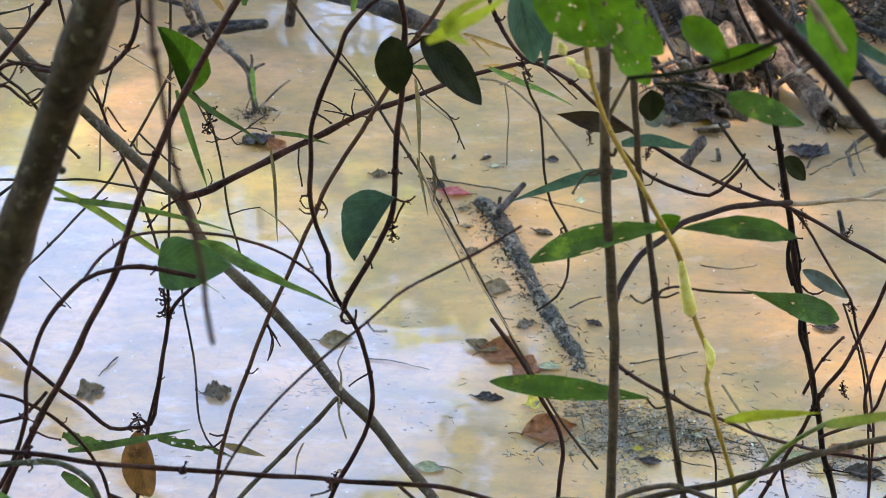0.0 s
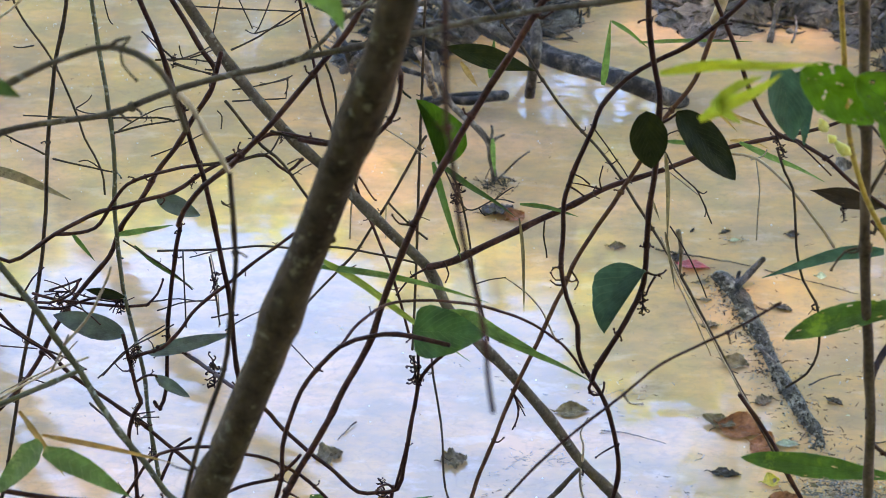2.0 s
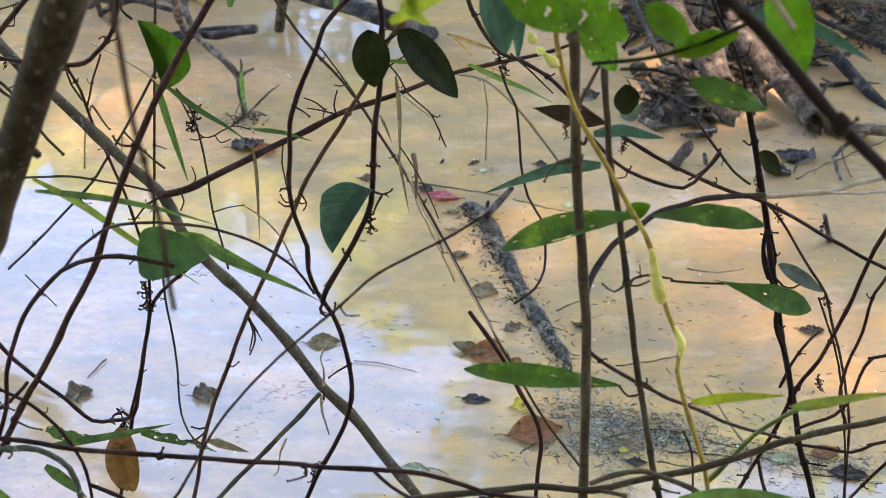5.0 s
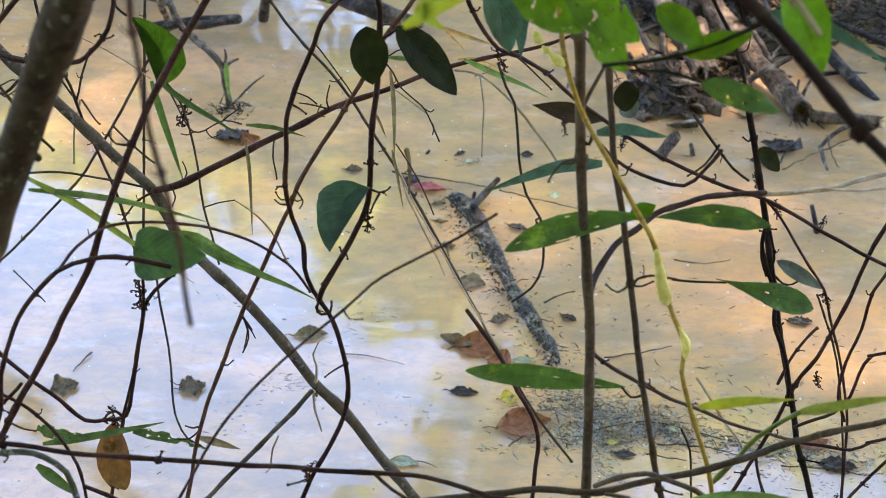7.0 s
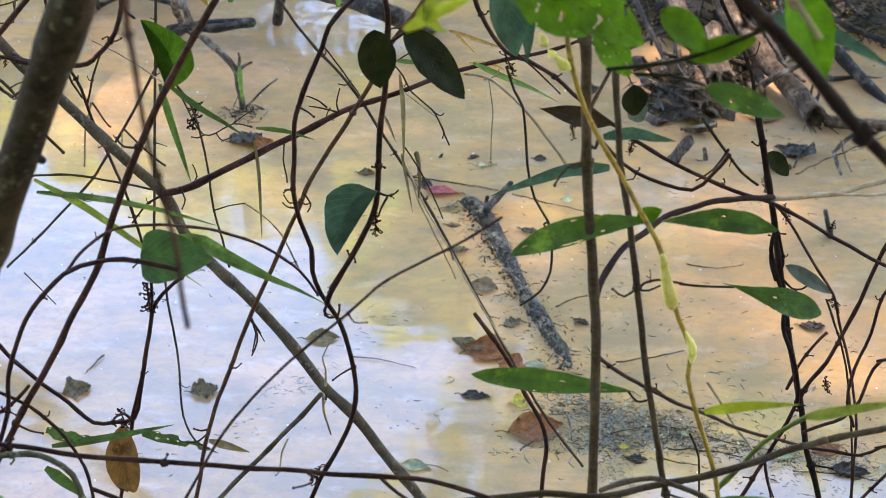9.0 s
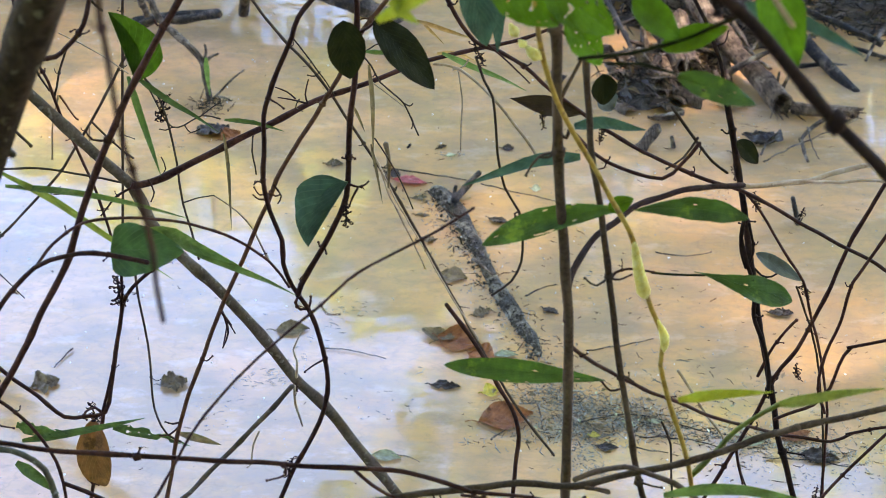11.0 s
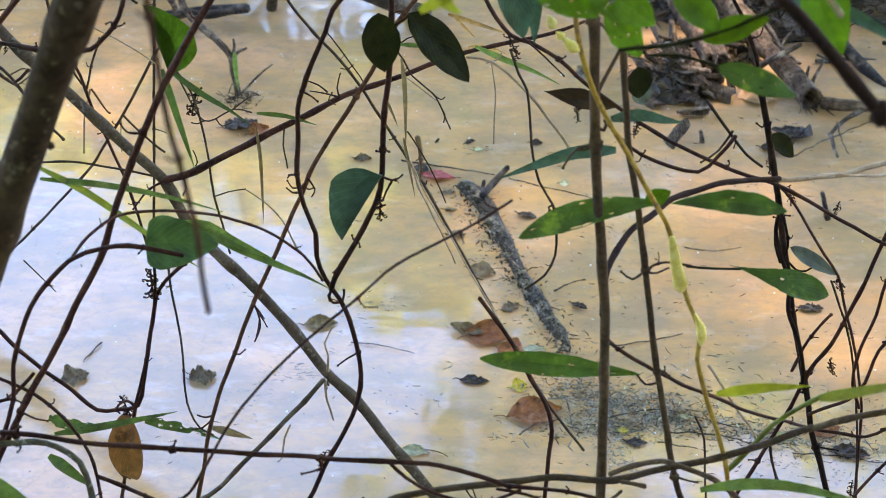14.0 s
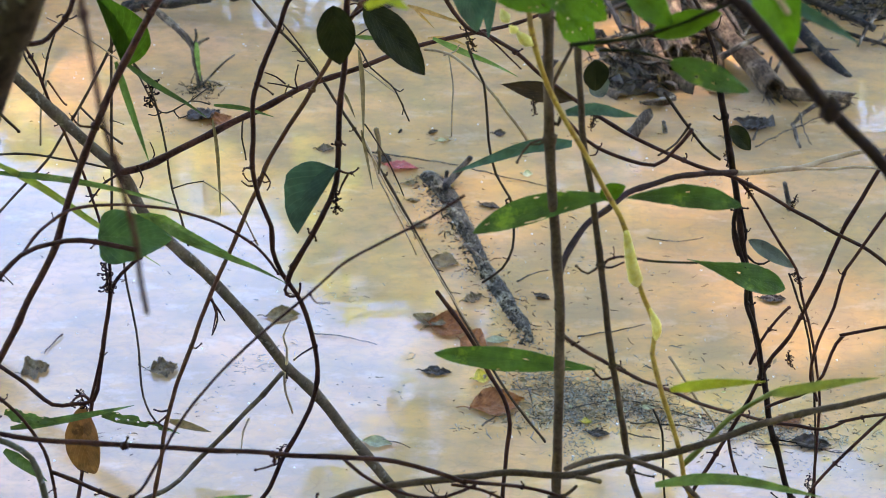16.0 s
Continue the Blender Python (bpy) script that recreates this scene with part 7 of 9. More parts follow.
blade(GRASS, 0.0093, [(-0.133, 1.0284, 1.3464), (-0.1132, 1.0284, 1.3572), (-0.09, 1.0284, 1.3631)], "broad green blade low over the bank")
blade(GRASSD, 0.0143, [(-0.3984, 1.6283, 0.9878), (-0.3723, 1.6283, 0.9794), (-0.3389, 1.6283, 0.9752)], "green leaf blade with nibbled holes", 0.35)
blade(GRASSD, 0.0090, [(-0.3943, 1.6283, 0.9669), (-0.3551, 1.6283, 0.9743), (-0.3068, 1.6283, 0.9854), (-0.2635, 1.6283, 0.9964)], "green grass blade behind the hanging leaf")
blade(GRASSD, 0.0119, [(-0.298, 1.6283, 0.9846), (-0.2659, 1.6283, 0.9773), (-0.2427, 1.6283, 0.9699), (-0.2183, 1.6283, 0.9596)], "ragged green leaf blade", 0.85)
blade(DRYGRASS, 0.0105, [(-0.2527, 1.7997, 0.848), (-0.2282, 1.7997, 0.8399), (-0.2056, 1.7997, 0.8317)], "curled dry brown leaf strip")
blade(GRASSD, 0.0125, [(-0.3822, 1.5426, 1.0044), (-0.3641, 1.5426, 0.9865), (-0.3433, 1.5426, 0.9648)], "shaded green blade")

v = vine("sapling", TRUNK, 0.00773, 0.01233, [(0.1576, 0.7306, 3.4507), (0.12, 0.6806, 2.7507), (0.0074, 0.7388, 2.2507), (-0.1052, 0.797, 1.9788), (-0.1269, 0.8082, 1.9264), (-0.1437, 0.8194, 1.8866), (-0.1552, 0.8306, 1.8532), (-0.1683, 0.8418, 1.8181), (-0.184, 0.853, 1.781), (-0.2001, 0.8642, 1.742), (-0.2172, 0.8755, 1.7009), (-0.2348, 0.8867, 1.6576), (-0.2538, 0.8979, 1.612), (-0.2744, 0.9091, 1.564), (-0.296, 0.9203, 1.5155), (-0.3252, 0.9315, 1.4551), (-0.3652, 0.9427, 1.3736), (-0.4177, 0.9574, 1.2667), (-0.4614, 0.9774, 0.7704), (-0.4702, 0.9974, 0.2741)],
         "slim brown-grey sapling trunk leaning over the muddy water", "sapling", "")
twig(v, TRUNK, 0.00375, 0.00219, [(-0.2168, 0.9341, 1.69), (-0.213, 0.9341, 1.6879), (-0.2098, 0.9341, 1.6858)])
twig(v, TRUNK, 0.00319, 0.00192, [(-0.2383, 0.9341, 1.6443), (-0.2424, 0.9341, 1.6395), (-0.246, 0.9341, 1.6363)])
twig(v, TRUNK, 0.00298, 0.00199, [(-0.27, 0.9341, 1.5697), (-0.2654, 0.9341, 1.567), (-0.262, 0.9341, 1.5655)])

v = vine("vine", BARKTHIN, 0.00233, 0.00236, [(-0.5289, 1.9354, 2.9896), (-0.5494, 1.8854, 2.2896), (-0.6111, 1.8854, 1.7896), (-0.6727, 1.8854, 1.496), (-0.6851, 1.8854, 1.4369), (-0.7021, 1.8854, 1.383), (-0.7173, 1.8854, 1.3206), (-0.7285, 1.8854, 1.2636), (-0.7408, 1.8854, 1.1902), (-0.7488, 1.8854, 1.1526), (-0.7619, 1.8854, 1.0988), (-0.7814, 1.8854, 1.0356), (-0.8015, 1.8854, 0.9705), (-0.8247, 1.8854, 0.8865), (-0.8487, 1.8854, 0.7995), (-0.8616, 1.8854, 0.7636), (-0.9022, 1.8854, 0.6507), (-0.936, 1.9054, 0.3092), (-0.9427, 1.9254, -0.0322)],
         "dark slender stem over the shallow water", "vine", "vines over the pond")
twig(v, BARKTHIN, 0.00124, 0.00093, [(-0.7226, 1.8854, 1.2579), (-0.6935, 1.8854, 1.2512), (-0.6559, 1.8854, 1.2433)])
twig(v, BARKTHIN, 0.00123, 0.00092, [(-0.7319, 1.8854, 1.2635), (-0.7566, 1.8854, 1.2774), (-0.7937, 1.8854, 1.2968)])

v = vine("vine", BARKGREENISH, 0.00190, 0.00249, [(-0.6939, 1.764, 3.0695), (-0.6804, 1.714, 2.3695), (-0.6399, 1.714, 1.8695), (-0.5995, 1.714, 1.5723), (-0.595, 1.714, 1.5399), (-0.595, 1.714, 1.4949), (-0.5938, 1.714, 1.4581), (-0.5926, 1.714, 1.4207), (-0.5921, 1.714, 1.3762), (-0.5947, 1.714, 1.3306), (-0.6003, 1.714, 1.284), (-0.6022, 1.714, 1.2432), (-0.6027, 1.714, 1.1876), (-0.5983, 1.714, 1.1451), (-0.5923, 1.714, 1.0872), (-0.5927, 1.714, 1.0275), (-0.5899, 1.714, 0.9351)],
         "grey-green upright stem over the shallow water", "vine", "vines over the pond")
twig(v, BARKTHIN, 0.00122, 0.00078, [(-0.5911, 1.714, 1.3749), (-0.5615, 1.714, 1.3831), (-0.5251, 1.714, 1.3901), (-0.5132, 1.714, 1.3915)])
twig(v, BARKTHIN, 0.00089, 0.00066, [(-0.5913, 1.714, 1.373), (-0.5667, 1.714, 1.3894), (-0.5415, 1.714, 1.4025), (-0.5173, 1.714, 1.4079)])
twig(v, BARKTHIN, 0.00111, 0.00078, [(-0.5253, 1.714, 1.3888), (-0.5426, 1.714, 1.393), (-0.6141, 1.714, 1.3912), (-0.6829, 1.714, 1.3928)])

v = vine("vine", BARKRED, 0.00247, 0.00250, [(-0.6605, 1.5926, 3.1229), (-0.6382, 1.5426, 2.4229), (-0.5714, 1.5426, 1.9229), (-0.5045, 1.5426, 1.6305), (-0.4994, 1.5426, 1.6083), (-0.4901, 1.5426, 1.5772), (-0.4807, 1.5426, 1.5445), (-0.4738, 1.5426, 1.5112), (-0.4662, 1.5426, 1.483), (-0.4612, 1.5426, 1.4544), (-0.454, 1.5426, 1.4195), (-0.4493, 1.5426, 1.3839), (-0.4468, 1.5426, 1.3538), (-0.4442, 1.5426, 1.3231), (-0.4399, 1.5426, 1.2794), (-0.4407, 1.5426, 1.2281), (-0.438, 1.5426, 1.1755)],
         "red-brown upright vine with side twigs", "vine", "vines over the pond")
twig(v, BARKTHIN, 0.00098, 0.00068, [(-0.4733, 1.5426, 1.5307), (-0.4584, 1.5426, 1.5336), (-0.442, 1.5426, 1.5404), (-0.4338, 1.5426, 1.5449)])
twig(v, BARKTHIN, 0.00098, 0.00069, [(-0.4694, 1.5426, 1.528), (-0.4543, 1.5426, 1.5226), (-0.4337, 1.5426, 1.5184)])
twig(v, BARKTHIN, 0.00098, 0.00068, [(-0.469, 1.5426, 1.5324), (-0.483, 1.5426, 1.5472), (-0.4949, 1.5426, 1.5581)])
cluster(v, (-0.4691, 1.5426, 1.5307), 0.0078)

v = vine("vine", BARKRED, 0.00222, 0.00288, [(-0.741, 1.8497, 3.0239), (-0.7143, 1.7997, 2.3239), (-0.6342, 1.7997, 1.8239), (-0.5541, 1.7997, 1.5347), (-0.5447, 1.7997, 1.5009), (-0.5285, 1.7997, 1.4665), (-0.5112, 1.7997, 1.4285), (-0.4997, 1.7997, 1.4093), (-0.5059, 1.7997, 1.3897)],
         "dark vine meeting the slanting branch", "vine", "vines over the pond")
twig(v, BARKRED, 0.00278, 0.00251, [(-0.4807, 1.7569, 1.4471), (-0.4867, 1.7569, 1.4282), (-0.4948, 1.7569, 1.4058), (-0.5194, 1.7569, 1.37), (-0.541, 1.7569, 1.3368), (-0.5624, 1.7569, 1.3097), (-0.5848, 1.7569, 1.2754), (-0.6109, 1.7568, 1.2403), (-0.6278, 1.7569, 1.2048), (-0.6538, 1.7569, 1.1756), (-0.677, 1.7569, 1.146), (-0.7011, 1.7569, 1.1122), (-0.7356, 1.7569, 1.0548), (-0.7763, 1.7569, 1.0056), (-0.815, 1.7568, 0.9743), (-1.0094, 1.7568, 0.8171), (-1.1649, 1.8068, 1.1171), (-1.2038, 1.8568, 2.0171)])
twig(v, BARKTHIN, 0.00114, 0.00079, [(-0.4806, 1.7997, 1.432), (-0.4491, 1.7997, 1.4482), (-0.4113, 1.7997, 1.4737), (-0.399, 1.7997, 1.48)])
twig(v, BARKTHIN, 0.00174, 0.00156, [(-0.4921, 1.7997, 1.3734), (-0.4733, 1.7997, 1.3439), (-0.4568, 1.7997, 1.3207), (-0.4367, 1.7997, 1.3008), (-0.4147, 1.7997, 1.2636), (-0.4035, 1.7997, 1.2465), (-0.3879, 1.7997, 1.2267)])

v = vine("dead_branch", BARKGREY, 0.00291, 0.00190, [(-0.9903, 1.2141, 2.7853), (-0.9421, 1.1641, 1.8853), (-0.7492, 1.1141, 1.5853), (-0.508, 1.1141, 1.6511), (-0.4829, 1.1141, 1.658), (-0.4577, 1.1141, 1.6669), (-0.4214, 1.1141, 1.6733), (-0.3895, 1.1141, 1.6784), (-0.349, 1.1141, 1.6955), (-0.3136, 1.1141, 1.7057), (-0.2828, 1.1141, 1.7126), (-0.2597, 1.1141, 1.7204), (-0.237, 1.1141, 1.7258), (-0.2072, 1.1141, 1.7317), (-0.1848, 1.1141, 1.7389), (-0.1591, 1.1141, 1.7454), (-0.1337, 1.1141, 1.7494), (-0.1121, 1.1141, 1.7535), (-0.0799, 1.1141, 1.7575), (-0.0516, 1.1141, 1.7634), (-0.0166, 1.1141, 1.7674), (0.0367, 1.1141, 1.7703), (0.0593, 1.1141, 1.7734)],
         "long grey branch sagging across the vines", "branch", "")
twig(v, BARKGREY, 0.00141, 0.00103, [(-0.2597, 1.1141, 1.7204), (-0.244, 1.1141, 1.7329), (-0.2282, 1.1141, 1.7487), (-0.2054, 1.1141, 1.7643), (-0.1904, 1.1141, 1.7758), (0.0477, 1.1141, 1.9583), (0.2858, 1.1141, 2.4583), (0.3652, 1.1641, 3.1583)])
twig(v, BARKGREY, 0.00104, 0.00070, [(-0.0746, 1.1141, 1.7583), (-0.0735, 1.1141, 1.753), (-0.0743, 1.1141, 1.7507)])
twig(v, BARKGREY, 0.00108, 0.00072, [(-0.3855, 1.1141, 1.6793), (-0.3815, 1.1141, 1.6744), (-0.3778, 1.1141, 1.6728)])

v = vine("dead_branch", BARKGREY, 0.00166, 0.00167, [(-0.8613, 0.957, 2.897), (-0.8153, 0.907, 1.997), (-0.6313, 0.857, 1.697), (-0.4013, 0.857, 1.795), (-0.3815, 0.857, 1.8034), (-0.3553, 0.857, 1.8163), (-0.3359, 0.857, 1.8257), (-0.3109, 0.857, 1.8347), (-0.2961, 0.857, 1.8349), (-0.2821, 0.857, 1.8282), (-0.2731, 0.857, 1.816), (-0.2701, 0.857, 1.8027), (-0.2669, 0.857, 1.7899)],
         "grey arching branch in front of the vines", "branch", "")
twig(v, BARKGREY, 0.00108, 0.00081, [(-0.302, 0.857, 1.8351), (-0.2985, 0.857, 1.8392), (-0.2909, 0.857, 1.8414)])

v = vine("dry_grass", STRAW, 0.00165, 0.00141, [(-0.2687, 0.857, 1.8098), (-0.2627, 0.857, 1.8019), (-0.2567, 0.857, 1.7875), (-0.2503, 0.857, 1.7762), (-0.2466, 0.857, 1.7665)],
         "pale bent straw in front of the vines", "grass", "")
twig(v, BARKTHIN, 0.00141, 0.00157, [(-0.2466, 0.857, 1.7665), (-0.2474, 0.857, 1.7312), (-0.2489, 0.857, 1.707), (-0.2549, 0.857, 1.675), (-0.2607, 0.857, 1.6456), (-0.2734, 0.857, 1.6133), (-0.2862, 0.857, 1.5759), (-0.2922, 0.857, 1.5558), (-0.3265, 0.857, 1.4408), (-0.3551, 0.877, 0.874), (-0.3609, 0.897, 0.3072)])

v = vine("vine", BARKRED, 0.00231, 0.00212, [(-1.2321, 1.7283, 2.509), (-1.1824, 1.6783, 1.609), (-0.9837, 1.6283, 1.309), (-0.7353, 1.6283, 1.2805), (-0.7118, 1.6283, 1.2778), (-0.6892, 1.6283, 1.2684), (-0.6633, 1.6283, 1.2823), (-0.6368, 1.6283, 1.3026), (-0.6115, 1.6283, 1.3161), (-0.5864, 1.6283, 1.3289), (-0.5504, 1.6283, 1.3393), (-0.5085, 1.6283, 1.3528), (-0.4778, 1.6283, 1.3747), (-0.4478, 1.6283, 1.392), (-0.4301, 1.6283, 1.4015), (-0.4121, 1.6283, 1.4164), (-0.3952, 1.6283, 1.4191), (-0.3678, 1.6283, 1.4135), (-0.3377, 1.6283, 1.4092)],
         "pair of twisting brown vines", "vine", "vines over the pond")
twig(v, BARKRED, 0.00197, 0.00160, [(-0.637, 1.6283, 1.3013), (-0.5947, 1.6283, 1.3101), (-0.5667, 1.6283, 1.3478), (-0.5474, 1.6283, 1.3646), (-0.5059, 1.6283, 1.3779), (-0.4654, 1.6283, 1.3849), (-0.4425, 1.6283, 1.389), (-0.4194, 1.6283, 1.3956), (-0.4084, 1.6283, 1.3927), (-0.3928, 1.6283, 1.3776), (-0.3772, 1.6283, 1.3914)])
cluster(v, (-0.4871, 1.6283, 1.3664), 0.0097)
cluster(v, (-0.3955, 1.6283, 1.4155), 0.0074)

v = vine("vine", BARKRED, 0.00253, 0.00229, [(0.279, 1.4212, 3.1042), (0.2073, 1.3712, 2.4042), (-0.0079, 1.3712, 1.9042), (-0.2232, 1.3712, 1.6952), (-0.2511, 1.3712, 1.6682), (-0.268, 1.3712, 1.6458), (-0.2903, 1.3712, 1.6143), (-0.3153, 1.3712, 1.5846), (-0.3408, 1.3712, 1.5541), (-0.3614, 1.3712, 1.5323), (-0.3823, 1.3712, 1.5112), (-0.4056, 1.3712, 1.4929), (-0.4249, 1.3712, 1.4691), (-0.4312, 1.3712, 1.4554)],
         "thick dark vine rising towards the fallen log", "vine", "vines over the pond")

v = vine("creeper", BARKTHIN, 0.00178, 0.00136, [(-0.9924, 2.1068, 2.9218), (-0.9676, 2.0568, 2.2218), (-0.8933, 2.0568, 1.7218), (-0.819, 2.0568, 1.4311), (-0.8102, 2.0568, 1.397), (-0.7983, 2.0568, 1.3594), (-0.7703, 2.0568, 1.3082), (-0.7506, 2.0568, 1.2445), (-0.7417, 2.0568, 1.2024), (-0.726, 2.0568, 1.1558), (-0.7263, 2.0568, 1.124)],
         "thin dark twig with side spurs", "creeper", "thin twigs over the pond")
twig(v, BARKTHIN, 0.00104, 0.00065, [(-0.7893, 2.0568, 1.3243), (-0.8039, 2.0568, 1.3212), (-0.8143, 2.0568, 1.3226)])
twig(v, BARKTHIN, 0.00106, 0.00066, [(-0.7473, 2.0568, 1.2423), (-0.7317, 2.0568, 1.2524), (-0.7257, 2.0568, 1.26)])
twig(v, BARKTHIN, 0.00106, 0.00066, [(-0.7475, 2.0568, 1.2407), (-0.7373, 2.0568, 1.2363), (-0.7246, 2.0568, 1.235)])
twig(v, BARKTHIN, 0.00108, 0.00067, [(-0.727, 2.0568, 1.1597), (-0.7422, 2.0568, 1.1712), (-0.7533, 2.0568, 1.1694)])

v = vine("vine", BARKRED, 0.00241, 0.00218, [(-0.5321, 1.714, 1.2667), (-0.5387, 1.714, 1.2448), (-0.5435, 1.714, 1.2172), (-0.5529, 1.714, 1.175), (-0.5616, 1.714, 1.1175), (-0.5691, 1.714, 1.0659), (-0.5786, 1.714, 1.0379), (-0.5841, 1.714, 1.0467)],
         "dark hooked vine hanging from a leafy node", "vine", "vines over the pond")
leaf(v, LEAFGREY, "o", (-0.5539, 1.714, 1.3017), (-0.5089, 1.714, 1.2806), 0.0216, 12, 0, 10, 0)
leaf(v, LEAFGREY, "o", (-0.5924, 1.6712, 1.1586), (-0.6687, 1.6711, 1.1808), 0.0289, 12, 0, 10, 0)
leaf(v, LEAFGREY, "o", (-0.571, 1.6712, 1.1353), (-0.4766, 1.6711, 1.1638), 0.0175, 12, 0, 10, 0)
leaf(v, LEAFGREY, "o", (-0.5659, 1.6711, 1.1083), (-0.5301, 1.6712, 1.0821), 0.0141, 12, 0, 10, 0)
cluster(v, (-0.5317, 1.714, 1.2707), 0.0149)

v = vine("creeper", BARKRED, 0.00176, 0.00165, [(-0.7042, 1.714, 1.1812), (-0.6799, 1.714, 1.1741), (-0.6613, 1.714, 1.1718), (-0.6301, 1.714, 1.1691), (-0.5988, 1.714, 1.1679), (-0.5764, 1.714, 1.1714)],
         "tangle of short dark twigs beside grey leaves", "creeper", "thin twigs over the pond")
twig(v, BARKRED, 0.00177, 0.00141, [(-0.7004, 1.714, 1.1635), (-0.6751, 1.714, 1.1628), (-0.6484, 1.714, 1.1736), (-0.6289, 1.714, 1.1784), (-0.6044, 1.714, 1.1734)])
twig(v, BARKRED, 0.00141, 0.00117, [(-0.6847, 1.714, 1.1853), (-0.6647, 1.714, 1.1929), (-0.648, 1.714, 1.2004)])
twig(v, BARKRED, 0.00141, 0.00117, [(-0.5797, 1.714, 1.1699), (-0.5655, 1.714, 1.1852), (-0.5574, 1.714, 1.2029)])
leaf(v, LEAFDARK, "l", (-0.5948, 1.6969, 1.1894), (-0.6391, 1.6969, 1.1979), 0.0116, 10, 0, 8, 0)
cluster(v, (-0.6739, 1.714, 1.1714), 0.0176)
cluster(v, (-0.608, 1.714, 1.1698), 0.0153)
blade(DRYGRASS, 0.0130, [(-0.8437, 1.9711, 1.2027), (-0.7965, 1.9711, 1.1884), (-0.7398, 1.9711, 1.1604)], "curled pale brown dry leaf")
blade(GRASS, 0.0069, [(-0.6038, 1.714, 1.2554), (-0.5755, 1.714, 1.2609), (-0.538, 1.714, 1.2692)], "yellow-green grass blade by a leafy node")

v = vine("dead_branch", BARKGREENISH, 0.00242, 0.00244, [(-0.786, 1.2141, 3.0023), (-0.7583, 1.1641, 2.1023), (-0.6476, 1.1141, 1.8023), (-0.5092, 1.1141, 1.5941), (-0.4959, 1.1141, 1.5742), (-0.486, 1.1141, 1.5585), (-0.4693, 1.1141, 1.5313), (-0.453, 1.1141, 1.4988), (-0.4394, 1.1141, 1.4743), (-0.4297, 1.1141, 1.4513), (-0.4163, 1.1141, 1.4221), (-0.402, 1.1141, 1.3975), (-0.3879, 1.1141, 1.3699), (-0.333, 1.1141, 1.2632), (-0.2873, 1.1341, 0.7428), (-0.2781, 1.1541, 0.2223)],
         "pale grey-green branch slanting down to the bank", "branch", "")
twig(v, BARKGREENISH, 0.00195, 0.00159, [(-0.4372, 1.1141, 1.4754), (-0.4622, 1.1141, 1.4623), (-0.4896, 1.1141, 1.449), (-0.5175, 1.1141, 1.4356), (-0.5365, 1.1141, 1.4248), (-0.7541, 1.1141, 1.3016), (-0.9282, 1.1641, 1.6016), (-0.9717, 1.2141, 2.5016)])
twig(v, STRAW, 0.00116, 0.00094, [(-0.4494, 1.1141, 1.4942), (-0.4275, 1.1141, 1.5185), (-0.4142, 1.1141, 1.5421), (-0.4058, 1.1141, 1.5607)])

v = vine("vine", BARKRED, 0.00222, 0.00224, [(-1.1172, 1.814, 2.5678), (-1.0828, 1.764, 1.6678), (-0.9453, 1.714, 1.3678), (-0.7734, 1.714, 1.1863), (-0.757, 1.714, 1.1689), (-0.7303, 1.714, 1.1337), (-0.6959, 1.714, 1.1042), (-0.6739, 1.714, 1.0769), (-0.6387, 1.714, 1.0483), (-0.5977, 1.714, 1.0121), (-0.5626, 1.714, 0.9753), (-0.5272, 1.714, 0.9379)],
         "dark slanting vine over the pale reflection", "vine", "vines over the pond")

v = vine("vine", BARKRED, 0.00232, 0.00244, [(-0.5949, 1.6711, 1.1586), (-0.5922, 1.6711, 1.1289), (-0.5878, 1.6711, 1.0858), (-0.585, 1.6712, 1.0727), (-0.5957, 1.6711, 1.0562), (-0.6043, 1.6711, 1.0261), (-0.601, 1.6711, 0.9885), (-0.604, 1.6711, 0.9461), (-0.6124, 1.6711, 0.8264), (-0.6195, 1.6911, 0.4324), (-0.6209, 1.7111, 0.0385)],
         "dark vine curling below grey leaves", "vine", "vines over the pond")
twig(v, BARKRED, 0.00210, 0.00168, [(-0.5891, 1.6712, 1.129), (-0.5727, 1.6711, 1.1367), (-0.5533, 1.6711, 1.1444), (-0.5325, 1.6711, 1.1662), (-0.5113, 1.6711, 1.1946), (-0.4784, 1.6711, 1.2229), (-0.4461, 1.6711, 1.2507), (-0.402, 1.6711, 1.285)])
twig(v, BARKRED, 0.00153, 0.00118, [(-0.5862, 1.6711, 1.1003), (-0.5759, 1.6711, 1.1079), (-0.5647, 1.6711, 1.1083), (-0.5615, 1.6711, 1.0976)])
cluster(v, (-0.5868, 1.6711, 1.1326), 0.0175)
cluster(v, (-0.5008, 1.6711, 1.1142), 0.0234)
cluster(v, (-0.5932, 1.6711, 1.0563), 0.0143)
blade(AUTUMN, 0.0044, [(-0.454, 1.0284, 1.4954), (-0.4416, 1.0284, 1.4703), (-0.4294, 1.0284, 1.4425)], "orange straw-like dead blade")
blade(AUTUMN, 0.0041, [(-0.4408, 1.0284, 1.4764), (-0.4038, 1.0284, 1.4696), (-0.3729, 1.0284, 1.4629), (-0.3479, 1.0284, 1.4565)], "long pinkish dead grass blade")
blade(VARIEGATED, 0.0169, [(-0.4073, 0.9427, 1.5311), (-0.4228, 0.9427, 1.5131), (-0.4452, 0.9427, 1.4878)], "broad green blade in front of the vines")
blade(VARIEGATED, 0.0153, [(-0.4064, 0.9427, 1.5247), (-0.3822, 0.9427, 1.5127), (-0.3553, 0.9427, 1.492)], "broad green blade in front of the vines")
blade(GRASS, 0.0158, [(-0.2243, 0.857, 1.8893), (-0.2031, 0.857, 1.8717), (-0.1869, 0.857, 1.8599), (-0.1821, 0.857, 1.8464)], "bright green leaf hanging before the vines")
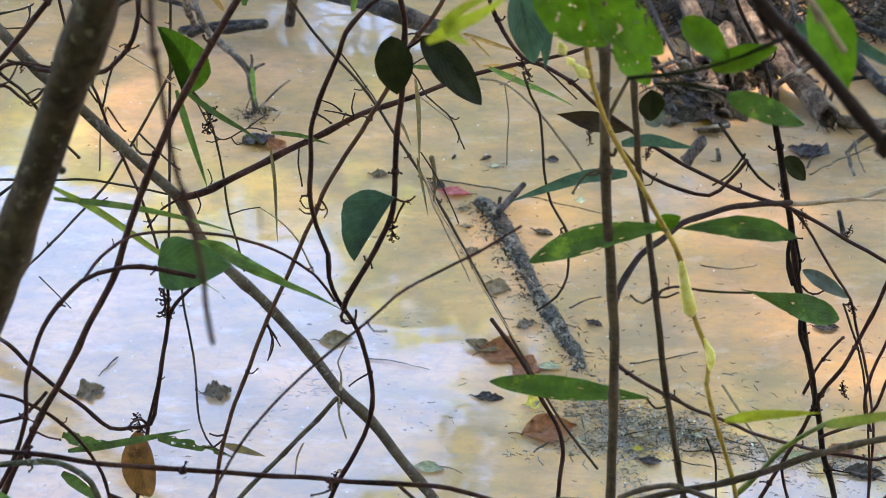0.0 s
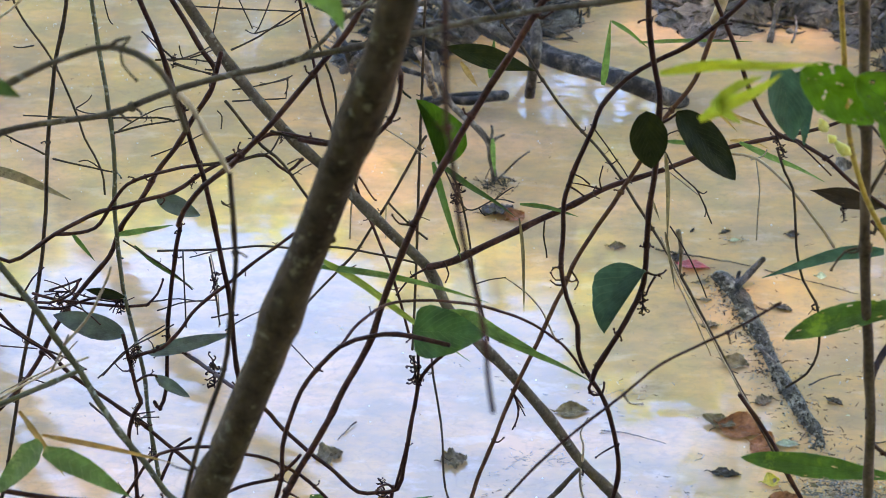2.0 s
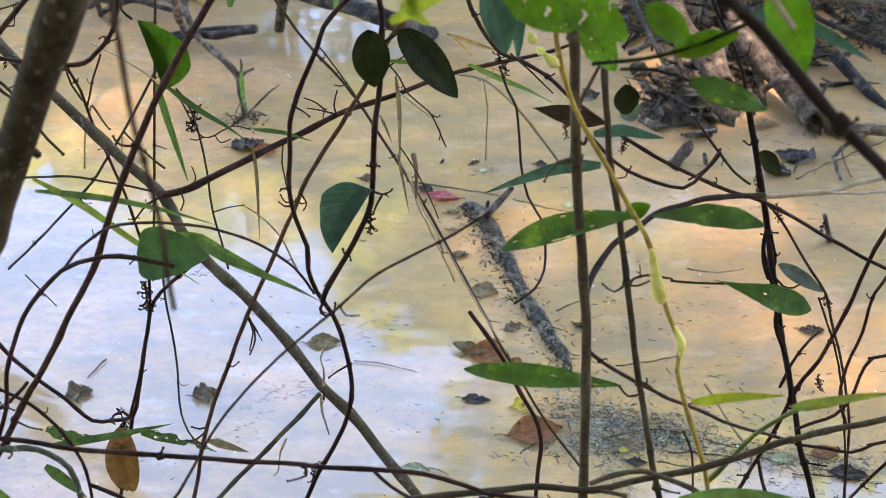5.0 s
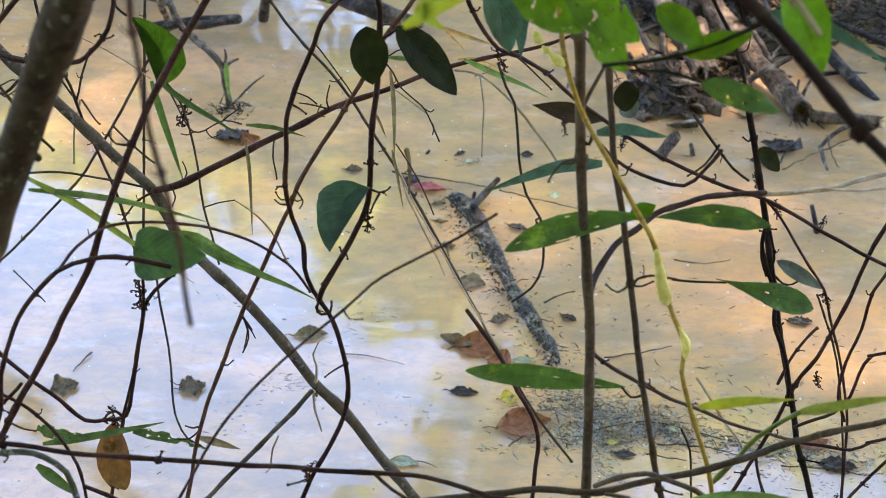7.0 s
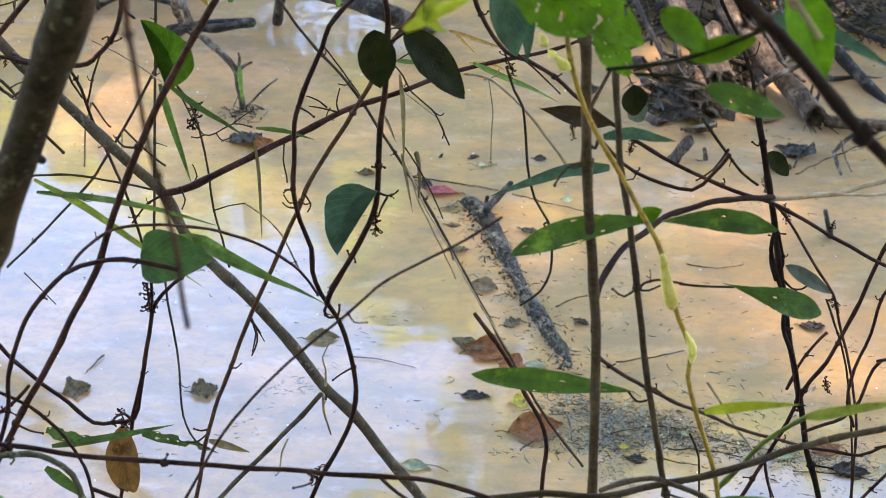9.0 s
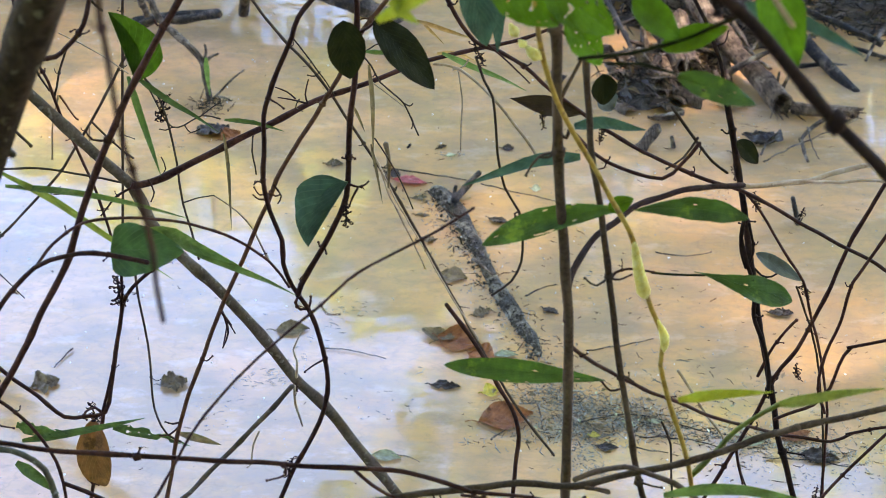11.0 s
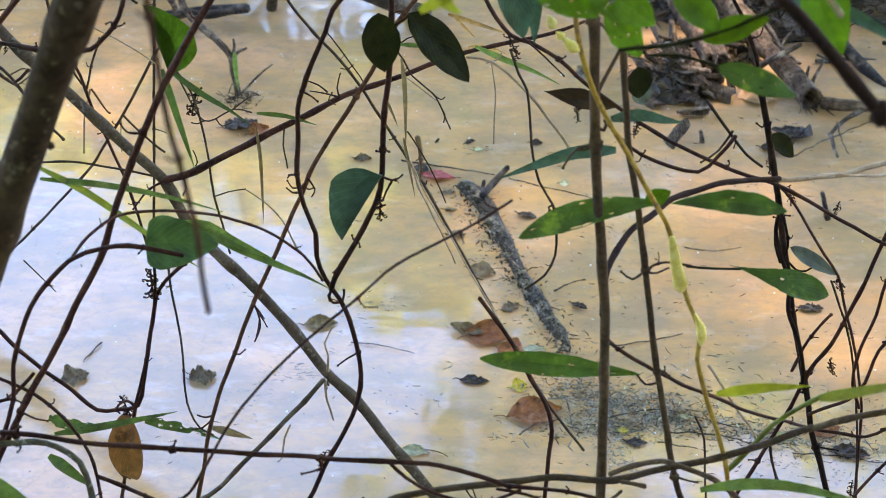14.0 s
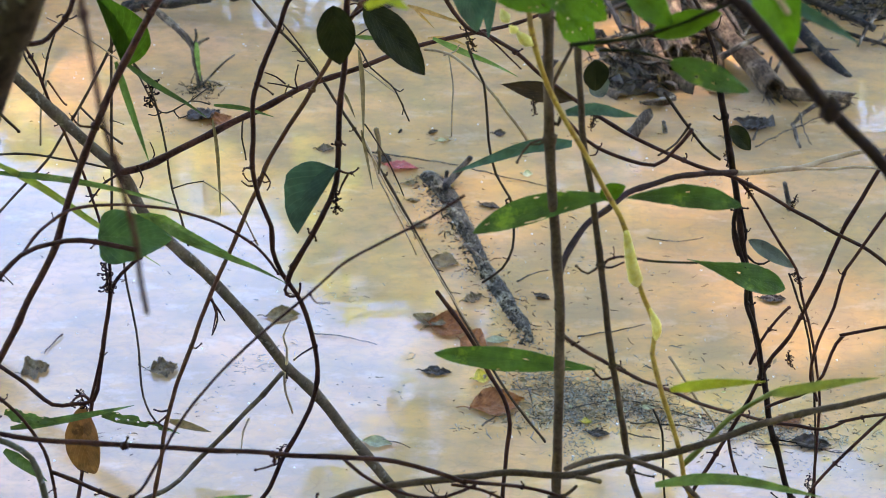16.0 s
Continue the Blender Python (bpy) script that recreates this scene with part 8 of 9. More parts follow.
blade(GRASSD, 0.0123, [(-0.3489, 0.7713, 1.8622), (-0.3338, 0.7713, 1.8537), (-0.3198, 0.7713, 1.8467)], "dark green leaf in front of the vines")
leaf(v, LEAFDARK, "l", (-0.2681, 1.8854, 1.4022), (-0.1708, 1.8854, 1.3755), 0.0250, 10, 0, 8, 0)
blade(GRASS, 0.0084, [(-0.0978, 1.8854, 1.3598), (-0.0936, 1.8854, 1.3961), (-0.0902, 1.8854, 1.4351)], "upright green grass blade before the fallen log")
blade(GRASS, 0.0053, [(-0.089, 1.8854, 1.4338), (-0.071, 1.8854, 1.4224), (-0.0498, 1.8854, 1.4031)], "drooping green grass blade")
blade(GRASS, 0.0043, [(-0.0557, 1.714, 1.4818), (-0.0015, 1.714, 1.4847), (0.0523, 1.714, 1.484)], "level green grass blade")
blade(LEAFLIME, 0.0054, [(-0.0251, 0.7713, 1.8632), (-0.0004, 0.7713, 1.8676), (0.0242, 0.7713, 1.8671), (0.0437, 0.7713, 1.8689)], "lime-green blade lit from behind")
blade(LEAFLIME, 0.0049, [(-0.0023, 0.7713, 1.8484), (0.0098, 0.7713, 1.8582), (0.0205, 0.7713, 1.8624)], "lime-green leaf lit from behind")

v = vine("dry_grass", STRAW, 0.00102, 0.00090, [(-0.3796, 1.9711, 1.278), (-0.3552, 1.9711, 1.2642), (-0.3339, 1.9711, 1.2503), (-0.3052, 1.9711, 1.2278)],
         "pale thin dry stalk across the vines", "grass", "")

v = vine("creeper", BARKTHIN, 0.00110, 0.00088, [(-0.0393, 1.8854, 1.2939), (-0.0283, 1.8854, 1.2791), (-0.019, 1.8854, 1.26), (0.0027, 1.8854, 1.2395), (0.0103, 1.8854, 1.227), (0.0231, 1.8854, 1.1947)],
         "thin brittle twig with a bent tip", "creeper", "thin twigs over the pond")
twig(v, BARKTHIN, 0.00087, 0.00062, [(0.0059, 1.8854, 1.2353), (0.0127, 1.8854, 1.2312), (0.0164, 1.8854, 1.234)])
twig(v, STRAW, 0.00080, 0.00068, [(-0.0314, 1.8854, 1.2634), (-0.0097, 1.8854, 1.2449), (0.0078, 1.8854, 1.2298)])
twig(v, BARKTHIN, 0.00087, 0.00063, [(0.0141, 1.8854, 1.2186), (0.0167, 1.8854, 1.2116), (0.0155, 1.8854, 1.2032)])
twig(v, BARKTHIN, 0.00092, 0.00067, [(-0.0393, 1.8854, 1.2939), (-0.0173, 1.8854, 1.3076), (0.0023, 1.8854, 1.297)])

v = vine("creeper", BARKTHIN, 0.00110, 0.00085, [(-0.2877, 1.9711, 1.2201), (-0.2776, 1.9711, 1.1934), (-0.2696, 1.9711, 1.1731), (-0.2599, 1.9711, 1.1599), (-0.2467, 1.9711, 1.1615), (-0.2252, 1.9711, 1.1749), (-0.2045, 1.9711, 1.17)],
         "thin dark twig with forked ends", "creeper", "thin twigs over the pond")
twig(v, BARKTHIN, 0.00092, 0.00065, [(-0.2599, 1.9711, 1.1599), (-0.268, 1.9711, 1.1554), (-0.2745, 1.9711, 1.1568)])
twig(v, BARKTHIN, 0.00085, 0.00065, [(-0.2252, 1.9711, 1.1749), (-0.215, 1.9711, 1.1838), (-0.205, 1.9711, 1.1904)])
twig(v, BARKTHIN, 0.00085, 0.00065, [(-0.2454, 1.9711, 1.1615), (-0.2393, 1.9711, 1.1527), (-0.2286, 1.9711, 1.1572)])
blade(GRASS, 0.0043, [(-0.0274, 1.4569, 1.5006), (-0.0099, 1.4569, 1.4992), (0.0029, 1.4569, 1.4967)], "small pale green grass blade behind dark leaves")
blade(AUTUMN, 0.0043, [(0.0295, 2.2282, 1.176), (0.0441, 2.2282, 1.1604), (0.0587, 2.2282, 1.1447)], "thin orange grass blade")
blade(GRASS, 0.0134, [(-0.4555, 4.1136, 0.2217), (-0.4548, 4.1136, 0.1772), (-0.4506, 4.1136, 0.1203)], "green strip of moss on the dead branch")

v = vine("creeper", BARKTHIN, 0.00084, 0.00064, [(-0.098, 1.6283, 1.4342), (-0.0867, 1.6283, 1.418), (-0.0748, 1.6283, 1.3993), (-0.067, 1.6283, 1.3876), (-0.0592, 1.6283, 1.3727)],
         "fine brown twig by the leaf pair", "creeper", "thin twigs over the pond")
twig(v, BARKTHIN, 0.00069, 0.00053, [(-0.0722, 1.6283, 1.3982), (-0.0776, 1.6283, 1.3934), (-0.084, 1.6283, 1.3945)])
twig(v, BARKTHIN, 0.00070, 0.00054, [(-0.093, 1.6283, 1.3694), (-0.0964, 1.6283, 1.3604), (-0.09, 1.6283, 1.3562)])

v = vine("creeper", BARKTHIN, 0.00087, 0.00067, [(-0.0216, 1.6283, 1.3276), (-0.0107, 1.6283, 1.3091), (0.0031, 1.6283, 1.2811), (0.0155, 1.6283, 1.2494)],
         "fine grey twig above the sunken log", "creeper", "thin twigs over the pond")

v = vine("creeper", BARKTHIN, 0.00109, 0.00090, [(-0.1745, 2.0568, 1.1087), (-0.1767, 2.0568, 1.0815), (-0.1729, 2.0568, 1.05)],
         "fine twig hanging by the branch", "creeper", "thin twigs over the pond")

v = vine("vine", BARKDARK, 0.00136, 0.00116, [(0.3214, 1.5255, 1.2941), (0.3198, 1.5255, 1.2788), (0.3208, 1.5255, 1.2634), (0.3274, 1.5255, 1.2449)],
         "dark loop of vine beside the twisted strands", "vine", "vines over the pond")
twig(v, BARKDARK, 0.00136, 0.00116, [(0.3256, 1.5255, 1.2941), (0.3303, 1.5255, 1.2789), (0.3329, 1.5255, 1.2636), (0.3295, 1.5255, 1.2449)])
cluster(v, (0.1245, 1.4569, 1.4369), 0.0087)
cluster(v, (0.3672, 1.4997, 1.3187), 0.0092)

v = vine("dry_grass", STRAW, 0.00085, 0.00074, [(0.0522, 1.6283, 1.4004), (0.0632, 1.6283, 1.4046), (0.0668, 1.6283, 1.4111)],
         "thin bent dry grass stalk", "grass", "")

v = vine("creeper", BARKTHIN, 0.00153, 0.00125, [(0.2481, 1.5426, 1.4058), (0.2683, 1.5426, 1.3772), (0.2886, 1.5426, 1.3505), (0.3043, 1.5426, 1.3376)],
         "dark twig leaning to the twisted vine", "creeper", "thin twigs over the pond")
twig(v, BARKTHIN, 0.00123, 0.00093, [(0.2742, 1.5426, 1.3743), (0.2625, 1.5426, 1.3539), (0.2479, 1.5426, 1.3421)])

v = vine("creeper", BARKTHIN, 0.00082, 0.00067, [(0.0307, 1.3712, 1.103), (0.037, 1.3712, 1.09), (0.0463, 1.3712, 1.0835), (0.0548, 1.3712, 1.073), (0.1298, 1.3712, 0.9794), (0.1924, 1.3912, 0.5584), (0.2049, 1.4112, 0.1375)],
         "fine twig rising from the low vine", "creeper", "thin twigs over the pond")
twig(v, BARKTHIN, 0.00072, 0.00052, [(0.0389, 1.3712, 1.0979), (0.0422, 1.3712, 1.0874), (0.0454, 1.3712, 1.0756), (0.0776, 1.3712, 0.96), (0.1043, 1.3912, 0.5488), (0.1097, 1.4112, 0.1375)])

v = vine("dry_grass", STRAW, 0.00132, 0.00107, [(-0.1608, 1.7997, 0.8522), (-0.168, 1.7997, 0.8334), (-0.1717, 1.7997, 0.8052), (-0.1773, 1.7997, 0.7986)],
         "short pale twig hanging from the branch", "grass", "")

v = vine("creeper", BARKTHIN, 0.00108, 0.00085, [(0.3624, 1.6283, 0.9465), (0.3682, 1.6283, 0.9238), (0.3782, 1.6283, 0.897)],
         "thin twig hanging in the shrub tangle", "creeper", "thin twigs over the pond")

v = vine("creeper", BARKTHIN, 0.00106, 0.00088, [(0.2495, 1.4569, 1.1172), (0.2596, 1.4569, 1.0907), (0.2633, 1.4569, 1.0502), (0.2693, 1.4569, 1.0018), (0.284, 1.4569, 0.8827), (0.2963, 1.4769, 0.496), (0.2988, 1.4969, 0.1092)],
         "thin grey twig below the shrubs", "creeper", "thin twigs over the pond")

v = vine("dry_grass", STRAW, 0.00162, 0.00127, [(-1.1596, 1.814, 2.5569), (-1.1163, 1.764, 1.6569), (-0.9429, 1.714, 1.3569), (-0.7262, 1.714, 1.4815), (-0.6937, 1.714, 1.5002), (-0.6706, 1.714, 1.5173), (-0.6574, 1.714, 1.5485), (-0.5398, 1.714, 1.8245), (-0.4223, 1.714, 2.3245), (-0.3832, 1.764, 3.0245)],
         "pale forked twig high over the water", "grass", "")

v = vine("creeper", BARKTHIN, 0.00099, 0.00083, [(-0.3258, 1.9354, 2.9808), (-0.3508, 1.8854, 2.2808), (-0.4259, 1.8854, 1.7808), (-0.5009, 1.8854, 1.4903), (-0.5127, 1.8854, 1.4448), (-0.5214, 1.8854, 1.4131)],
         "thin dark twig hanging over the far water", "creeper", "thin twigs over the pond")

v = vine("creeper", BARKTHIN, 0.00094, 0.00083, [(-0.5414, 1.8854, 1.4459), (-0.4853, 1.8854, 1.4431), (-0.4264, 1.8854, 1.4409)],
         "thin level twig over the far water", "creeper", "thin twigs over the pond")
twig(v, BARKTHIN, 0.00088, 0.00065, [(-0.4953, 1.8854, 1.471), (-0.4863, 1.8854, 1.4463), (-0.4772, 1.8854, 1.4214)])
twig(v, BARKTHIN, 0.00088, 0.00065, [(-0.4544, 1.8854, 1.455), (-0.4651, 1.8854, 1.4307), (-0.4753, 1.8854, 1.4148), (-0.4843, 1.8854, 1.4187)])
twig(v, BARKTHIN, 0.00089, 0.00065, [(-0.4753, 1.8854, 1.4148), (-0.4431, 1.8854, 1.4257), (-0.4202, 1.8854, 1.4403)])

v = vine("creeper", BARKTHIN, 0.00129, 0.00124, [(-0.4163, 1.8854, 1.452), (-0.4045, 1.8854, 1.3995), (-0.3911, 1.8854, 1.3458), (-0.3928, 1.8854, 1.2801), (-0.3794, 1.8854, 1.2486)],
         "thin dark stem behind the sapling", "creeper", "thin twigs over the pond")
twig(v, BARKTHIN, 0.00090, 0.00066, [(-0.4741, 1.8854, 1.3543), (-0.4482, 1.8854, 1.3601), (-0.4377, 1.8854, 1.3656)])
twig(v, BARKTHIN, 0.00090, 0.00060, [(-0.4437, 1.8854, 1.3615), (-0.4432, 1.8854, 1.352), (-0.447, 1.8854, 1.3437)])

v = vine("creeper", BARKTHIN, 0.00097, 0.00077, [(-0.6334, 1.9711, 1.2216), (-0.5962, 1.9711, 1.2364), (-0.5673, 1.9711, 1.2524)],
         "fine twig across the vines", "creeper", "thin twigs over the pond")

v = vine("creeper", BARKTHIN, 0.00092, 0.00074, [(-0.668, 1.9711, 1.4299), (-0.6644, 1.9711, 1.3955), (-0.6599, 1.9711, 1.3886)],
         "fine pale twig beside the straw", "creeper", "thin twigs over the pond")

v = vine("creeper", BARKTHIN, 0.00104, 0.00089, [(-0.5039, 1.714, 1.232), (-0.5017, 1.714, 1.1905), (-0.5008, 1.714, 1.1482)],
         "thin twig with a dried seed head", "creeper", "thin twigs over the pond")
cluster(v, (-0.5012, 1.714, 1.2031), 0.0152)

v = vine("creeper", BARKTHIN, 0.00092, 0.00083, [(-0.5321, 1.714, 1.2381), (-0.5352, 1.714, 1.1895), (-0.5381, 1.714, 1.1434)],
         "thin upright twig by grey leaves", "creeper", "thin twigs over the pond")

v = vine("creeper", BARKTHIN, 0.00092, 0.00082, [(-0.5954, 1.714, 1.2488), (-0.5498, 1.714, 1.2156), (-0.5264, 1.714, 1.1912)],
         "thin slanting twig by grey leaves", "creeper", "thin twigs over the pond")
twig(v, BARKTHIN, 0.00088, 0.00070, [(-0.5679, 1.714, 1.1639), (-0.5355, 1.714, 1.1755), (-0.501, 1.714, 1.1793)])
twig(v, BARKTHIN, 0.00089, 0.00065, [(-0.4952, 1.714, 1.1412), (-0.4752, 1.714, 1.1561), (-0.4545, 1.714, 1.1673)])
blade(GRASSD, 0.0057, [(-0.6501, 1.714, 1.2557), (-0.6409, 1.714, 1.2408), (-0.6295, 1.714, 1.2232)], "small drooping green blade")

v = vine("creeper", BARKTHIN, 0.00115, 0.00090, [(-0.6905, 1.7997, 0.9836), (-0.6756, 1.7997, 0.9668), (-0.663, 1.7997, 0.9577)],
         "fine dark twig on the pale reflection", "creeper", "thin twigs over the pond")

v = vine("vine", BARKRED, 0.00167, 0.00144, [(-0.7185, 1.6283, 1.2342), (-0.6837, 1.6283, 1.2244), (-0.654, 1.6283, 1.2212), (-0.6283, 1.6283, 1.2334), (-0.6205, 1.6283, 1.247)],
         "dark twig bundle at the leafy tangle", "vine", "vines over the pond")
twig(v, BARKRED, 0.00112, 0.00077, [(-0.6837, 1.6283, 1.2244), (-0.6681, 1.6283, 1.249), (-0.6542, 1.6283, 1.2627)])
twig(v, BARKRED, 0.00112, 0.00079, [(-0.6414, 1.6283, 1.2256), (-0.6189, 1.6283, 1.2134), (-0.603, 1.6283, 1.1969)])

v = vine("dry_grass", STRAW, 0.00119, 0.00093, [(-0.9469, 1.2141, 2.4882), (-0.9054, 1.1641, 1.5882), (-0.7393, 1.1141, 1.2882), (-0.5317, 1.1141, 1.4275), (-0.4885, 1.1141, 1.4565), (-0.4562, 1.1141, 1.4747), (-0.4317, 1.1141, 1.4852)],
         "dry pinkish stalk slanting low", "grass", "")
twig(v, STRAW, 0.00094, 0.00077, [(-0.4608, 1.1141, 1.4721), (-0.4525, 1.1141, 1.4869), (-0.4439, 1.1141, 1.5039)])

v = vine("creeper", BARKTHIN, 0.00103, 0.00079, [(-0.6078, 1.6283, 1.1343), (-0.583, 1.6283, 1.1631), (-0.5602, 1.6283, 1.1777), (-0.5248, 1.6283, 1.1993)],
         "fine twig below grey leaves", "creeper", "thin twigs over the pond")
cluster(v, (-0.5809, 1.6711, 1.0083), 0.0132)

v = vine("vine", BARKRED, 0.00178, 0.00152, [(-0.5618, 1.6283, 0.9982), (-0.5496, 1.6283, 1.0248), (-0.5414, 1.6283, 1.0436), (-0.5213, 1.6283, 1.059)],
         "dark thin vine below grey leaves", "vine", "vines over the pond")

v = vine("creeper", BARKTHIN, 0.00120, 0.00096, [(-0.5888, 1.8854, 1.3822), (-0.5541, 1.8854, 1.3839), (-0.5346, 1.8854, 1.3814), (-0.5201, 1.8854, 1.3795)],
         "knotty brown twig with forked ends", "creeper", "thin twigs over the pond")
twig(v, BARKTHIN, 0.00089, 0.00060, [(-0.5997, 1.8854, 1.415), (-0.5904, 1.8854, 1.4017), (-0.5816, 1.8854, 1.389)])
twig(v, BARKTHIN, 0.00090, 0.00060, [(-0.5674, 1.8854, 1.379), (-0.5445, 1.8854, 1.3711), (-0.526, 1.8854, 1.3646)])
twig(v, BARKTHIN, 0.00078, 0.00060, [(-0.5608, 1.8854, 1.3993), (-0.5598, 1.8854, 1.3906), (-0.5573, 1.8854, 1.3839)])
twig(v, BARKTHIN, 0.00090, 0.00060, [(-0.5495, 1.8854, 1.3853), (-0.5317, 1.8854, 1.3915), (-0.5165, 1.8854, 1.3977)])
twig(v, BARKTHIN, 0.00078, 0.00060, [(-0.5396, 1.8854, 1.3562), (-0.5045, 1.8854, 1.3635), (-0.478, 1.8854, 1.3753)])

v = vine("creeper", BARKTHIN, 0.00114, 0.00089, [(-0.5289, 1.9711, 1.2944), (-0.4926, 1.9711, 1.2971), (-0.4658, 1.9711, 1.2989)],
         "thin brown forked twig over the pond", "creeper", "thin twigs over the pond")
twig(v, BARKTHIN, 0.00095, 0.00075, [(-0.5276, 1.9711, 1.3088), (-0.4911, 1.9711, 1.3157), (-0.4591, 1.9711, 1.3261)])
twig(v, BARKTHIN, 0.00088, 0.00063, [(-0.4611, 1.9711, 1.326), (-0.4635, 1.9711, 1.3118), (-0.4658, 1.9711, 1.2989)])
twig(v, BARKTHIN, 0.00089, 0.00064, [(-0.5483, 1.9711, 1.2819), (-0.5435, 1.9711, 1.2747), (-0.5457, 1.9711, 1.2594)])

v = vine("creeper", BARKTHIN, 0.00098, 0.00079, [(-0.5547, 1.9711, 1.1636), (-0.5464, 1.9711, 1.1562), (-0.5397, 1.9711, 1.154)],
         "short bent twig hanging in the thicket", "creeper", "thin twigs over the pond")
twig(v, BARKTHIN, 0.00085, 0.00065, [(-0.5542, 1.9711, 1.1613), (-0.5497, 1.9711, 1.1576), (-0.5411, 1.9711, 1.1616)])

v = vine("vine", BARKTHIN, 0.00123, 0.00104, [(-0.3653, 1.4569, 1.5032), (-0.3374, 1.4569, 1.496), (-0.3058, 1.4569, 1.4938)],
         "dark twig knotted with short stubs", "vine", "vines over the pond")
twig(v, BARKTHIN, 0.00085, 0.00067, [(-0.3571, 1.4569, 1.4995), (-0.3669, 1.4569, 1.483), (-0.3808, 1.4569, 1.4789), (-0.4037, 1.4569, 1.4707), (-0.4311, 1.4569, 1.4702)])
twig(v, BARKTHIN, 0.00076, 0.00057, [(-0.3527, 1.4569, 1.4717), (-0.3438, 1.4569, 1.4768), (-0.3403, 1.4569, 1.4769)])
twig(v, BARKTHIN, 0.00076, 0.00057, [(-0.3565, 1.4569, 1.4683), (-0.3501, 1.4569, 1.4607), (-0.3394, 1.4569, 1.4686), (-0.3322, 1.4569, 1.4721)])

v = vine("creeper", BARKRED, 0.00105, 0.00082, [(-0.6906, 1.714, 1.1837), (-0.6628, 1.714, 1.1838), (-0.6324, 1.714, 1.1755), (-0.6095, 1.714, 1.1726)],
         "spiky cluster of dead leaf stalks", "creeper", "thin twigs over the pond")
twig(v, BARKRED, 0.00082, 0.00058, [(-0.6627, 1.714, 1.1845), (-0.6736, 1.714, 1.1926), (-0.6886, 1.714, 1.1978)])
twig(v, BARKRED, 0.00082, 0.00058, [(-0.6627, 1.714, 1.1845), (-0.662, 1.714, 1.1944), (-0.6649, 1.714, 1.2013)])
twig(v, BARKRED, 0.00082, 0.00058, [(-0.6627, 1.714, 1.1845), (-0.6541, 1.714, 1.1925), (-0.6489, 1.714, 1.1982)])
twig(v, BARKRED, 0.00082, 0.00059, [(-0.6627, 1.714, 1.1845), (-0.6738, 1.714, 1.1771), (-0.6885, 1.714, 1.1667)])
twig(v, BARKRED, 0.00082, 0.00059, [(-0.6627, 1.714, 1.1845), (-0.6821, 1.714, 1.1811), (-0.7058, 1.714, 1.1747)])
twig(v, BARKRED, 0.00082, 0.00059, [(-0.6627, 1.714, 1.1845), (-0.6542, 1.714, 1.1727), (-0.6491, 1.714, 1.1586)])
twig(v, BARKRED, 0.00082, 0.00059, [(-0.6114, 1.714, 1.1725), (-0.6179, 1.714, 1.1659), (-0.6207, 1.714, 1.163)])
twig(v, BARKRED, 0.00082, 0.00059, [(-0.6114, 1.714, 1.1725), (-0.6184, 1.714, 1.1773), (-0.6223, 1.714, 1.1856)])
twig(v, BARKRED, 0.00082, 0.00059, [(-0.6114, 1.714, 1.1725), (-0.6089, 1.714, 1.1669), (-0.6041, 1.714, 1.1649)])
twig(v, BARKRED, 0.00082, 0.00059, [(-0.6114, 1.714, 1.1725), (-0.603, 1.714, 1.1742), (-0.5918, 1.714, 1.1795)])
twig(v, BARKRED, 0.00082, 0.00059, [(-0.6114, 1.714, 1.1725), (-0.6156, 1.714, 1.1639), (-0.6174, 1.714, 1.1596)])

v = vine("creeper", BARKRED, 0.00095, 0.00071, [(-0.5949, 1.6711, 1.0577), (-0.5794, 1.6711, 1.0605), (-0.5711, 1.6712, 1.0615)],
         "small dead stubs on a twisted vine", "creeper", "thin twigs over the pond")
twig(v, BARKRED, 0.00089, 0.00065, [(-0.5956, 1.6711, 1.0517), (-0.5802, 1.6711, 1.0538), (-0.5674, 1.6712, 1.0551)])
twig(v, BARKRED, 0.00089, 0.00066, [(-0.5902, 1.6711, 1.049), (-0.5931, 1.6711, 1.0407), (-0.5935, 1.6711, 1.0318)])
twig(v, BARKRED, 0.00089, 0.00066, [(-0.591, 1.6711, 1.0534), (-0.5794, 1.6712, 1.0435), (-0.5808, 1.6711, 1.0486)])
twig(v, BARKRED, 0.00087, 0.00064, [(-0.5876, 1.6712, 1.1361), (-0.5933, 1.6712, 1.1303), (-0.5979, 1.6711, 1.128)])
twig(v, BARKRED, 0.00087, 0.00064, [(-0.5876, 1.6712, 1.1361), (-0.5808, 1.6712, 1.1413), (-0.5746, 1.6712, 1.1359)])

v = vine("creeper", BARKTHIN, 0.00101, 0.00081, [(-0.6759, 1.7997, 1.0187), (-0.6499, 1.7997, 1.0436), (-0.6197, 1.7997, 1.0729), (-0.5884, 1.7997, 1.0928)],
         "fine brown twig crossing the pale reflection", "creeper", "thin twigs over the pond")
twig(v, BARKTHIN, 0.00080, 0.00062, [(-0.6001, 1.7997, 1.1238), (-0.5689, 1.7997, 1.1284), (-0.5386, 1.7997, 1.1248)])
twig(v, BARKTHIN, 0.00079, 0.00061, [(-0.5503, 1.7997, 1.1822), (-0.5192, 1.7997, 1.1916), (-0.4841, 1.7997, 1.1982)])

v = vine("creeper", BARKTHIN, 0.00115, 0.00090, [(-0.6895, 1.7997, 0.9813), (-0.6774, 1.7997, 0.9683), (-0.6624, 1.7997, 0.9577)],
         "short dark twig hanging over the water", "creeper", "thin twigs over the pond")

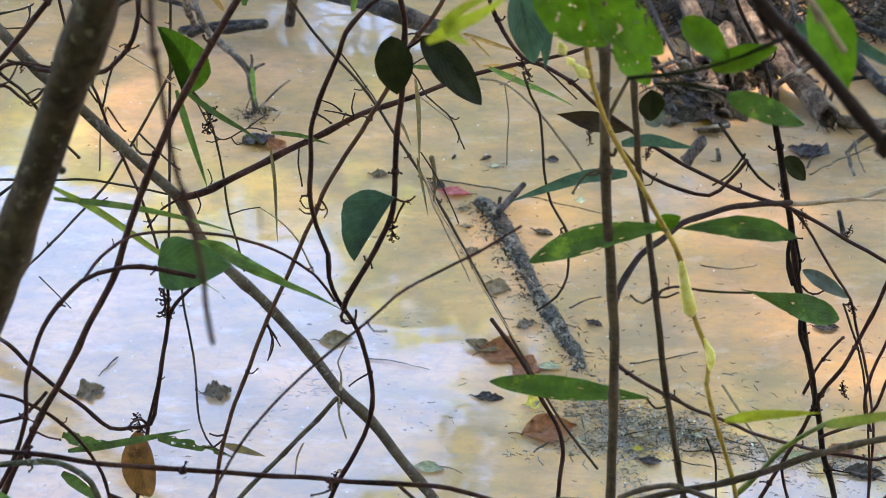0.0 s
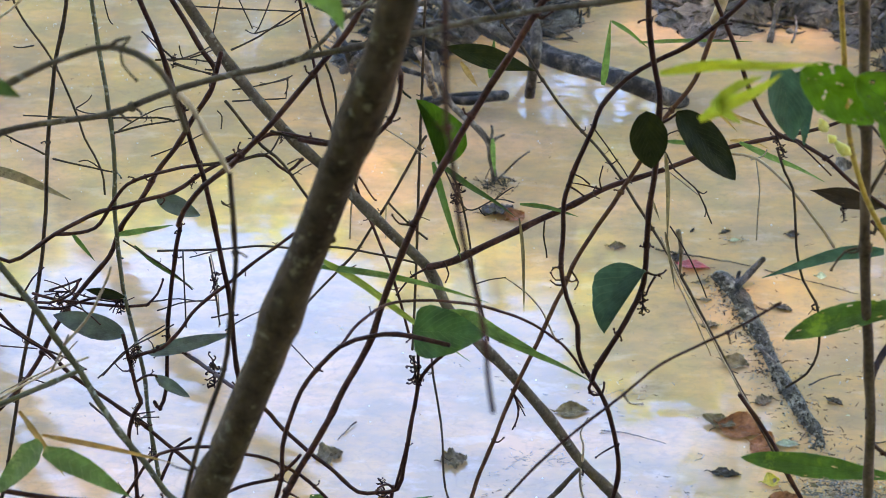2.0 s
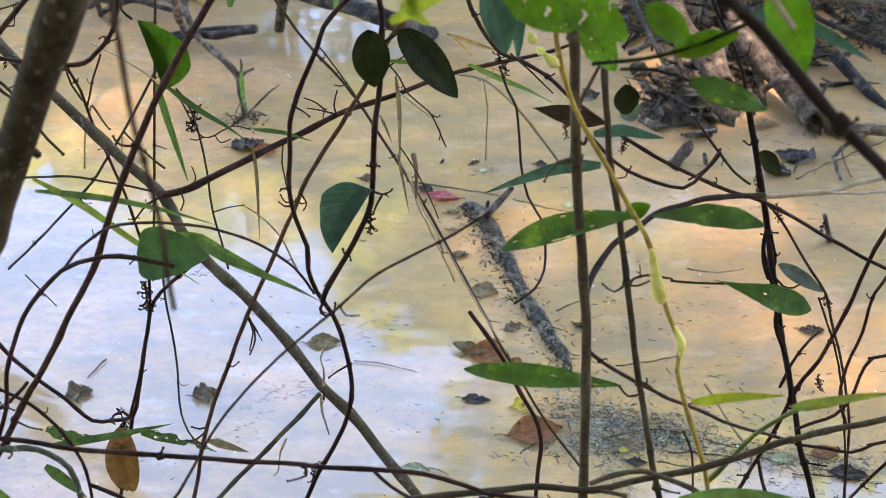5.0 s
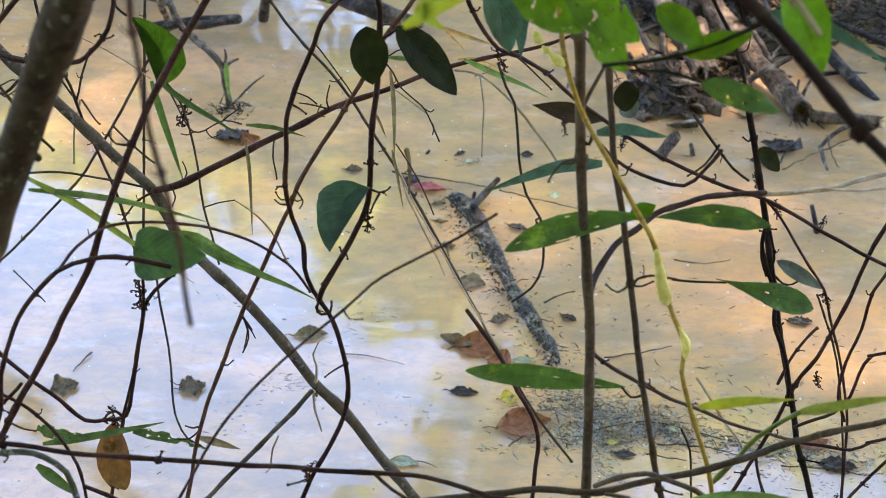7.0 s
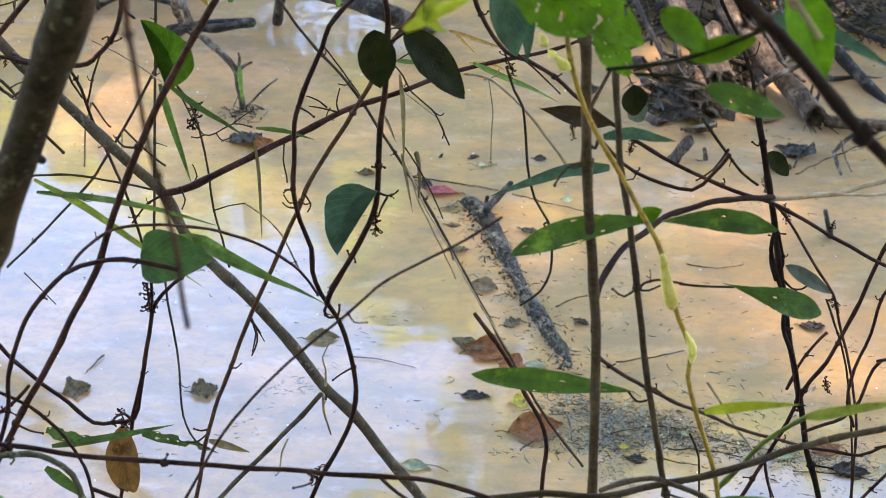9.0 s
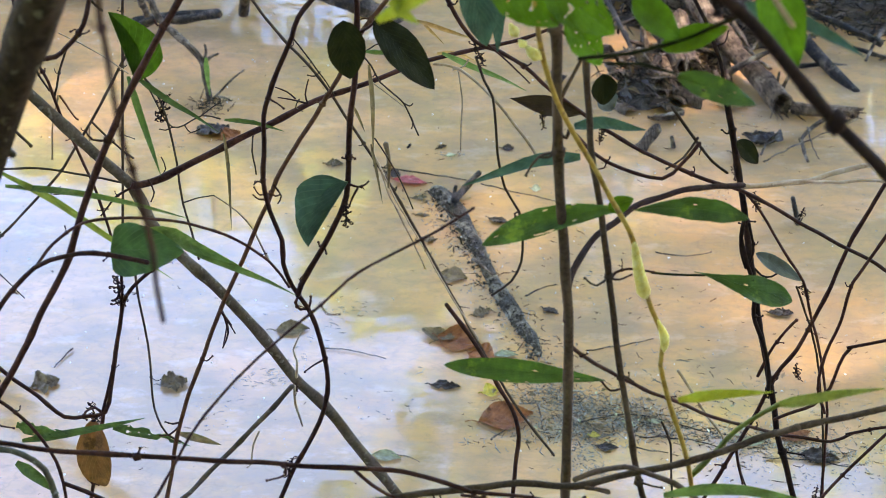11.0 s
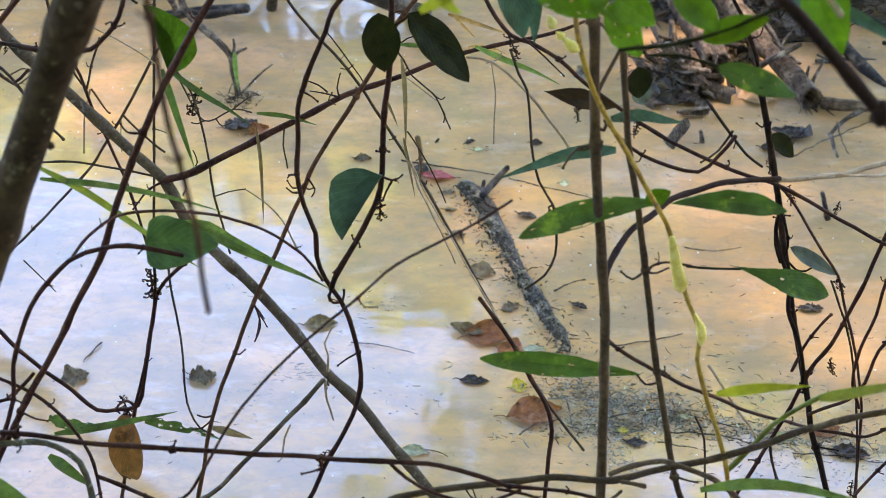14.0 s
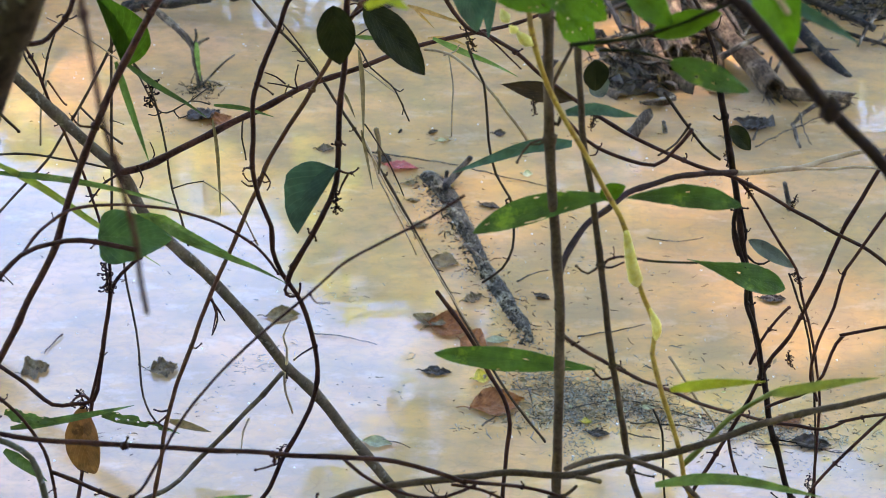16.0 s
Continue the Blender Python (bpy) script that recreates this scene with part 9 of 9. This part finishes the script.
v = vine("dry_grass", STRAW, 0.00095, 0.00078, [(-0.5505, 1.8854, 1.1388), (-0.5471, 1.8854, 1.1032), (-0.5472, 1.8854, 1.0671), (-0.5497, 1.8854, 1.0405)],
         "pale thin dry stem with curled tips", "grass", "")
twig(v, BARKTHIN, 0.00077, 0.00064, [(-0.547, 1.8854, 1.0979), (-0.5527, 1.8854, 1.1084), (-0.5487, 1.8854, 1.1146)])
twig(v, BARKTHIN, 0.00077, 0.00064, [(-0.547, 1.8854, 1.0979), (-0.5393, 1.8854, 1.0935), (-0.5339, 1.8854, 1.0998)])
twig(v, BARKTHIN, 0.00077, 0.00064, [(-0.5467, 1.8854, 1.0933), (-0.5528, 1.8854, 1.087), (-0.5493, 1.8854, 1.0802)])

v = vine("creeper", STRAW, 0.00117, 0.00086, [(-0.6301, 1.3712, 1.2573), (-0.5837, 1.3712, 1.2816), (-0.5573, 1.3712, 1.2952), (-0.5306, 1.3712, 1.3093)],
         "pale pinkish twig low in the thicket", "creeper", "thin twigs over the pond")
twig(v, STRAW, 0.00088, 0.00067, [(-0.628, 1.3712, 1.2702), (-0.5928, 1.3712, 1.2915), (-0.5587, 1.3712, 1.3112), (-0.5341, 1.3712, 1.3373)])

v = vine("creeper", BARKRED, 0.00124, 0.00103, [(-0.724, 1.6283, 1.1993), (-0.7013, 1.6283, 1.1876), (-0.6748, 1.6283, 1.1684), (-0.6478, 1.6283, 1.156), (-0.6253, 1.6283, 1.1407)],
         "dark twig across the lower thicket", "creeper", "thin twigs over the pond")
twig(v, BARKRED, 0.00092, 0.00069, [(-0.6972, 1.6283, 1.1283), (-0.6851, 1.6283, 1.1266), (-0.6715, 1.6283, 1.1221)])
twig(v, BARKRED, 0.00091, 0.00068, [(-0.7288, 1.6283, 1.168), (-0.7002, 1.6283, 1.1661), (-0.6753, 1.6283, 1.1649)])
blade(GRASSD, 0.0048, [(-0.6121, 1.7997, 1.195), (-0.5907, 1.7997, 1.1732), (-0.5661, 1.7997, 1.1549), (-0.5493, 1.7997, 1.1415)], "narrow green blade slanting through the thicket")

v = vine("creeper", BARKDARK, 0.00114, 0.00081, [(-0.1787, 1.6283, 1.1345), (-0.1736, 1.6283, 1.1195), (-0.1719, 1.6283, 1.103), (-0.1784, 1.6283, 1.0848)],
         "black crooked twig hanging from the vine", "creeper", "thin twigs over the pond")
twig(v, BARKDARK, 0.00080, 0.00058, [(-0.1725, 1.6283, 1.1181), (-0.1682, 1.6283, 1.1099), (-0.165, 1.6283, 1.103)])

# ---- the woods round the pond, seen in the water's reflections, and unseen trees added for shade ----
rng.seed(48)


# openings cut in the added boughs: where the sun comes through to the shore and the water (x, y, radius)
GLADES = [
    (0.86, 4.55, 0.03), (0.70, 4.55, 0.06), (0.66, 4.44, 0.03), (0.71, 4.66, 0.04), (0.62, 4.85, 0.06), (1.2, 4.9, 0.06), (1.0, 5.05, 0.08), (0.8, 5.1, 0.06), (1.3, 5.3, 0.10),
    (0.71, 4.37, 0.02), (0.69, 4.46, 0.02), (0.67, 4.55, 0.02), (0.92, 4.29, 0.01), (0.86, 4.42, 0.02), (0.64, 4.60, 0.02), (-0.58, 5.2, 0.05), (-0.85, 5.0, 0.04),
]


# foliage thinned to shape the light, where part of the sun filters down (x, y, radius, share of leaves missing)
THIN = [(0.52, 3.60, 0.38, 0.535), (0.12, 3.5, 0.22, 0.4), (0.95, 3.6, 0.35, 0.32), (0.82, 3.2, 0.22, 0.5), (0.1, 3.9, 0.25, 0.35), (-0.9, 4.6, 0.45, 0.56), (-0.75, 4.1, 0.35, 0.42), (0.0, 4.55, 0.40, 0.44), (-0.4, 3.95, 0.32, 0.48), (0.35, 4.2, 0.3, 0.35), (0.15, 5.6, 0.45, 0.5), (0.6, 5.7, 0.35, 0.5)]


sieve = random.Random(5)


def in_gap(p):
    """A gap between the crowns of the far trees, through which the sky shows."""
    far = p.y - 14.5
    return p.y > 11 and ((p.x + 0.87 + 0.09 * far) / 0.85) ** 2 + ((p.z - 4.42 - 0.46 * far) / 0.24) ** 2 < 1 and sieve.random() < 0.8


def in_glade(p):
    k = p.z / sun_dir.z
    x, y = p.x - sun_dir.x * k, p.y - sun_dir.y * k
    if any((x - a) ** 2 + (y - b) ** 2 < r * r and sieve.random() < q for a, b, r, q in THIN):
        return True
    return any((x - a) ** 2 + (y - b) ** 2 < (r + 0.05) ** 2 for a, b, r in GLADES)


def leaf_cloud(bm, centre, size, count, scale):
    """Many small folded leaves scattered through an uneven crown."""
    uvl = bm.loops.layers.uv.verify()
    c = Vector(centre)
    for _ in range(count):
        while True:
            q = Vector((rng.uniform(-1, 1), rng.uniform(-1, 1), rng.uniform(-1, 1)))
            if q.length < 1 and noise.noise(q * 2.3 + c) > -0.12:
                break
        p = c + Vector((q.x * size[0], q.y * size[1], q.z * size[2]))
        a = Vector((rng.uniform(-1, 1), rng.uniform(-1, 1), rng.uniform(-0.6, 0.6))).normalized() * scale * rng.uniform(0.6, 1.3)
        b = a.cross(Vector((rng.uniform(-1, 1), rng.uniform(-1, 1), rng.uniform(-1, 1)))).normalized() * scale * 0.45
        if in_glade(p) or in_gap(p):
            continue
        vs = [bm.verts.new(p - a), bm.verts.new(p + b), bm.verts.new(p + a), bm.verts.new(p - b)]
        f = bm.faces.new(vs)
        for lp, uv in zip(f.loops, ((0, 0), (1, 0.5), (0, 1), (-1, 0.5))):
            lp[uvl].uv = uv


def tree(x, y, height, spread_m, count, label, scale=0.13, low=0.25):
    """A tapered trunk with limbs and a ragged crown of leaves."""
    z0 = bank_height(x, y) - 0.1
    bm = bmesh.new()
    lean = rng.uniform(-0.6, 0.6)
    top = Vector((x + lean, y + rng.uniform(-0.4, 0.4), z0 + height * 0.9))
    tube(bm, [(x, y, z0), (x + lean * 0.2, y, z0 + height * 0.35), (x + lean * 0.6, y, z0 + height * 0.65), tuple(top)], 0.012 * height + 0.03, 0.03, 9, 0.4, knots=1.3)
    ob = tagged(mesh_object("tree", bm, FARBARK), label, "tree", "woods round the pond")
    heads = []
    for i in range(7):
        s = low + (0.95 - low) * i / 6
        root = Vector((x + lean * s * 0.8, y, z0 + height * s))
        a = rng.uniform(0, 6.28)
        tip = root + Vector((math.cos(a), math.sin(a), 0.35)) * spread_m * rng.uniform(0.45, 0.8) * (1.1 - 0.5 * s)
        bm = bmesh.new()
        tube(bm, [tuple(root), tuple(root.lerp(tip, 0.5) + Vector((0, 0, 0.12))), tuple(tip)], 0.05, 0.015, 6, 0.3, knots=0.7)
        part("limb", bm, FARBARK, ob)
        heads.append(tip)
    heads.append(top)
    bm = bmesh.new()
    for h in heads:
        leaf_cloud(bm, h, (spread_m * 0.62, spread_m * 0.62, height * 0.15), count // len(heads), scale)
    part("crown", bm, FOLIAGE, ob, "ragged green leafy crown")
    return ob


for x, y, h, w in [
    (-13.0, 15.5, 5.0, 2.4), (-10.4, 16.0, 4.6, 2.4), (-7.8, 16.2, 4.4, 2.4), (-5.2, 16.0, 4.3, 2.3), (-2.8, 15.6, 4.4, 2.2), (-0.9, 14.6, 4.3, 1.6), (0.2, 14.4, 5.0, 1.5),
    (2.1, 13.8, 6.2, 1.7), (4.4, 14.0, 6.0, 2.0), (6.6, 14.4, 7.0, 2.6), (9.6, 13.4, 9.0, 3.0), (12.6, 11.0, 11.0, 3.4),
]:
    tree(x, y, h, w, 5600, "leafy tree on the far bank, mirrored in the pond", 0.15, 0.1)
tree(1.25, 13.0, 11.0, 2.0, 5200, "tall leafy tree on the far bank, mirrored in the pond", 0.15, 0.1)
# trees out of view, added to block sky and sun
for x, y, h, w in [(-13.5, 3.0, 8.0, 3.2), (12.5, 1.0, 8.0, 3.2), (3.2, -2.6, 8.5, 3.2), (-3.4, -3.2, 8.5, 3.2), (0.2, -5.5, 10.0, 3.6), (7.0, -5.0, 10.0, 3.6), (-7.5, -6.0, 10.0, 3.6), (-4.6, -8.0, 11.0, 3.6), (4.4, -8.5, 11.0, 3.6), (9.5, -1.5, 9.0, 3.2), (-9.5, -1.0, 9.0, 3.2)]:
    tree(x, y, h, w, 9000, "unseen leafy bank tree shading the pond", 0.17, 0.06)


def overhang(x, y, tip, reach, count, label):
    """An unseen leaning tree, added to shade the pond: its boughs let sun and sky through in patches."""
    z0 = bank_height(x, y) - 0.1
    base, tip = Vector((x, y, z0)), Vector(tip)
    bm = bmesh.new()
    tube(bm, [tuple(base), tuple(base.lerp(tip, 0.3) + Vector((0, 0, 1.6))), tuple(base.lerp(tip, 0.7) + Vector((0, 0, 1.2))), tuple(tip)], 0.14, 0.03, 9, 0.3, knots=1.1)
    ob = tagged(mesh_object("tree", bm, FARBARK), label, "tree", "woods round the pond")
    crown = bmesh.new()
    for i in range(10):
        a, r = i * 2.4, reach * math.sqrt((i + 0.5) / 10)
        end = tip + Vector((math.cos(a) * r, math.sin(a) * r, rng.uniform(-0.5, 0.7)))
        bm = bmesh.new()
        root = base.lerp(tip, rng.uniform(0.7, 1.0)) + Vector((0, 0, 0.6))
        tube(bm, [tuple(root), tuple(root.lerp(end, 0.5) + Vector((0, 0, 0.2))), tuple(end)], 0.035, 0.01, 6, 0.2, knots=0.6)
        part("limb", bm, FARBARK, ob)
        leaf_cloud(crown, end, (1.15, 1.15, 0.5), count // 10, 0.15)
    part("crown", crown, CANOPY, ob, "leafy boughs with gaps")
    return ob


for x, y, tip, reach, count in [
    (-9.0, 10.5, (-5.2, 6.8, 7.4), 2.6, 3300), (5.5, 9.6, (1.4, 6.6, 7.0), 2.3, 2600), (6.4, 10.4, (1.7, 6.4, 7.7), 1.0, 1800), (10.0, 6.5, (5.6, 5.6, 7.4), 2.6, 3300), (-10.5, 10.0, (-2.0, 6.8, 7.2), 2.3, 3000),
    (-8.0, 12.0, (-4.6, 9.8, 8.4), 2.3, 4200), (-7.0, 12.4, (-1.3, 9.8, 8.4), 2.2, 4200), (5.6, 12.0, (2.3, 9.6, 8.2), 2.3, 4400), (-6.4, 11.4, (0.2, 6.2, 7.8), 1.2, 1800),
    (-11.0, 2.0, (-5.0, 2.2, 7.8), 2.6, 3300), (-3.4, -1.6, (-0.9, 2.4, 7.8), 2.5, 3300), (3.6, -1.4, (3.2, 1.8, 7.8), 2.5, 3300), (9.5, 1.0, (6.6, 1.2, 7.8), 2.5, 3000),
    (8.0, 10.5, (2.8, 8.7, 6.8), 0.9, 1900), (5.0, 2.0, (1.5, 4.45, 7.6), 0.5, 1900), (-6.0, 12.5, (1.0, 8.5, 7.0), 1.0, 1600),
    (1.0, -4.4, (0.8, -1.8, 8.0), 2.5, 3000), (-6.5, -3.5, (-3.6, -1.8, 8.0), 2.4, 3000), (6.0, -4.2, (5.0, -2.2, 8.0), 2.4, 3000),
]:
    overhang(x, y, tip, reach, count, "unseen leaning tree with leafy boughs shading the pond")
# extra tree, added to keep bright sky out of the right-hand water
tree(3.3, 13.2, 6.4, 1.4, 5200, "leafy tree on the far bank, mirrored in the pond", 0.15, 0.1)
